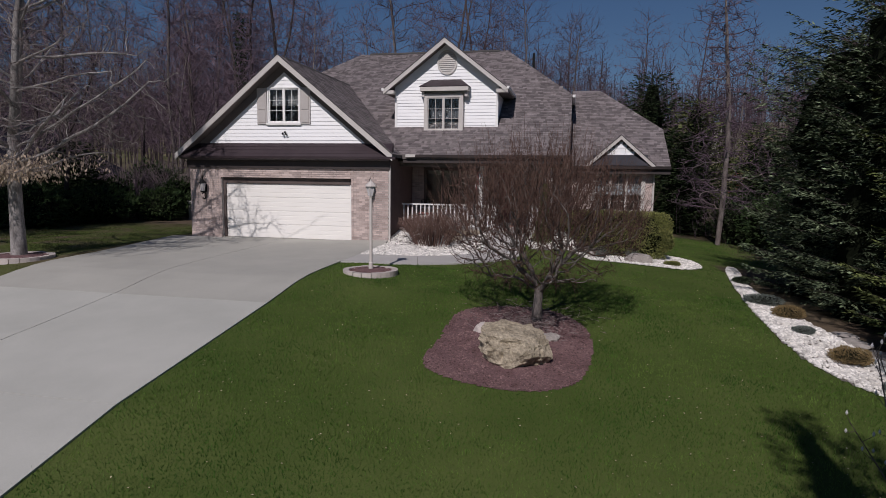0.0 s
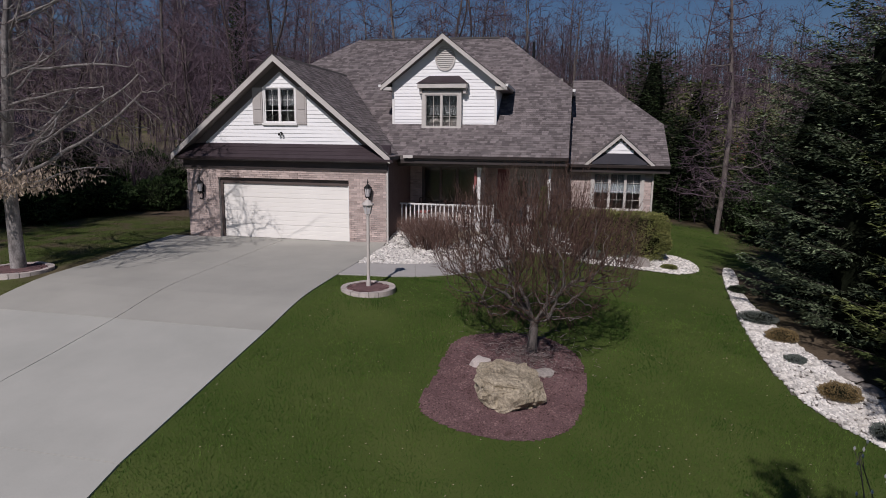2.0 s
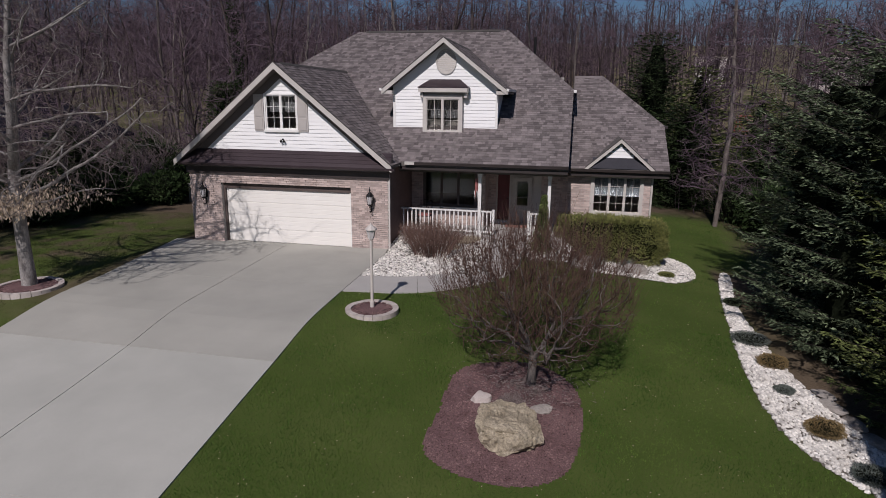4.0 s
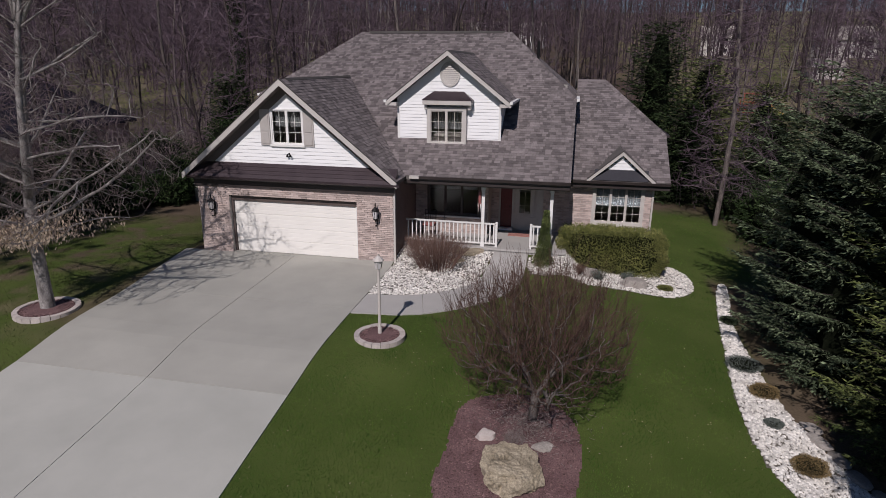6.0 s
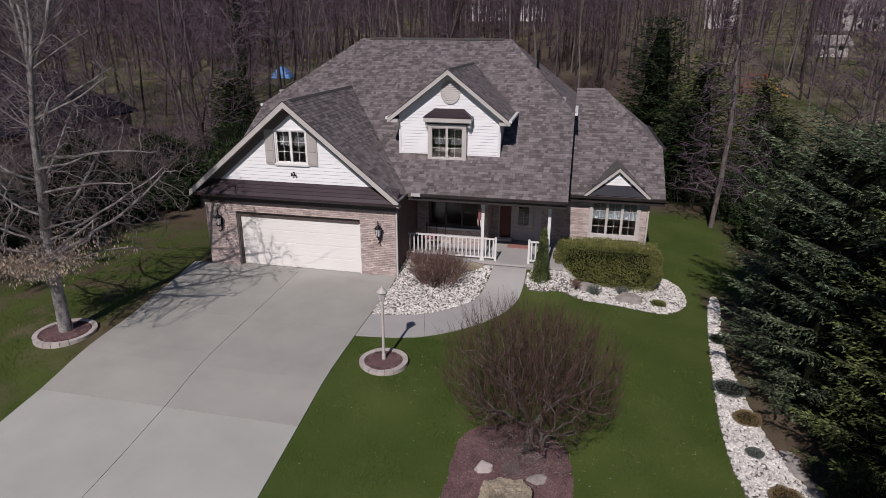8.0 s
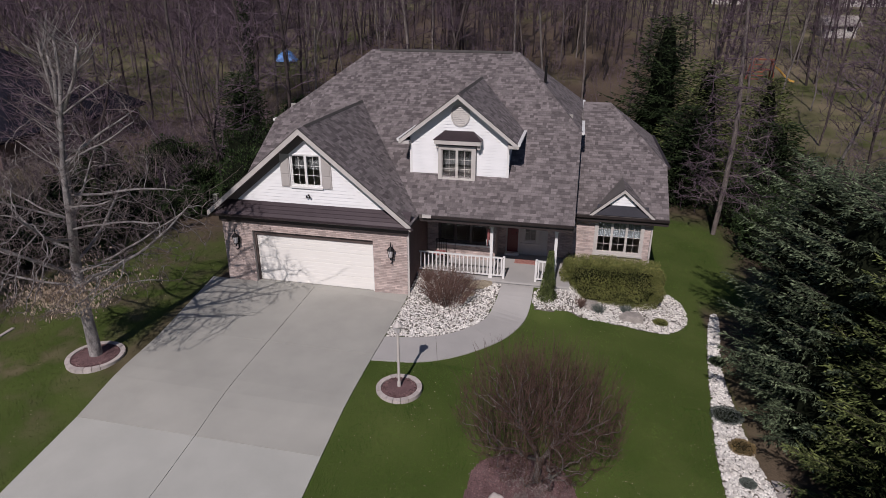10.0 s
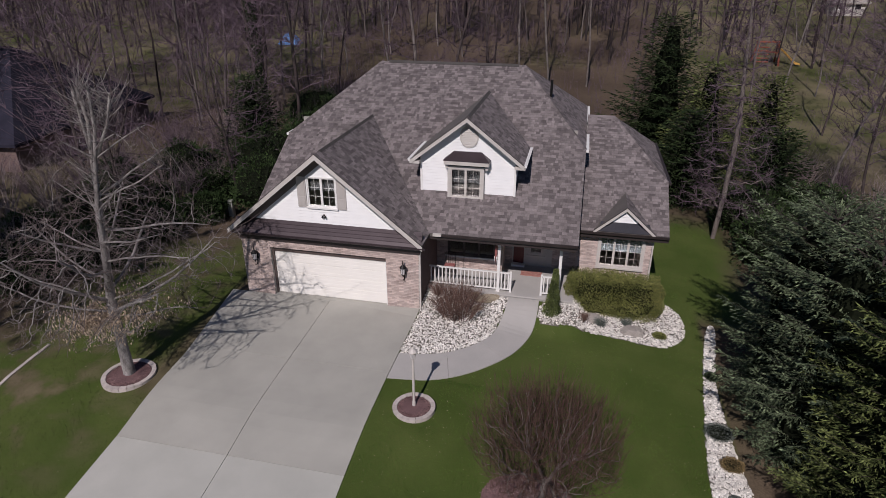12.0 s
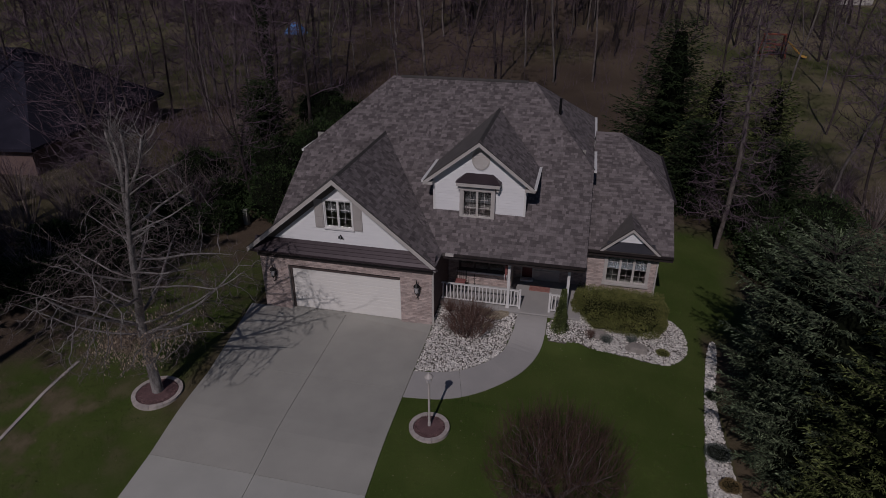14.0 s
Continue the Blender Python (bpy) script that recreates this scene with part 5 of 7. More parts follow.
# Weeping dwarf spruce by the porch rail.
rnd = random.Random(8)
wd = thing("dwarf_spruce", "narrow weeping dark olive-green dwarf spruce by the porch", "shrub", at=on_ground(11.32, 0.72))
part("stem", Geo().tube([(0, 0, -0.05), (0.05, 0, 1.1), (0.12, 0.05, 1.85)], [0.03, 0.02, 0.01], 6), M_BARKDARK, wd)
g = Geo()
for _ in range(5200):
    t = rnd.random() ** 1.3
    z = 1.9 * t
    r = (0.27 * (1 - t) ** 1.3 + 0.05) * (1 + 0.35 * noise.noise((z * 4, 1, 0)))
    w = rnd.uniform(0, 6.28)
    q = r * math.sqrt(rnd.random())
    p = Vector((0.06 * t + math.cos(w) * q, math.sin(w) * q, z))
    leaf_quad(g, p, Vector((math.cos(w), math.sin(w), -0.9)).normalized(), unit(rnd), 0.11, 0.02)
part("needle_mass", g, M_NEEDLE2, wd)


def boulder(name, label, centre, size, mat, seed, cuts=3, rough=0.18, turn=0.0, flat_top=0.75, detail=4, faces=(), block=1.0):
    """A stone: an icosphere pulled about by noise, with a few flattened faces."""
    bm = bmesh.new()
    bmesh.ops.create_icosphere(bm, subdivisions=detail, radius=1.0)
    rnd = random.Random(seed)
    off = Vector((rnd.uniform(0, 90), rnd.uniform(0, 90), 0))
    planes = [(unit(rnd), rnd.uniform(0.6, 0.85)) for _ in range(cuts)] + list(faces) + [(Vector((0.05, -0.1, 1)).normalized(), flat_top)]
    for v in bm.verts:
        p = v.co.copy() if block == 1.0 else Vector([math.copysign(abs(c) ** block, c) * 0.86 for c in v.co])
        p *= 1 + rough * noise.fractal(p * 1.6 + off, 1.0, 2.0, 5)
        for n, h in planes:
            e = p.dot(n) - h
            if e > 0:
                p -= n * e * 0.92
        p += v.co * (0.05 if block == 1.0 else 0.085) * noise.fractal(Vector((p.x * 5, p.y * 5, p.z * (6 if block == 1.0 else 6.5))) + off, 0.9, 2.0, 4)
        v.co = (p.x * size[0], p.y * size[1], p.z * size[2])
    me = bpy.data.meshes.new(name)
    bm.to_mesh(me)
    bm.free()
    me.materials.append(mat)
    ob = new(name, me)
    ob.location, ob.rotation_euler = centre, (0, 0, turn)
    return tagged(ob, label, "boulder")


boulder("landscape_boulder", "large flat-topped tan sandstone boulder in the mulch bed", on_ground(11.40, -9.78, 0.18), (0.62, 0.58, 0.44), M_ROCK, 6, 0, 0.30, 0.10, 0.90, 5, ((Vector((0.26, -0.10, 0.95)).normalized(), 0.68), (Vector((0.75, -0.5, 0.45)).normalized(), 0.84), (Vector((-0.65, -0.45, -0.45)).normalized(), 0.86), (Vector((0.45, -0.65, -0.6)).normalized(), 0.74)), 0.55)
boulder("small_stone", "small pale stone beside the large boulder", on_ground(10.73, -8.78, 0.09), (0.20, 0.17, 0.13), M_EDGING, 7, 3, 0.2, 0, 0.8, 3)
boulder("small_stone", "small flat tan stone behind the boulder", on_ground(11.92, -8.80, 0.07), (0.23, 0.14, 0.09), M_STONE, 8, 3, 0.2, 0.3, 0.8, 3)
for k, (x, y, sx, sy, sz, lab) in enumerate(((14.42, 0.72, 0.42, 0.30, 0.26, "rounded grey-brown boulder among the pebbles"), (12.95, 1.3, 0.40, 0.28, 0.24, "grey boulder half hidden by the hedge"),
                                             (8.75, 0.95, 0.48, 0.26, 0.17, "flat tan stone slab in the pebble bed"), (8.45, 0.35, 0.26, 0.18, 0.13, "small tan stone in the pebble bed"),
                                             (8.2, 1.05, 0.3, 0.2, 0.14, "tan stone beside the porch"))):
    boulder("garden_boulder", lab, on_ground(x, y, sz * 0.35), (sx, sy, sz), M_STONE if k < 2 else M_ROCK, 20 + k, 4, 0.2, 0.2 * k, 0.7, 4)
rnd = random.Random(15)
for k in range(9):
    t = k / 8
    y = -6.6 - 3.6 * t
    x = 17.42 + (0.05 if y > -6.5 else (-6.5 - y) * 0.42) + rnd.uniform(-0.08, 0.1)
    boulder("edge_stone", "flat grey-tan edging stone below the spruces", on_ground(x, y, 0.05), (rnd.uniform(0.27, 0.33), rnd.uniform(0.14, 0.18), rnd.uniform(0.07, 0.11)), M_STONE, 40 + k, 3, 0.15, rnd.uniform(-1.35, -1.1), 0.6, 3)


# ---- ringed beds, lamp post ----
def ring_bed(x, y, radius, label, blocks=20):
    z = ground_z(x, y)
    ob = thing("ring_bed", label, "planting ring", at=(x, y, z))
    g = Geo()
    n = 28
    ring = [(math.cos(2 * math.pi * i / n) * (radius - 0.1), math.sin(2 * math.pi * i / n) * (radius - 0.1)) for i in range(n)]
    g.add([(a, b, 0.06) for a, b in ring] + [(a * 0.5, b * 0.5, 0.10) for a, b in ring] + [(0, 0, 0.11)],
          [(i, (i + 1) % n, n + (i + 1) % n, n + i) for i in range(n)] + [(n + i, n + (i + 1) % n, 2 * n) for i in range(n)])
    part("mulch", g, M_MULCH, ob, "reddish-brown mulch", smooth=True)
    q = Geo()
    rnd_ = random.Random(int(x * 10))
    for _ in range(500):
        w, s = rnd_.uniform(0, 6.28), (radius - 0.12) * math.sqrt(rnd_.random())
        lump(q, math.cos(w) * s, math.sin(w) * s, 0.085, rnd_.uniform(0.01, 0.028), rnd_, 0.35)
    tagged(part("mulch_cover", q, M_CHIP, ob), kind="stuff")
    span = 2 * math.pi / blocks
    b = Geo()
    pts = []
    for w in (-span * 0.47, 0, span * 0.47):
        for r in (radius - 0.09, radius + 0.05):
            pts.append((math.cos(w) * r, math.sin(w) * r))
    b.add([(px, py, -0.06) for px, py in pts] + [(px, py, 0.09) for px, py in pts],
          [(6, 7, 9, 8), (8, 9, 11, 10), (0, 2, 8, 6), (2, 4, 10, 8), (1, 7, 9, 3), (3, 9, 11, 5), (0, 6, 7, 1), (4, 5, 11, 10)])
    me = b.mesh("edging_block", M_EDGING)
    for k in range(blocks):
        o = part("edging_block", me, None, ob)
        o.rotation_euler = (0, 0, k * span)
        o.location.z = rnd_.uniform(-0.008, 0.008)
    return ob


ring_bed(7.48, -5.62, 0.62, "round mulch bed ringed with curved edging blocks at the lamp post", 18)
ring_bed(-2.3, -6.12, 0.80, "round mulch bed ringed with curved edging blocks at the shade tree", 22)

lx, ly = 7.48, -5.6
lz = ground_z(lx, ly)
lamp = thing("lamp_post", "slim beige garden lamp post with a lantern head", "lamp post", at=(lx, ly, lz))
part("post", Geo().tube_axis(Vector((0, 0, 0)), [(0.055, 0.0), (0.055, 0.25), (0.04, 0.27), (0.036, 1.82), (0.045, 1.84), (0.045, 1.88)], 12), M_LAMPPOST, lamp, smooth=False)
part("lantern_glass", Geo().tube_axis(Vector((0, 0, 0)), [(0.065, 1.88), (0.115, 2.10)], 6), M_FROST, lamp, "frosted tapered lantern panes")
part("lantern_cap", Geo().tube_axis(Vector((0, 0, 0)), [(0.15, 2.10), (0.145, 2.12), (0.05, 2.21), (0.02, 2.23), (0.012, 2.27)], 8), M_LAMPPOST, lamp)
for k in range(6):
    w = 2 * math.pi * (k + 0.5) / 6
    part("lantern_rib", Geo().tube([(0.068 * math.cos(w), 0.068 * math.sin(w), 1.88), (0.118 * math.cos(w), 0.118 * math.sin(w), 2.10)], [0.007, 0.007], 4), M_LAMPPOST, lamp)

# ---- porch clutter ----
mat_ob = thing("door_mat", "faded red patterned door mat on the porch", "mat", at=(10.3, 3.3, PF))
M_MAT = material("red_mat", (0.30, 0.10, 0.085), (0.42, 0.24, 0.20), 0.95, 9, 60, 0.3, 0.5, 0.004)
part("mat", Geo().box(-0.45, 0.45, -0.22, 0.22, 0, 0.015), M_MAT, mat_ob)
M_RED = material("red_cloth", (0.24, 0.07, 0.065), (0.36, 0.15, 0.14), 0.85, 8, 40, 0.15, 0.2, 0.004)
ws = thing("windsock", "red and white cloth windsock hanging beside a porch post", "windsock", at=(8.98, 1.45, 2.3))
part("cord", Geo().tube([(0, 0, 0.28), (0, 0, 0.12)], [0.004, 0.004], 4), M_IRON, ws)
part("sock", Geo().tube_axis(Vector((0, 0, 0)), [(0.05, 0.12), (0.055, -0.12), (0.05, -0.3)], 10), M_RED, ws)
for k in range(6):
    w = k * 1.05
    part("streamer", Geo().prism([(0.065 * math.cos(w) - 0.015, 0.065 * math.sin(w), -0.3), (0.065 * math.cos(w) + 0.015, 0.065 * math.sin(w), -0.3), (0.07 * math.cos(w) + 0.02, 0.07 * math.sin(w), -0.62)], (0, 0.004, 0)), M_WHITE if k % 2 else M_RED, ws)


def porch_chair(x, y):
    c = thing("porch_chair", "black iron porch chair with a red cushion", "chair", at=(x, y, PF))
    for sx in (-0.22, 0.22):
        for sy in (-0.2, 0.2):
            part("leg", Geo().tube([(sx, sy, 0), (sx * 0.95, sy * 0.95, 0.42)], [0.013, 0.013], 6), M_IRON, c)
        part("back_post", Geo().tube([(sx * 0.95, 0.2, 0.42), (sx, 0.28, 0.95)], [0.013, 0.013], 6), M_IRON, c)
    part("seat", Geo().box(-0.24, 0.24, -0.22, 0.22, 0.42, 0.44), M_IRON, c)
    bevel(part("cushion", Geo().box(-0.22, 0.22, -0.2, 0.2, 0.441, 0.50), M_RED, c), 0.02)
    for k in range(5):
        xx = -0.18 + 0.09 * k
        part("back_bar", Geo().tube([(xx, 0.2, 0.44), (xx, 0.28, 0.93)], [0.008, 0.008], 5), M_IRON, c)
    part("top_rail", Geo().tube([(-0.22, 0.28, 0.95), (0, 0.29, 0.99), (0.22, 0.28, 0.95)], [0.014] * 3, 6), M_IRON, c)


porch_chair(6.9, 2.4)
# Iron plant hook behind the railing.
hk = thing("plant_hook", "black iron plant hook standing on the porch", "plant stand", at=(7.55, 2.2, PF))
part("rod", Geo().tube([(0, 0, 0), (0, 0, 1.0), (0.05, 0, 1.12), (0.15, 0, 1.1)], [0.01] * 4, 6), M_IRON, hk)
for z in (0.55, 0.8):
    part("crossbar", Geo().tube([(-0.08, 0, z), (0.08, 0, z)], [0.009, 0.009], 6), M_IRON, hk)
part("foot", Geo().tube([(-0.15, 0, 0.01), (0.15, 0, 0.01)], [0.01, 0.01], 6), M_IRON, hk)

# ---- grass ----
def in_any_bed(x, y):
    if -2.2 < x < 6.5 and side_x(DRIVE_L, min(y, -0.02)) < x < side_x(DRIVE_R, min(y, -0.02)) and y < 0:
        return True
    if inside(MULCH, x, y) or inside(BED_R, x, y) or inside(BORDER, x, y):
        return True
    if 6.0 < x < 11 and y > -4.6 and (inside(BED_L, x, y) or inside(wi + wo[::-1], x, y)):
        return True
    return (x - 7.48) ** 2 + (y + 5.62) ** 2 < 0.45 or (x + 2.3) ** 2 + (y + 6.12) ** 2 < 0.72


def grass(name, x0, x1, y0, y1, count, seed, low, high, wide, label, mat=M_GRASS):
    """Single blades, each leaning its own way."""
    rnd = random.Random(seed)
    v, f = [], []
    for _ in range(count):
        x, y = rnd.uniform(x0, x1), rnd.uniform(y0, y1)
        if in_any_bed(x, y):
            continue
        if -1.75 < x < 0 and y > -6.9 or x > 17.0 and -8.6 < y < 2.6:
            continue
        z = ground_z(x, y)
        h = rnd.uniform(low, high) * (0.8 + 0.5 * noise.noise((x * 0.9, y * 0.9, 3)))
        w = rnd.uniform(0, 6.28)
        a, b = math.cos(w) * wide, math.sin(w) * wide
        lean = rnd.uniform(0.2, 1.0) * h
        w2 = rnd.uniform(0, 6.28)
        n = len(v)
        v += [(x - a, y - b, z - 0.005), (x + a, y + b, z - 0.005), (x + math.cos(w2) * lean, y + math.sin(w2) * lean, z + h)]
        f.append((n, n + 1, n + 2))
    g = Geo()
    g.v, g.f = v, f
    return tagged(part(name, g, mat), label, "grass", kind="stuff")


grass("lawn_grass", 6.0, 17.4, -15.5, -4.0, 150000, 1, 0.025, 0.055, 0.006, "short green spring grass of the front lawn")
grass("lawn_grass", 6.5, 21.0, -4.2, 14.0, 60000, 2, 0.03, 0.06, 0.008, "short green spring grass beside the house")
grass("lawn_grass", -9.5, -0.5, -14.0, 4.6, 52000, 3, 0.03, 0.06, 0.008, "short patchy grass beside the drive", M_GRASSDRY)
# Pale specks: clover heads and dead leaf bits lying in the grass.
rnd = random.Random(6)
g = Geo()
for _ in range(900):
    x, y = rnd.choice(((rnd.uniform(6.5, 17), rnd.uniform(-15, 0)), (rnd.uniform(-9, -1.5), rnd.uniform(-12, 5)), (rnd.uniform(6.5, 16.5), rnd.uniform(-13, -5))))
    if not in_any_bed(x, y):
        leaf_quad(g, Vector((x, y, ground_z(x, y) + 0.045)), Vector((rnd.uniform(-1, 1), rnd.uniform(-1, 1), 0.1)).normalized(), Vector((0, 0, 1)), rnd.uniform(0.018, 0.042), rnd.uniform(0.012, 0.026))
tagged(part("lawn_litter", g, M_DRYLEAF), "pale scraps of dead leaf in the grass", "litter", kind="stuff")

# ---- trees ----
def colonise(nodes, parents, targets, step, reach, kill, rounds, drift=(0, 0, 0), seed=1):
    """Grows limbs from the given nodes towards scattered targets, as a tree fills its crown."""
    rs = np.random.RandomState(seed)
    pos, par = [np.array(p, float) for p in nodes], list(parents)
    T = np.array(targets, float)
    near, dist = np.zeros(len(T), int), np.full(len(T), 1e9)
    fresh, drift = list(range(len(pos))), np.array(drift, float)
    for _ in range(rounds):
        P = np.array([pos[i] for i in fresh])
        for a in range(0, len(P), 400):
            d = np.linalg.norm(T[:, None, :] - P[None, a:a + 400, :], axis=2)
            k = d.argmin(1)
            m = d[np.arange(len(T)), k]
            better = m < dist
            dist = np.where(better, m, dist)
            near = np.where(better, np.array(fresh)[a + k], near)
        keep = dist > kill
        T, near, dist = T[keep], near[keep], dist[keep]
        act = dist < reach
        if not act.any():
            break
        fresh = []
        for i in np.unique(near[act]):
            v = T[act & (near == i)] - pos[i]
            v = (v / np.linalg.norm(v, axis=1)[:, None]).mean(0) + drift + rs.normal(0, 0.16, 3)
            n = np.linalg.norm(v)
            if n > 1e-6:
                fresh.append(len(pos))
                pos.append(pos[i] + v / n * step)
                par.append(int(i))
        if len(pos) > 15000:
            break
    return [Vector(p) for p in pos], par


def limbs(pos, par, tip, power, thick, thickest=9.0):
    """Radii by the number of tips carried, and the limbs as chains of nodes."""
    n = len(pos)
    load, kids = [0.0] * n, [[] for _ in range(n)]
    for i in range(n - 1, -1, -1):
        load[i] = load[i] or 1.0
        if par[i] >= 0:
            load[par[i]] += load[i]
            kids[par[i]].append(i)
    rad = [min(thickest, tip * w ** power) for w in load]
    chains = []
    for i in range(n):
        for rank, k in enumerate(sorted(kids[i], key=lambda c: -load[c])):
            if rank == 0 and par[i] >= 0:
                continue
            c = [i, k]
            while kids[c[-1]]:
                c.append(max(kids[c[-1]], key=lambda q: load[q]))
            chains.append(c)
    wood, fine = Geo(), Geo()
    for c in chains:
        r = [rad[q] for q in c]
        r[0] = min(r[0], r[1] * 1.1)
        if r[0] < thick and len(c) > 4:
            keep = list(range(0, len(c) - 1, 2)) + [len(c) - 1]
            c, r = [c[q] for q in keep], [r[q] for q in keep]
        (wood if r[0] >= thick else fine).tube([pos[q] for q in c], r, 9 if r[0] > 0.07 else (6 if r[0] > 0.025 else (4 if r[0] > 0.012 else 3)), cap=False)
    return wood, fine, load


def shoot(g, p, e, r, rnd, sides=3):
    """A fine twig: a slim cone, or a single sliver where sides is 1."""
    d = (e - p)
    a = d.cross(unit(rnd))
    if a.length < 1e-6:
        return
    a = a.normalized() * r
    if sides == 1:
        g.add([tuple(p + a), tuple(p - a), tuple(e)], [(0, 1, 2)])
        return
    b = d.normalized().cross(a)
    q = [p + a, p - a * 0.5 + b * 0.87, p - a * 0.5 - b * 0.87]
    g.add([tuple(x) for x in q] + [tuple(e)], [(0, 1, 3), (1, 2, 3), (2, 0, 3)])


# Shade tree beside the drive: pale trunk, cut-back leaders, long rising limbs full of twigs, dry leaves low down.
rnd = random.Random(77)
st = thing("shade_tree", "pale-barked leafless shade tree with cropped leaders and some dry leaves", "tree", at=on_ground(-2.3, -6.08))
tg, cg, lg = Geo(), Geo(), Geo()
tg.tube([(0, 0, -0.2), (0, 0, 0.12), (-0.02, 0.02, 1.2), (0.0, 0.0, 2.6), (0.12, 0.0, 3.6)], [0.25, 0.195, 0.17, 0.165, 0.13], 12, cap=False)
leaders = [[(0.06, 0.04, 3.3), (0.22, 0.1, 4.6), (0.36, 0.12, 6.0), (0.52, 0.12, 7.4), (0.70, 0.12, 8.6), (0.62, 0.1, 9.5)],
           [(0.12, -0.05, 3.3), (0.40, -0.16, 4.7), (0.58, -0.2, 6.0), (0.82, -0.16, 7.3), (1.08, -0.1, 8.5), (1.16, -0.1, 9.6)],
           [(0.88, -0.1, 7.6), (1.3, 0.1, 8.5), (1.6, 0.15, 9.4)], [(0.58, 0.1, 7.8), (0.42, 0.2, 8.6), (0.36, 0.2, 9.4)]]
nodes, parents = [(0, 0, 1.7)], [-1]
for k in range(8):
    nodes.append((0.04 * max(0, k - 4), 0.0, 1.9 + 0.2 * k))
    parents.append(len(nodes) - 2)
for n, l in enumerate(leaders):
    tg.tube(l, ([0.115, 0.095, 0.078, 0.06, 0.046, 0.034] if n < 2 else [0.05, 0.042, 0.034]), 8)
    prev = 8 if n < 2 else min(range(len(nodes)), key=lambda q: (Vector(nodes[q]) - Vector(l[0])).length)
    for a, b in zip(l, l[1:]):
        for f in (0.25, 0.5, 0.75, 1.0):
            nodes.append(tuple(Vector(a).lerp(Vector(b), f)))
            parents.append(prev)
            prev = len(nodes) - 1
stem = len(nodes)
for w, L, z, rise in ((0.04, 6.6, 2.9, 0.62), (0.3, 4.4, 2.6, 0.42), (-0.3, 3.8, 2.5, 0.45), (0.1, 3.4, 2.2, 0.10), (0.0, 3.2, 4.4, 0.12), (0.35, 3.2, 5.2, 0.10), (-0.25, 2.8, 5.0, 0.2), (0.2, 2.4, 6.3, 0.5),
                      (3.1, 4.8, 4.6, 0.10), (3.4, 4.6, 2.9, 0.16), (2.9, 4.6, 3.5, 0.2), (3.7, 4.0, 2.5, 0.12), (2.6, 3.6, 5.6, 0.5), (3.3, 3.4, 6.0, 0.6), (3.0, 2.6, 6.9, 0.7), (2.4, 2.4, 7.4, 0.7), (3.6, 2.2, 7.6, 0.8),
                      (1.4, 3.8, 3.2, 0.45), (1.8, 3.4, 4.6, 0.5), (4.6, 3.6, 3.0, 0.4), (5.2, 3.2, 4.0, 0.45), (4.2, 3.2, 4.8, 0.5), (5.6, 2.4, 6.0, 0.5), (0.9, 2.6, 6.4, 0.6), (0.5, 1.8, 7.6, 0.8), (5.9, 1.6, 7.9, 0.8)):
    prev = min(range(stem), key=lambda q: abs(nodes[q][2] - z))
    p, d = Vector(nodes[prev]), Vector((math.cos(w), math.sin(w), rise)).normalized()
    for k in range(int(L / 0.3)):
        d = (d + unit(rnd) * 0.13 + Vector((0, 0, 0.02))).normalized()
        p = p + d * 0.3
        nodes.append(tuple(p))
        parents.append(prev)
        prev = len(nodes) - 1
targets = []
while len(targets) < 4000:
    v = Vector((rnd.uniform(-4.6, 5.8), rnd.uniform(-4.6, 4.6), rnd.uniform(2.1, 9.5)))
    reach = 4.5 * (1 - max(0.0, v.z - 3.4) / 7.4) * min(1.0, 0.42 + (v.z - 2.1) * 0.42)
    if math.hypot(v.x - 0.2 - 0.22 * max(0.0, min(v.z, 7.2) - 3), v.y) < reach * (0.8 + 0.35 * noise.noise((v.x * 0.5, v.y * 0.5, v.z * 0.5))) and math.hypot(v.x, v.y) > 0.3:
        targets.append(tuple(v))
pos, par = colonise(nodes, parents, targets, 0.15, 1.3, 0.19, 60, (0, 0, 0.05), 5)
wood, fine, load = limbs(pos, par, 0.0064, 0.43, 0.0115, 0.085)
tg.add(wood.v, wood.f)
cg.add(fine.v, fine.f)
for i, p in enumerate(pos):
    if load[i] < 14 and i > 60:
        d = (p - pos[par[i]]).normalized()
        for _ in range(2 if load[i] < 3 else 1):
            shoot(cg, p, p + (d * 0.7 + unit(rnd) * 0.8 + Vector((0, 0, 0.15))) * rnd.uniform(0.12, 0.34), 0.0052, rnd)
for l in leaders:
    for k in range(34):
        t = rnd.uniform(0.8, len(l) - 1.02)
        i = int(t)
        p = Vector(l[i]).lerp(Vector(l[i + 1]), t - i)
        w = rnd.uniform(0, 6.28)
        d = Vector((math.cos(w) * 0.75, math.sin(w) * 0.75, rnd.uniform(0.2, 0.9)))
        L = rnd.uniform(0.35, 1.1)
        m, e = p + d * L * 0.5 + unit(rnd) * 0.05, p + d * L + Vector((0, 0, 0.18 * L))
        tg.tube([p, m, e], [0.014, 0.010, 0.004], 4, cap=False)
        for _ in range(5):
            b = m.lerp(e, rnd.uniform(-0.6, 1))
            shoot(cg, b, b + (d * 0.5 + unit(rnd) * 0.7 + Vector((0, 0, 0.2))) * rnd.uniform(0.12, 0.4), 0.005, rnd)
low = [p for i, p in enumerate(pos) if 1.6 < p.z < 2.9 and load[i] < 30 and math.hypot(p.x, p.y) < 2.3]
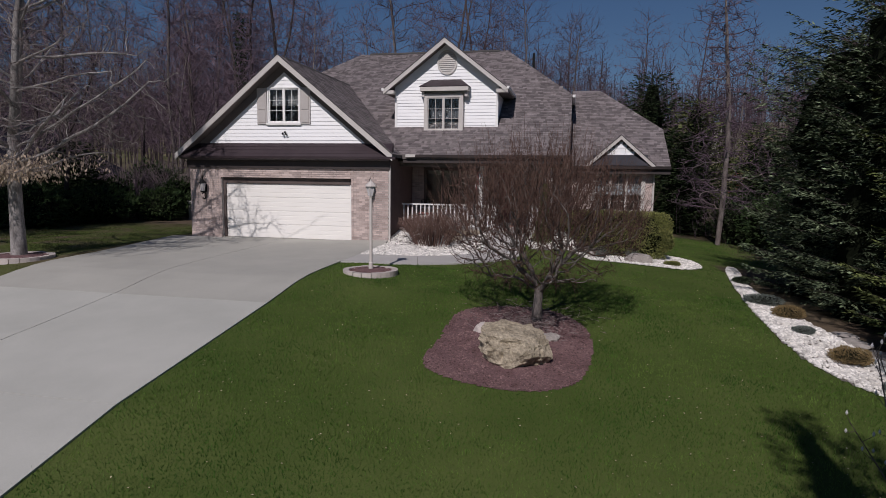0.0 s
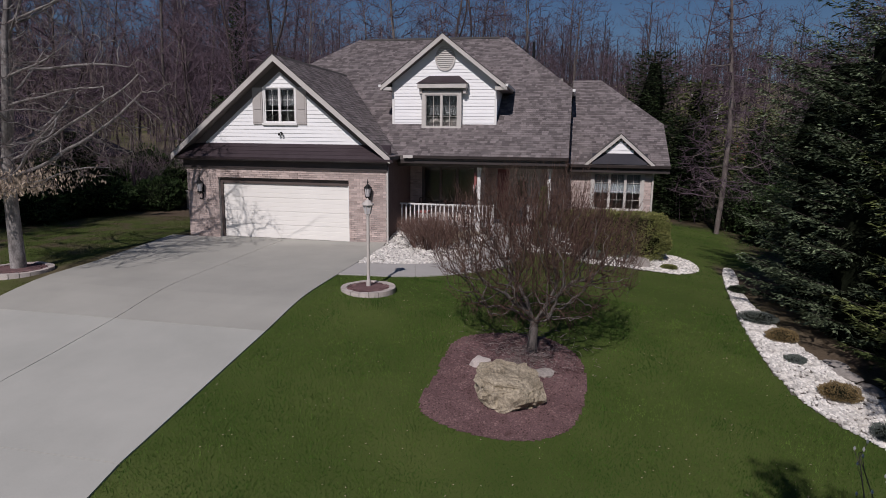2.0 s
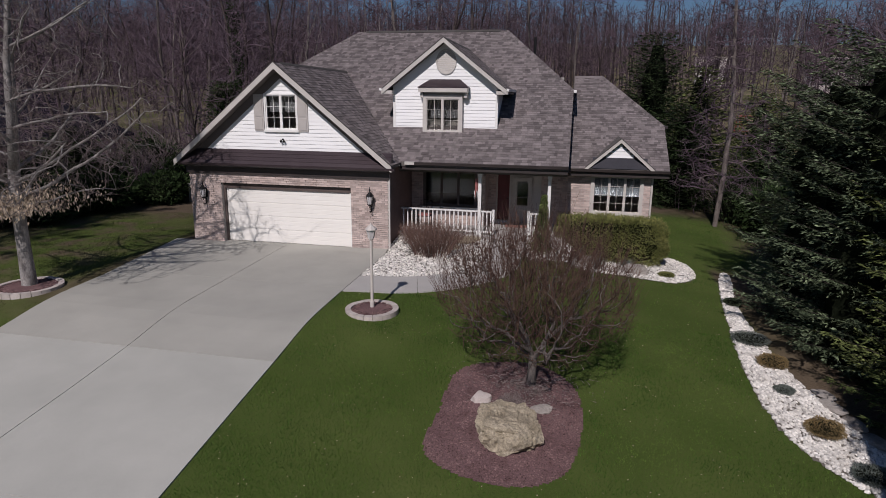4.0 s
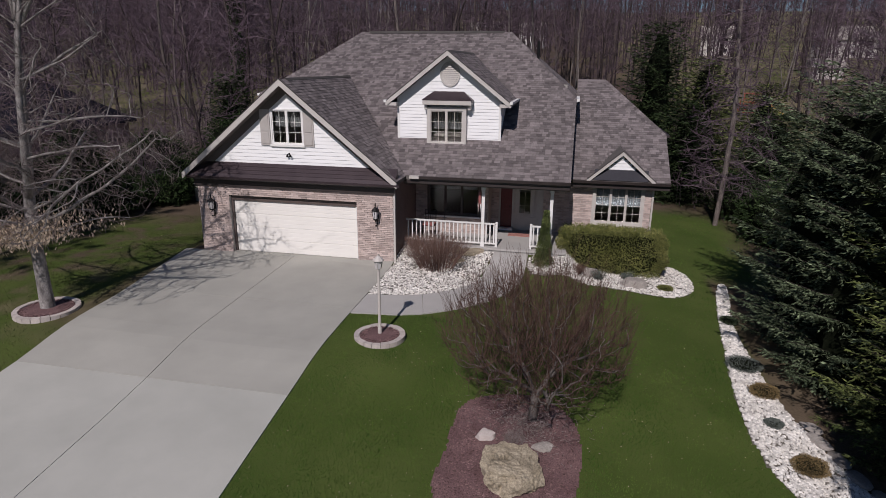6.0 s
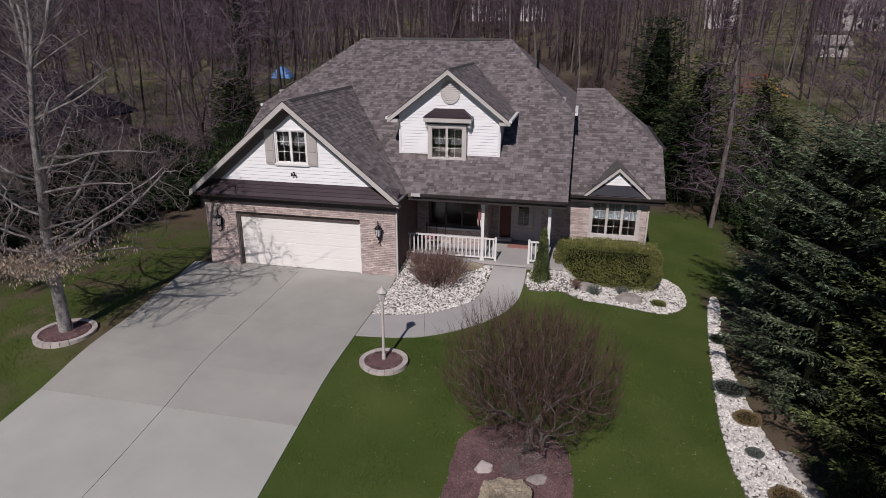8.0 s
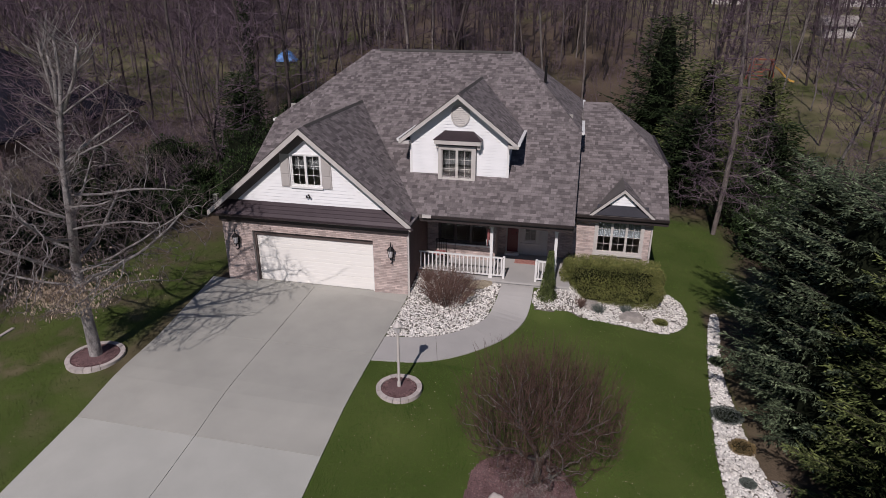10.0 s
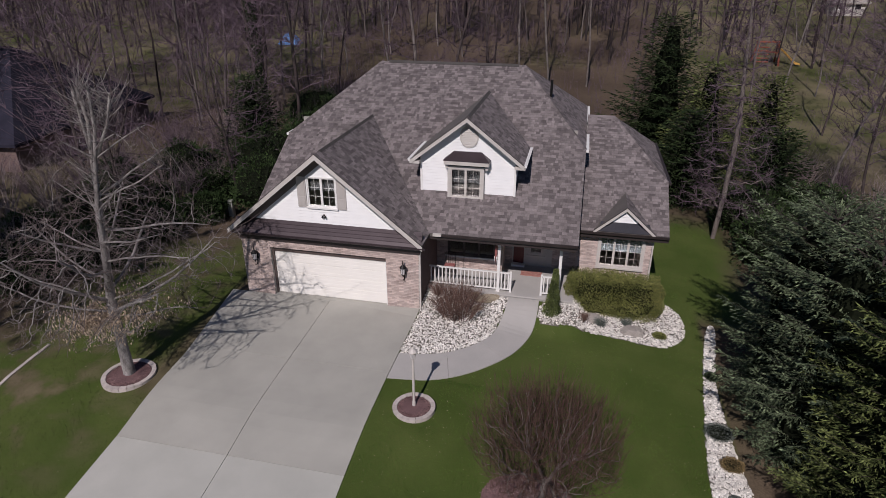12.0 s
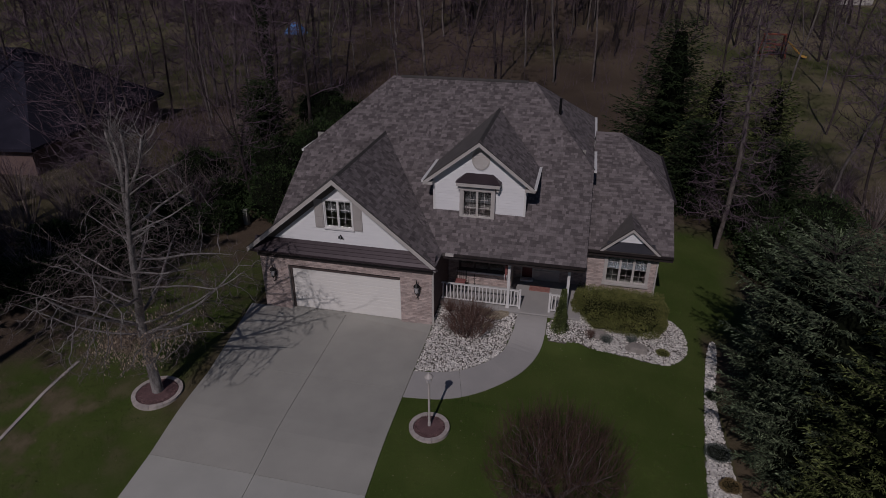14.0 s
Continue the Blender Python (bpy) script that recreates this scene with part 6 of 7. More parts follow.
for _ in range(3300):
    q = low[rnd.randrange(len(low))]
    p = q.lerp(Vector((-0.9, -0.2, 2.2)), rnd.random() * 0.85) + unit(rnd) * 0.16
    leaf_quad(lg, p, Vector((rnd.uniform(-.6, .6), rnd.uniform(-.6, .6), -1)).normalized(), unit(rnd), rnd.uniform(0.08, 0.14), rnd.uniform(0.035, 0.06))
part("trunk", tg, M_BARK, st, "pale grey bark", smooth=True)
part("crown", cg, M_PALETWIG, st, "tangled bare twigs", smooth=True)
part("dead_foliage", lg, M_DRYLEAF, st, "curled tan dead leaves on the lower branches")

# Crabapple in the lawn bed: short trunk, spreading crooked limbs, a wide flattened head of fine upright shoots.
rnd = random.Random(9)
crab = thing("crabapple_tree", "small bare wide-headed crabapple with dense purple-brown twigs", "tree", at=on_ground(11.64, -7.98))
tg, cg = Geo(), Geo()
tg.tube([(0, 0, -0.1), (0, 0, 0.05), (0.01, 0.02, 0.35), (0.03, 0.0, 0.72)], [0.15, 0.105, 0.09, 0.085], 10, cap=False)
nodes, parents = [(0.03, 0, 0.5), (0.03, 0, 0.62)], [-1, 0]
for k in range(7):
    w = 2 * math.pi * k / 7 + rnd.uniform(-0.25, 0.25)
    p, d, prev = Vector((0.03, 0, 0.6)), Vector((math.cos(w) * 0.75, math.sin(w) * 0.75, 1.0)).normalized(), 1
    for _ in range(8):
        d = (d + unit(rnd) * 0.28 + Vector((math.cos(w), math.sin(w), 0)) * 0.05).normalized()
        p = p + d * 0.13
        nodes.append(tuple(p))
        parents.append(prev)
        prev = len(nodes) - 1
targets = []
while len(targets) < 3500:
    v = unit(rnd) * rnd.random() ** 0.40
    q = Vector((v.x * 2.0, v.y * 2.0, 2.02 + v.z * (1.25 if v.z > 0 else 1.42)))
    if q.z > 0.62 and (math.hypot(q.x, q.y) > 0.5 or q.z > 1.4):
        targets.append(tuple(q))
pos, par = colonise(nodes, parents, targets, 0.085, 0.9, 0.12, 70, (0, 0, 0.02), 3)
wood, fine, load = limbs(pos, par, 0.0056, 0.40, 0.012, 0.070)
tg.add(wood.v, wood.f)
cg.add(fine.v, fine.f)
for i, p in enumerate(pos):
    if load[i] > 18 or i < 12:
        continue
    r = math.hypot(p.x, p.y)
    d = (p - pos[par[i]]).normalized()
    rim = 4.25 - 0.32 * r * r
    if p.z > 1.5 and rnd.random() < 0.55:
        up = (Vector((p.x * 0.16, p.y * 0.16, 1)) + unit(rnd) * 0.32).normalized()
        e = p + up * min(0.95, max(0.15, rim - p.z)) * rnd.uniform(0.35, 1.0)
        m = p.lerp(e, 0.5) + unit(rnd) * 0.04
        cg.tube([p, m, e], [0.0042, 0.0034, 0.0015], 3, cap=False)
        for _ in range(2):
            b = p.lerp(e, rnd.uniform(0.15, 0.9))
            shoot(cg, b, b + (up * 0.8 + unit(rnd) * 0.7) * rnd.uniform(0.10, 0.26), 0.0030, rnd)
    for _ in range(2):
        shoot(cg, p, p + (d * 0.5 + unit(rnd) * 0.9 + Vector((0, 0, 0.1 if p.z > 1.4 else -0.25))) * rnd.uniform(0.10, 0.30), 0.0034, rnd)
part("trunk", tg, M_BARKPALE, crab, "dark grey-brown trunk and crooked limbs", smooth=True)
part("crown", cg, M_CRAB, crab, "dense purple-brown shoots", smooth=True)


# Fallen twigs and leaf scraps round the crabapple's foot.
g = Geo()
for _ in range(900):
    w, r = rnd.uniform(0, 6.28), abs(rnd.gauss(0, 0.55)) + 0.1
    x, y = math.cos(w) * r + 11.6, math.sin(w) * r - 8.15
    p = Vector((x, y, ground_z(x, y) + 0.10 + rnd.uniform(0, 0.03)))
    d = Vector((rnd.uniform(-1, 1), rnd.uniform(-1, 1), rnd.uniform(-0.05, 0.25))).normalized()
    if rnd.random() < 0.45:
        leaf_quad(g, p, d, Vector((0, 0, 1)), rnd.uniform(0.03, 0.07), rnd.uniform(0.02, 0.04))
    else:
        shoot(g, p, p + d * rnd.uniform(0.08, 0.3), 0.006, rnd)
tagged(part("fallen_twigs", g, M_LITTERTWIG), "greyish fallen twigs and leaf scraps under the crabapple", "litter", kind="stuff")


def brush(g, p, d, length, width):
    """A needled twig as two crossed slim blades."""
    d = d.normalized()
    a = d.cross(Vector((0, 0, 1)))
    a = a.normalized() if a.length > 1e-6 else Vector((1, 0, 0))
    b = d.cross(a)
    e, m = p + d * length, p + d * (length * 0.45)
    for s in ((a + b * 0.5).normalized(), (b - a * 0.6).normalized()):
        g.add([tuple(p), tuple(m + s * width), tuple(e), tuple(m - s * width)], [(0, 1, 2, 3)])


def conifer(name, seed, height, spread, label, needle, whorls=26, arms=8, gap=0.17, droop=0.35, twig=0.17, group="", low=0.02, taper=0.72, ragged=0.16, width=0.021, core_r=0.5, spray=0.75):
    """Drooping boughs in whorls, each a feathered spray of needled twigs, round a near-black core that stands for inner
    shade.
    """
    rnd = random.Random(seed)
    ob = thing(name, label, "tree", group)
    part("trunk", Geo().tube([(0, 0, -0.3), (0, 0, height * 0.97)], [height * 0.02, 0.02], 8), M_BARKDARK, ob)
    g, wood, core = Geo(), Geo(), Geo()
    off = rnd.uniform(0, 90)

    def span(t, w):
        k = 1 + ragged * 2 * noise.noise((math.cos(w) * 1.3 + off, math.sin(w) * 1.3, t * height * 0.45))
        return (spread * (1 - t) ** taper * (0.90 + 0.10 * min(1.0, t * 6)) + 0.1) * k

    for i in range(whorls):
        t = (i + rnd.random() * 0.7) / whorls
        z = height * (low + (0.99 - low) * t)
        n_arms = max(5, int(arms * (1.15 - 0.4 * t)))
        for k in range(n_arms):
            w = 2 * math.pi * (k + 0.8 * rnd.random()) / n_arms + i * 0.7
            L = span(t, w) * rnd.uniform(0.74, 1.14)
            out, side = Vector((math.cos(w), math.sin(w), 0)), Vector((-math.sin(w), math.cos(w), 0))
            rise = (0.55 * t - droop * (1 - t) + rnd.uniform(-0.08, 0.08)) * L

            def arm(s):
                return out * (L * s) + Vector((0, 0, z + rise * s + 0.34 * L * s * s * (1 - t)))

            wood.tube([arm(0), arm(0.5), arm(0.95)], [0.02 * L / spread + 0.006, 0.008, 0.003], 3, cap=False)
            n = max(3, int(L * 0.75 / gap))
            for j in range(n):
                s = 0.25 + 0.75 * (j + rnd.random()) / n
                p = arm(min(s, 1.0))
                for sg in (-1, 1):
                    d = (out * rnd.uniform(0.6, 1.0) + side * (sg * rnd.uniform(0.5, 1.0)) + Vector((0, 0, rnd.uniform(-0.35, 0.3)))).normalized()
                    ln = (0.12 + 0.30 * L * (1.05 - s)) * rnd.uniform(0.7, 1.2)
                    ln = min(ln, 0.55 if twig < 0.2 else 3.4 * twig)
                    m = max(2, int(ln / (twig * (0.34 if twig < 0.13 else 0.42))))
                    for q in range(m):
                        f = q / m
                        b = p + d * (ln * f) + Vector((0, 0, -0.10 * ln * f * f))
                        turn = side * rnd.uniform(-0.8, 0.8) + out * rnd.uniform(-0.2, 0.5) + Vector((0, 0, rnd.uniform(-0.35, 0.45)))
                        e = b + (d + turn * (spray if q < m - 1 else 0.2)).normalized() * (twig * rnd.uniform(0.75, 1.25))
                        a = (e - b).cross(Vector((0, 0, 1)) + unit(rnd) * 0.85).normalized() * (width * rnd.uniform(0.8, 1.2))
                        c = b.lerp(e, 0.4)
                        g.add([tuple(b), tuple(c + a), tuple(e), tuple(c - a)], [(0, 1, 2, 3)])
            for _ in range(2):
                brush(g, arm(0.95), out + side * rnd.uniform(-.4, .4) + Vector((0, 0, 0.3)), twig * 1.1, width)
    for k in range(6):
        brush(g, Vector((0, 0, height * (0.93 + 0.01 * k))), Vector((rnd.uniform(-.3, .3), rnd.uniform(-.3, .3), 1)), 0.35, 0.03)
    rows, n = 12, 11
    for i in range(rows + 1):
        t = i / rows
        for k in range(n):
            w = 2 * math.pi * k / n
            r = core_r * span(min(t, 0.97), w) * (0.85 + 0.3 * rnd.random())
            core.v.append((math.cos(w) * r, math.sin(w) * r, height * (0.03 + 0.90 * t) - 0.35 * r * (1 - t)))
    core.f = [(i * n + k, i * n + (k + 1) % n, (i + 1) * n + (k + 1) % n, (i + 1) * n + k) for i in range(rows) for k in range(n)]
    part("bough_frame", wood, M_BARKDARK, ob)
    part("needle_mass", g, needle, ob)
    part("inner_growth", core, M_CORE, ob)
    return ob


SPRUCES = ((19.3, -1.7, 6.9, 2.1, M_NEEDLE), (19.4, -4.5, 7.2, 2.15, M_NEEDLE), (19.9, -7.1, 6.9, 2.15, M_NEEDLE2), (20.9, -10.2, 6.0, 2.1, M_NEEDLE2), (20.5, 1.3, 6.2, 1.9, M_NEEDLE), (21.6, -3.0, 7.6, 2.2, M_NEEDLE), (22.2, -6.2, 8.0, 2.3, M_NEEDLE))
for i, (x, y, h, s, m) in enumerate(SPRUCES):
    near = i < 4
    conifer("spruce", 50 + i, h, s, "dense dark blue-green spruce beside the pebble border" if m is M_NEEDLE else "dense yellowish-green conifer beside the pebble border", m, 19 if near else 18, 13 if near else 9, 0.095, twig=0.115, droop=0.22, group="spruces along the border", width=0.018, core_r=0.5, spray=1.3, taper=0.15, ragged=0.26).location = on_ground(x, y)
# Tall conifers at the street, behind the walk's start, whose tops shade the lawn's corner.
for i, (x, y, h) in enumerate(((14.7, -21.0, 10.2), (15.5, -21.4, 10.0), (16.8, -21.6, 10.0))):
    conifer("street_conifer", 70 + i, h, 1.9, "tall narrow dark conifer by the street, unseen, there for its shade", M_NEEDLE, 24, 8, 0.22, twig=0.2, group="street conifers", ragged=0.42).location = on_ground(x, y)
# Another unseen conifer, made up to shade the spruces' left flank.
conifer("street_conifer", 75, 8.8, 0.9, "tall narrow dark conifer by the street, unseen, there for its shade", M_NEEDLE, 30, 8, 0.22, twig=0.2, group="street conifers", taper=0.35, core_r=0.8).location = on_ground(17.75, -14.6)
# Invented tall pines at the street with high crowns, out of sight, added to shade the wood's edge.
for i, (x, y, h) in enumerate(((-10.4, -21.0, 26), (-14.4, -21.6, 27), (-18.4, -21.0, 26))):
    conifer("street_pine", 130 + i, h, 3.3, "unseen tall dark pine with a high crown, added for its shade", M_NEEDLE, 16, 9, 0.5, twig=0.5, width=0.09, group="street pines", low=0.72, taper=0.6, ragged=0.3, core_r=0.01).location = on_ground(x, y)
# Made-up conifers in the side yard next door, out of sight, added to shade the wood's edge.
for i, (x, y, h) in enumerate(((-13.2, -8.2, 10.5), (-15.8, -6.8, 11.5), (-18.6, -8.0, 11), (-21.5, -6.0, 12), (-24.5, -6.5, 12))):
    conifer("side_yard_conifer", 120 + i, h, 2.2, "unseen tall dark conifer added in the side yard for its shade", M_NEEDLE, 18, 7, 0.4, twig=0.4, width=0.06, group="side yard conifers").location = on_ground(x, y)
# Dark conifers at the wood's edge behind the house.
for i, (x, y, h, s, m) in enumerate(((17.4, 25.5, 10.2, 3.9, M_DEEP), (19.5, 20.4, 8.0, 3.0, M_NEEDLE2), (18.2, 17.2, 5.6, 2.3, M_DEEP), (22.6, 15.5, 5.5, 2.4, M_DEEP), (24.5, 26, 7, 2.4, M_NEEDLE2), (-9.5, 16.5, 6.0, 2.4, M_DEEP), (-11.0, 5.0, 3.6, 1.9, M_DEEP))):
    conifer("woodland_conifer", 80 + i, h, s, "dark evergreen conifer at the edge of the woods" if m is M_DEEP else "olive-green conifer at the edge of the woods", m, 28, 13, 0.20, twig=0.24, width=0.036, group="conifers at the woods", taper=0.5, ragged=0.28, core_r=0.36).location = on_ground(x, y)

# Evergreen shrubs left of the garage and along the wood's edge.
# Some at the left are added, dark stand-ins for the shade there.
for i, (x, y, r, h) in enumerate(((-4.7, 8.4, 1.7, 3.0), (-5.6, 10.8, 2.1, 4.0), (-3.9, 12.8, 2.0, 4.2), (-7.6, 13.0, 1.8, 2.6), (-9.3, 0.8, 1.5, 1.7), (-11.0, -1.6, 1.6, 1.9), (-8.7, 4.0, 1.4, 1.6), (-13.2, 1.6, 1.6, 1.9),
                                  (-12.4, 5.2, 1.9, 2.4), (-15.5, -2.2, 1.9, 2.4), (-9.6, 2.6, 1.3, 1.5), (-7.4, 6.6, 1.2, 1.5), (-8.4, 9.2, 1.4, 2.0), (-10.2, 6.2, 1.5, 1.9), (-12.6, -2.4, 1.6, 2.0), (-14.2, -4.4, 1.7, 2.2), (-18.5, -4.0, 2.0, 2.8), (-2.6, 16.0, 2.3, 4.6), (-1.2, 19.2, 2.4, 4.8), (0.8, 22.5, 2.5, 4.8), (-5.2, 15.4, 2.2, 3.8), (-6.5, 24.0, 2.4, 3.2), (21.4, 9.6, 1.7, 2.6), (22.8, 7.0, 1.8, 2.8), (23.4, 11.2, 2.0, 3.2), (21.3, 13.8, 1.8, 2.6), (24.8, 14.4, 2.1, 3.2), (-9.5, 26.5, 2.5, 3.4), (-3.0, 28.5, 2.5, 3.2), (-11.5, 11.5, 2.0, 2.8))):
    evergreen("evergreen_shrub", "large dark evergreen shrub at the edge of the woods", "shrub", on_ground(x, y), (r, r * 0.95, h * 0.52), 2600, 0.18, 0.06, M_RHODO, 200 + i, 1.0, 0.2, "evergreen shrubs")

# Leafless brush.
bp = [twiggy("woodland_brush", "tangled leafless brush at the edge of the woods", (0, 0, 0), 1.3, 2.4, 52, (M_TWIG, M_LITTERTWIG)[k % 2], 300 + k, group="leafless brush", thick=0.009, forks=4) for k in range(4)]
rnd = random.Random(31)
spots = [(rnd.uniform(-19, -7.5), rnd.uniform(-4, 16)) for _ in range(18)] + [(rnd.uniform(19.5, 36), rnd.uniform(6, 30)) for _ in range(26)] + [(rnd.uniform(-20, 16), rnd.uniform(18, 34)) for _ in range(14)]
spots = [(x, y) for x, y in spots if not (x > -8.2 and y < 6 and x < 0)]
spots += [(-14.5, 3.5), (-13.5, 9.0), (-16.5, 6.0), (-17.5, 2.5), (-15.0, 8.0), (-12.5, 7.0), (-18.5, 5.0), (-19.5, 1.0), (-16.0, 10.5), (-13.8, 5.4), (-11.8, 9.6), (-20.5, 4.0), (-8.6, 9.2), (-9.4, 7.4), (-23.5, 5.5), (-25.5, 5.0), (-27.5, 5.4), (-21.8, 7.6), (-22.6, 4.6), (-24.6, 6.0), (-26.6, 6.0), (-20.4, 8.2), (-19.4, 9.4)]
for i, (x, y) in enumerate(spots):
    m = Matrix.Translation(on_ground(x, y)) @ Matrix.Rotation(rnd.uniform(0, 6.28), 4, "Z") @ Matrix.Scale(1.75 if x < -19 else 1.0, 4)
    if i < 4:
        bp[i].matrix_basis = m
    else:
        copy_thing(bp[i % 4], m).scale = Vector((1, 1, 1)) * rnd.uniform(0.7, 1.5)

# Single trees that stand out.
def wood_tree(seed, height, radius, crown_r, low, fork, count, lean=(0, 0), short=False, bend=0.0):
    """A leafless forest tree: crooked trunk, forked leaders, a crown of limbs and slivers of twigs."""
    rnd = random.Random(seed)
    nodes, parents, p = [(0, 0, -0.3)], [-1], Vector((0, 0, -0.3))
    d = Vector((lean[0], lean[1], 1)).normalized()
    n = int(height / 0.7)
    for k in range(n):
        d = (d + unit(rnd) * 0.07 + Vector((lean[0] * 0.05 + bend * math.cos(2.6 * k / n), lean[1] * 0.05, 0.06))).normalized()
        p = p + d * 0.7
        nodes.append(tuple(p))
        parents.append(len(nodes) - 2)
    top = Vector(nodes[-1])
    for f in range(fork):
        prev = int(n * rnd.uniform(0.35, 0.6))
        w, q = rnd.uniform(0, 6.28), Vector(nodes[prev])
        e = Vector((math.cos(w) * 0.42, math.sin(w) * 0.42, 1)).normalized()
        for k in range(int((n - prev) * 0.8)):
            e = (e + unit(rnd) * 0.14 + Vector((0, 0, 0.04))).normalized()
            q = q + e * 0.7
            nodes.append(tuple(q))
            parents.append(prev)
            prev = len(nodes) - 1
    targets = []
    while len(targets) < count:
        t = rnd.random()
        z = height * (low + (1.04 - low) * t)
        r = crown_r * ((0.55 + 0.45 * math.sin(math.pi * min(1.0, t * 0.9 + 0.1))) if not short else (1.05 - 0.7 * t)) * math.sqrt(rnd.random())
        w = rnd.uniform(0, 6.28)
        axis = Vector(nodes[min(n, max(0, int(z / 0.7)))])
        targets.append((axis.x + math.cos(w) * r, axis.y + math.sin(w) * r, z))
    pos, par = colonise(nodes, parents, targets, 0.5 if not short else 0.3, 4.0, 0.75 if not short else 0.4, 26, (0, 0, 0.30 if not short else -0.04), seed)
    wood, fine, load = limbs(pos, par, 0.0145, 0.43, 0.034, radius)
    for i, q in enumerate(pos):
        if load[i] < 9 and i > len(nodes) * 0.2:
            d = (q - pos[par[i]]).normalized()
            for _ in range(4 if load[i] < 3 else 2):
                e = q + (d * 0.6 + unit(rnd) * 0.75 + Vector((0, 0, 0.4 if not short else 0.0))) * rnd.uniform(0.4, 1.2) * (0.55 if short else 1)
                shoot(fine, q, e, 0.014, rnd, 1)
                b = q.lerp(e, rnd.uniform(0.3, 0.7))
                shoot(fine, b, b + ((e - q) * 0.4 + unit(rnd) * 0.35), 0.011, rnd, 1)
    return wood, fine


for x, y, h, r, crown_r, low, fork, seed, lean, mat, lab in ((19.3, 12.2, 13.0, 0.125, 2.3, 0.14, 0, 401, (0.04, 0), M_BARKMID, "slender grey tree beside the side lawn"), (28.0, 22.1, 13, 0.21, 3.0, 0.35, 2, 402, (0.10, 0), M_BARKPALE, "tall crooked pale-barked tree in the rough ground"), (45.5, 63.3, 20, 0.42, 4.5, 0.3, 2, 410, (0.06, 0), M_BARKPALE, "thick pale tree in the rough ground"), (41.8, 88.3, 20, 0.36, 4.0, 0.35, 1, 411, (0.02, 0), M_BARKPALE, "pale double-stemmed tree far behind"),
                                               (-23.1, 32.2, 20, 0.42, 4.2, 0.4, 1, 412, (-0.05, 0), M_BARKPALE, "thick pale-grey trunk among the woods"), (-15.7, 28.2, 18, 0.24, 3.4, 0.4, 1, 413, (0.01, 0), M_BARKMID, "grey woodland tree behind the house"), (4.1, 55.7, 21, 0.34, 3.8, 0.4, 0, 414, (0, 0), M_BARKPALE, "tall pale woodland tree behind the roof"), (7.9, 49.8, 22, 0.36, 3.8, 0.4, 1, 415, (0.01, 0), M_BARKPALE, "tall pale woodland tree behind the roof"), (12.2, 51.6, 20, 0.30, 3.6, 0.4, 1, 416, (-0.01, 0), M_BARKMID, "tall grey woodland tree behind the roof"),
                                               (-33.5, 44.0, 19, 0.36, 4.0, 0.4, 1, 403, (-0.05, 0), M_BARKMID, "thick grey trunk among the woods"), (-19.9, 36.3, 19, 0.28, 3.6, 0.35, 1, 404, (0, 0), M_BARKDARK, "tall dark woodland tree"),
                                               (-11.0, 20.5, 18, 0.30, 3.2, 0.4, 0, 405, (0, 0), M_BARKDARK, "dark tree with an ivy-clad trunk"), (-10.0, 3.4, 10, 0.14, 3.0, 0.25, 2, 406, (0.1, 0.05), M_BARKDARK, "leafless tree behind the shade tree"),
                                               (-14.5, 6.5, 12, 0.17, 3.2, 0.25, 2, 407, (0.02, 0.05), M_BARKDARK, "leafless tree at the edge of the woods"), (-7.0, 9.5, 9, 0.12, 2.6, 0.2, 2, 408, (-0.05, 0), M_BARKDARK, "leafless tree beside the garage"),
                                               (-18.0, -0.5, 12, 0.18, 3.4, 0.2, 2, 409, (0.03, 0.05), M_BARKDARK, "leafless tree at the edge of the woods")):
    short = seed == 401
    tg, cg = wood_tree(seed, h, r, crown_r, low, fork, 760 if short else 480, lean, short, 0.05 if seed == 402 else 0.0)
    ob = thing("lone_tree", lab, "tree", at=on_ground(x, y))
    part("trunk", tg, mat, ob, smooth=True)
    part("crown", cg, M_TWIG, ob, "bare leafless branches", smooth=True)
ivy = Geo()
rnd = random.Random(12)
for _ in range(2600):
    z, w = rnd.uniform(0.2, 13.5), rnd.uniform(0, 6.28)
    r = (0.34 + 0.35 * rnd.random()) * (1.15 - 0.4 * z / 13) * (0.8 + 0.5 * noise.noise((w, z * 0.6, 3)))
    leaf_quad(ivy, Vector((math.cos(w) * r, math.sin(w) * r, z)), unit(rnd), unit(rnd), 0.16, 0.13)
clad = thing("ivy", "dark ivy climbing a woodland trunk", "ivy", at=on_ground(-11.0, 20.5))
part("foliage", ivy, M_DEEP, clad)

# The woods.
protos = []
for s in range(8):
    tg, cg = wood_tree(20 + s, 15.5 + 0.9 * s, 0.15 + 0.020 * s, 3.0 + 0.12 * s, 0.24, s % 3, 300, (0.05 * math.cos(s * 2.1), 0.05 * math.sin(s * 2.1)))
    ob = thing("bare_tree", "tall leafless woodland tree behind the house", "tree", "woodland trees")
    part("trunk", tg, (M_BARKDARK, M_BARKPALE, M_BARKMID, M_BARKDARK)[s % 4], ob, smooth=True)
    part("crown", cg, M_TWIG, ob, "bare leafless branches", smooth=True)
    protos.append(ob)
spots, rr = [], random.Random(4)
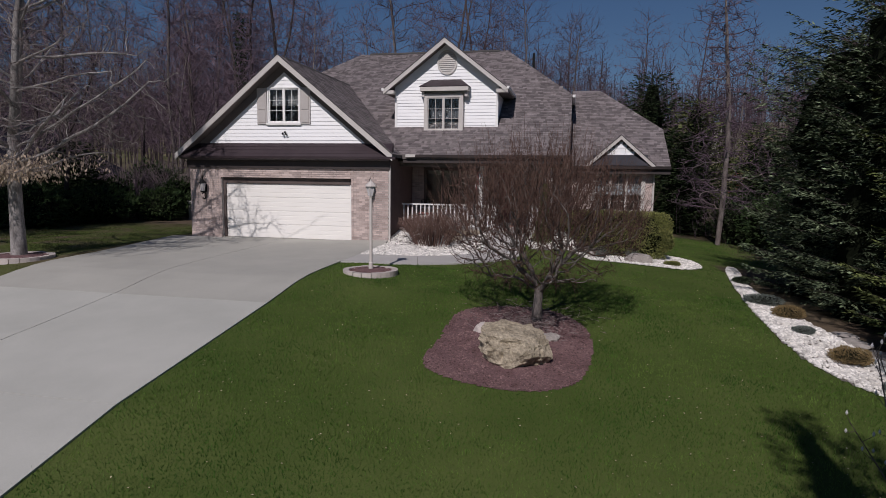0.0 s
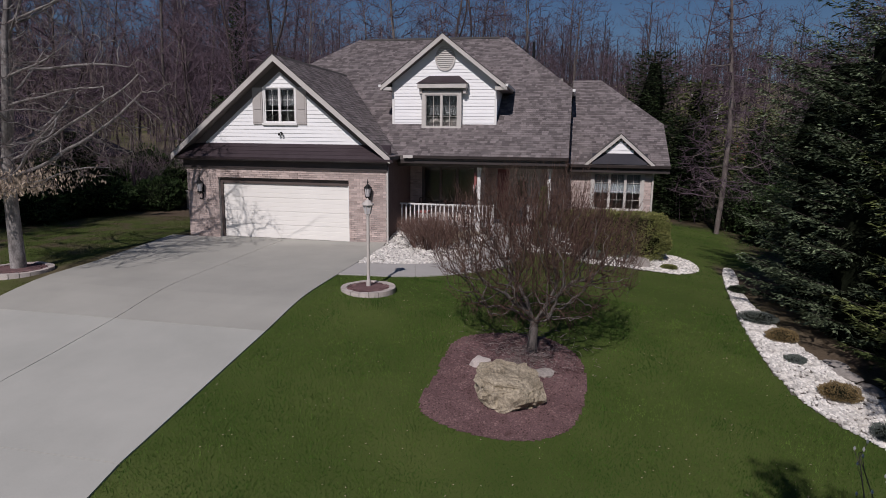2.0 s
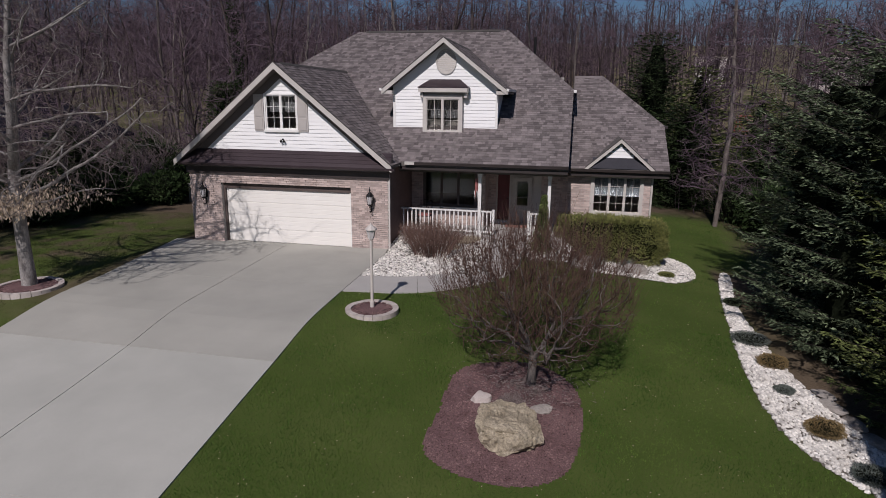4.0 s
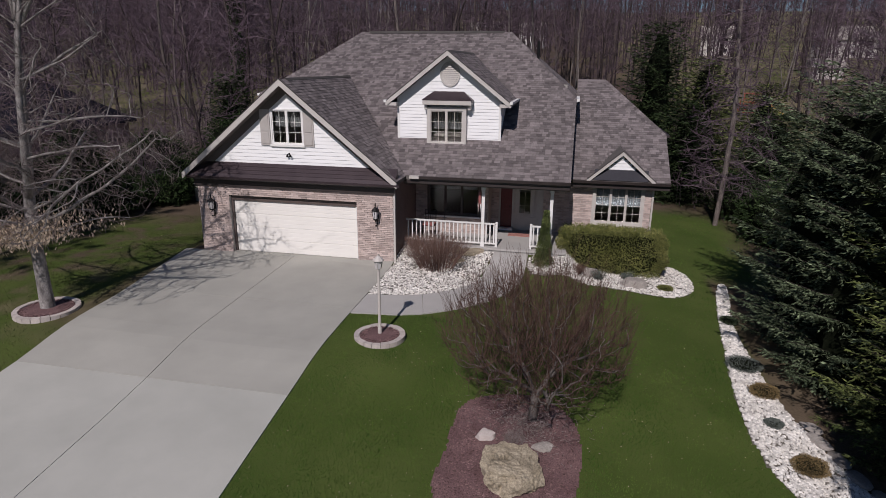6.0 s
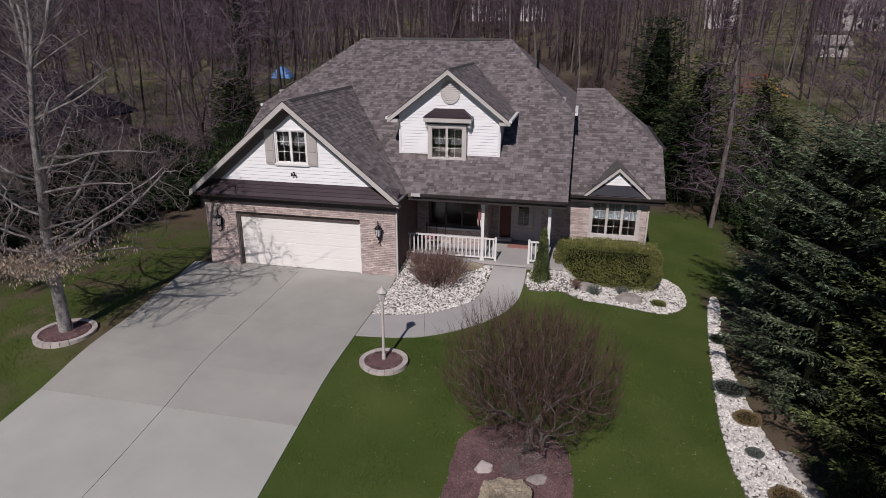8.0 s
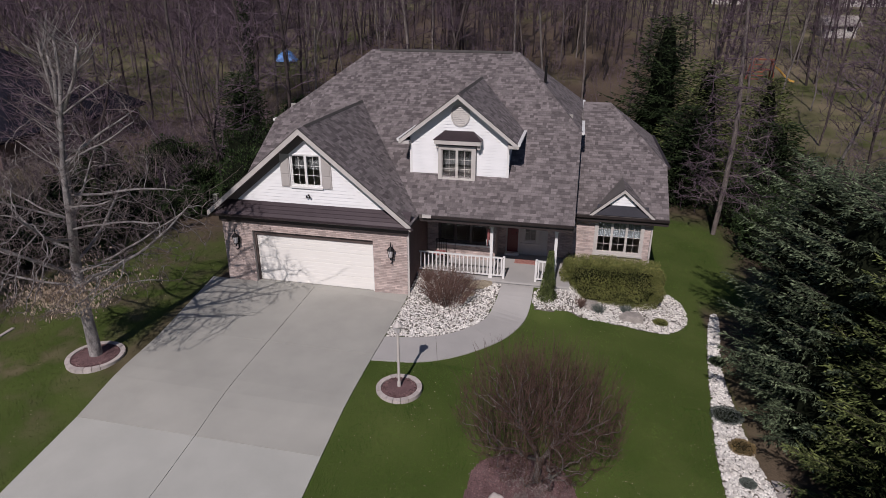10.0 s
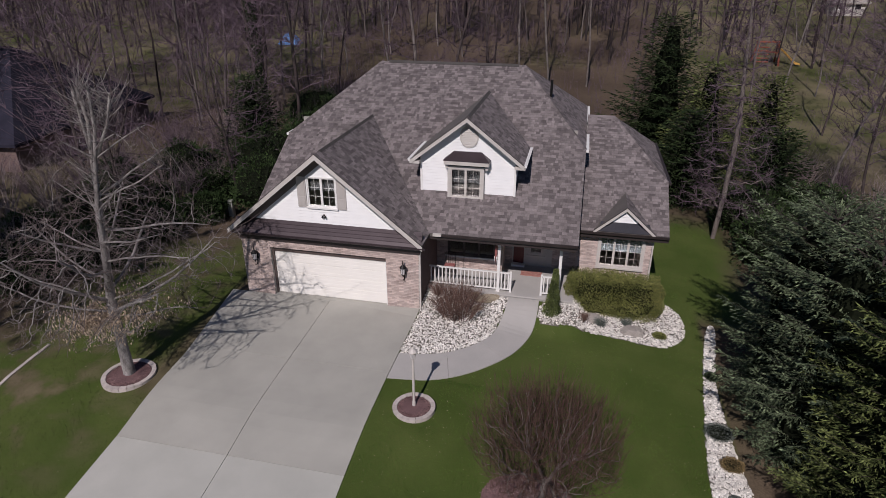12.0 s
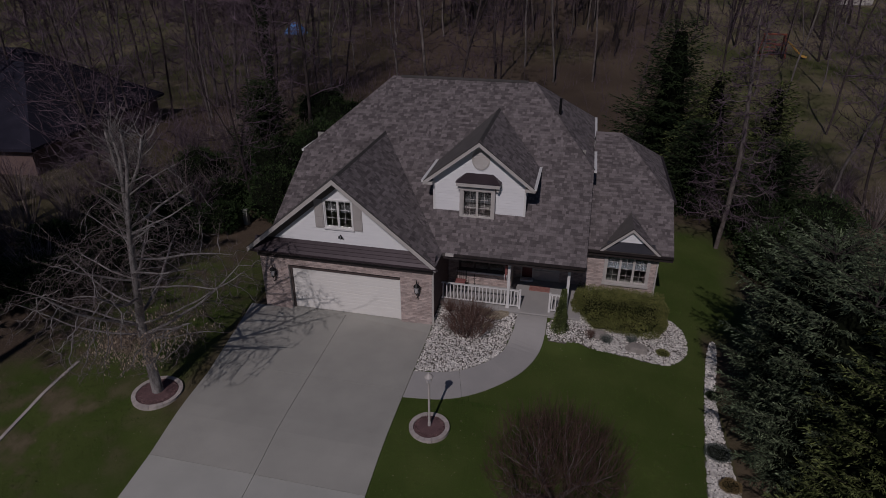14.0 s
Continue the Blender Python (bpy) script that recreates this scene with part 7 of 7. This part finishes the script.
while len(spots) < 145:
    x, y = rr.uniform(-66, 76), 17 + 66 * rr.random() ** 1.15
    if rr.random() < 0.25:
        x, y = rr.uniform(-48, -13), rr.uniform(12, 44)
    if 17 < x < 60 and 22 < y < 80 and rr.random() < 0.85:
        continue
    if 5 < x < 24 and y < 30 or 2 < x < 18 and y < 62 and rr.random() < 0.75:
        continue
    if all((x - a) ** 2 + (y - b) ** 2 > 7 for a, b in spots) and not (-24 < x < -12 and 8 < y < 22):
        spots.append((x, y))
for i, (x, y) in enumerate(spots):
    m = Matrix.Translation(on_ground(x, y)) @ Matrix.Rotation(rr.uniform(0, 6.28), 4, "Z")
    s = rr.uniform(0.75, 1.15)
    if i < len(protos):
        protos[i].matrix_basis = m
    else:
        copy_thing(protos[i % 8], m).scale = (s, s, s)

# Far woods to the horizon, and a floor of thin saplings, each one joined sheet.
rnd = random.Random(17)
fg, fc = Geo(), Geo()
for _ in range(3000):
    y = 70 + 340 * rnd.random() ** 1.25
    x = rnd.uniform(-1.0, 1.05) * (y + 40)
    if x > 22 and y < 150 and rnd.random() < 0.4:
        continue
    h, r = rnd.uniform(12, 20), rnd.uniform(0.10, 0.24)
    z = ground_z(x, y)
    a, b = Vector((x, y, z)), Vector((x + rnd.uniform(-1.6, 1.6), y, z + h))
    fg.tube([a, a.lerp(b, 0.5) + Vector((rnd.uniform(-.6, .6), 0, 0)), b], [r, r * 0.7, 0.04], 3, cap=False)
    wide = 0.028 + 0.00022 * y
    for k in range(22):
        t = rnd.uniform(0.2, 1)
        w = rnd.uniform(0, 6.28)
        L = rnd.uniform(1.5, 4.4) * (1.25 - 0.75 * t)
        p = a.lerp(b, t)
        q = p + Vector((math.cos(w) * L, math.sin(w) * L, L * rnd.uniform(0.3, 1.2)))
        shoot(fc, p, q, wide, rnd, 1)
        for _ in range(3):
            c = p.lerp(q, rnd.uniform(0.2, 1))
            shoot(fc, c, c + (unit(rnd) + Vector((0, 0, 0.5))) * rnd.uniform(0.6, 1.7), wide * 0.7, rnd, 1)
ug = Geo()
for _ in range(13000):
    x, y = rnd.uniform(-62, 64), 15 + 78 * rnd.random() ** 1.2
    if -8 < x < 17 and y < 19 or 22 < x < 46 and 20 < y < 70 and rnd.random() < 0.6 or 2 < x < 18 and y < 60 and rnd.random() < 0.75:
        continue
    if noise.noise((x * 0.12, y * 0.12, 7)) < -0.2:
        continue
    z, h = ground_z(x, y), rnd.uniform(0.8, 3.4)
    a = Vector((x, y, z - 0.1))
    b = a + Vector((rnd.uniform(-.4, .4) * h, rnd.uniform(-.4, .4) * h, h))
    shoot(ug, a, b, 0.018, rnd)
    for _ in range(6):
        p = a.lerp(b, rnd.uniform(0.2, 0.9))
        shoot(ug, p, p + (unit(rnd) + Vector((0, 0, 0.5))) * h * rnd.uniform(0.15, 0.4), 0.010, rnd, 1)
tagged(part("undergrowth", ug, M_TWIG), "tangle of leafless saplings on the woodland floor", "undergrowth", kind="stuff")
far = thing("far_woods", "distant leafless woods reaching to the horizon", "woods", kind="stuff")
part("trunk_mass", fg, M_BARKDARK, far)
part("branch_mass", fc, M_TWIG, far)

# ---- neighbouring houses and far things ----
def far_house(name, label, x, y, w, d, wall_h, roof_h, wall_mat, roof_mat, turn=0.0, hip=0.0, windows=4):
    """A distant house: four walls, a gabled or hipped roof with overhang, windows and a door."""
    ob = thing(name, label, "house", at=(x, y, ground_z(x, y) - 0.3))
    ob.rotation_euler = (0, 0, turn)
    part("wall", Geo().box(-w / 2, w / 2, -d / 2, d / 2, 0, wall_h), wall_mat, ob)
    o = 0.5
    a, b = w / 2 + o, d / 2 + o
    r = a - hip
    g = Geo().add([(-a, -b, wall_h - 0.1), (a, -b, wall_h - 0.1), (a, b, wall_h - 0.1), (-a, b, wall_h - 0.1), (-r, 0, wall_h + roof_h), (r, 0, wall_h + roof_h),
                   (-a, -b, wall_h - 0.3), (a, -b, wall_h - 0.3), (a, b, wall_h - 0.3), (-a, b, wall_h - 0.3)],
                  [(0, 1, 5, 4), (2, 3, 4, 5), (1, 2, 5), (3, 0, 4), (6, 7, 1, 0), (7, 8, 2, 1), (8, 9, 3, 2), (9, 6, 0, 3), (9, 8, 7, 6)])
    part("roof", g, roof_mat, ob)
    for storey in range(2 if wall_h > 4.5 else 1):
        for k in range(windows):
            xx = -w / 2 + w * (k + 0.5) / windows
            z = 1.0 + 2.7 * storey
            win = part("window", Geo().box(xx - 0.55, xx + 0.55, -d / 2 - 0.06, -d / 2 + 0.02, z, z + 1.3), M_WHITE, ob)
            part("pane", Geo().box(xx - 0.47, xx + 0.47, -d / 2 - 0.075, -d / 2 - 0.065, z + 0.08, z + 1.22), M_IRON, win)
    return ob


far_house("neighbour_house", "neighbouring house with a dark slate-blue roof behind the trees", -33.6, 18.5, 17, 16, 2.4, 5.0, M_SIDEBRICK, M_SLATE, 0.12, 5.5, 0)
far_house("distant_house", "distant beige two-storey house on the rise beyond the trees", 84, 178, 13, 9, 5.4, 3.6, M_TRIM, M_STONE, 0.2, 0, 3)
far_house("distant_house", "distant pale house half hidden by trees", 52.5, 187, 9, 8, 5.4, 3.4, M_TRIM, M_STONE, -0.15, 0, 2)
far_house("distant_house", "distant white house glimpsed between the trunks", -18, 190, 11, 8, 5.4, 3.2, M_WHITE, M_STONE, 0.1, 0, 3)
far_house("distant_house", "distant white house glimpsed between the trunks", -3.2, 190, 8, 7, 5.0, 3.0, M_WHITE, M_STONE, -0.1, 0, 2)
far_house("garden_shed", "white garden shed far behind the trees", 54.5, 104, 5.0, 4.0, 2.2, 1.4, M_TRIM, M_STONE, 0.1, 0, 2)

M_TARP = material("blue_tarp", (0.06, 0.20, 0.52), (0.12, 0.32, 0.70), 0.5, 1.5, 8, 0.2, 0.5, 0.05)
tarp = thing("tarpaulin", "crumpled blue tarpaulin over a heap in the woods", "tarpaulin", at=on_ground(-31.5, 68))
g = Geo()
n = 12
for j in range(n + 1):
    for i in range(n + 1):
        u, w = i / n * 2 - 1, j / n * 2 - 1
        g.v.append((u * 1.6, w * 1.1, max(0.0, 1.7 * (1 - max(abs(u), abs(w)) ** 1.6)) + 0.12 * noise.noise((u * 3, w * 3, 1)) + 0.05))
g.f = [(j * (n + 1) + i, j * (n + 1) + i + 1, (j + 1) * (n + 1) + i + 1, (j + 1) * (n + 1) + i) for j in range(n) for i in range(n)]
part("sheet", g, M_TARP, tarp, smooth=True)

M_CEDAR = material("red_cedar", (0.20, 0.055, 0.035), (0.32, 0.10, 0.06), 0.8, 2, 20, 0.2, 0.3, 0.01)
M_SLIDE = material("yellow_plastic", (0.62, 0.34, 0.07), (0.72, 0.44, 0.12), 0.4, 2, 12, 0.08, 0.05, 0.004)
play = thing("play_set", "red-brown wooden climbing frame with a yellow slide in the far yard", "play set", at=on_ground(35.6, 72))
for dx in (-1.3, 1.1):
    for dy in (-0.8, 0.8):
        part("post", Geo().tube([(dx * 1.25, dy * 1.4, -0.1), (dx, dy * 0.35, 2.9)], [0.13, 0.12], 6), M_CEDAR, play)
part("top_beam", Geo().tube([(-1.6, 0, 2.85), (1.4, 0, 2.85)], [0.13, 0.13], 6), M_CEDAR, play)
part("platform", Geo().box(-0.2, 1.3, -0.75, 0.75, 1.5, 1.62), M_CEDAR, play)
for k in range(5):
    part("rung", Geo().tube([(-1.62 + 0.06 * k, -1.05 + 0.15 * k, 0.4 + 0.45 * k), (0.0, -1.05 + 0.15 * k, 0.4 + 0.45 * k)], [0.08, 0.08], 5), M_CEDAR, play)
chute = [(1.3, 0, 2.0), (2.0, -0.3, 1.5), (2.8, -0.6, 0.7), (3.4, -0.8, 0.2), (3.9, -0.95, 0.12)]
g = Geo()
for p in chute:
    g.v += [(p[0], p[1] - 0.36, p[2] + 0.22), (p[0], p[1] - 0.32, p[2]), (p[0], p[1] + 0.32, p[2]), (p[0], p[1] + 0.36, p[2] + 0.22)]
g.f = [(4 * i + k, 4 * i + k + 1, 4 * i + k + 5, 4 * i + k + 4) for i in range(len(chute) - 1) for k in range(3)]
sl_ = part("slide", g, M_SLIDE, play, "yellow plastic slide")
sm = sl_.modifiers.new("thick", "SOLIDIFY")
sm.thickness = 0.05

# Utility pedestal at the corner of the side yard, and the neighbour's kerb strip.
M_PEDESTAL = material("grey_pedestal", (0.30, 0.30, 0.28), (0.38, 0.38, 0.35), 0.6, 4, 30, 0.1, 0.1, 0.003)
up_ = thing("utility_pedestal", "weathered grey utility pedestal at the edge of the yard", "utility box", at=on_ground(-6.4, 7.6))
bevel(part("cabinet", Geo().box(-0.14, 0.14, -0.12, 0.12, -0.1, 0.85), M_PEDESTAL, up_), 0.015)
bevel(part("lid", Geo().box(-0.16, 0.16, -0.14, 0.14, 0.851, 0.93), M_PEDESTAL, up_), 0.02)
kerb = thing("edging_strip", "narrow pale concrete edging strip in the side lawn", "kerb", kind="structure")
line = densify([(-5.9, -13.5), (-6.12, -10.5), (-6.25, -8.0), (-6.35, -5.2)], 3)
for (ax, ay), (bx, by) in zip(line, line[1:]):
    g = Geo()
    slab(g, [(ax - 0.06, ay + 0.012), (bx - 0.06, by)], [(ax + 0.06, ay + 0.012), (bx + 0.06, by)], 0.035, 0.15)
    part("kerb_block", g, M_EDGING, kerb)

# ---- the single bricks beside the garage door ----
for parent, kind, place in brick_jobs:
    part("brick", brick_meshes[kind], None, parent).location = place
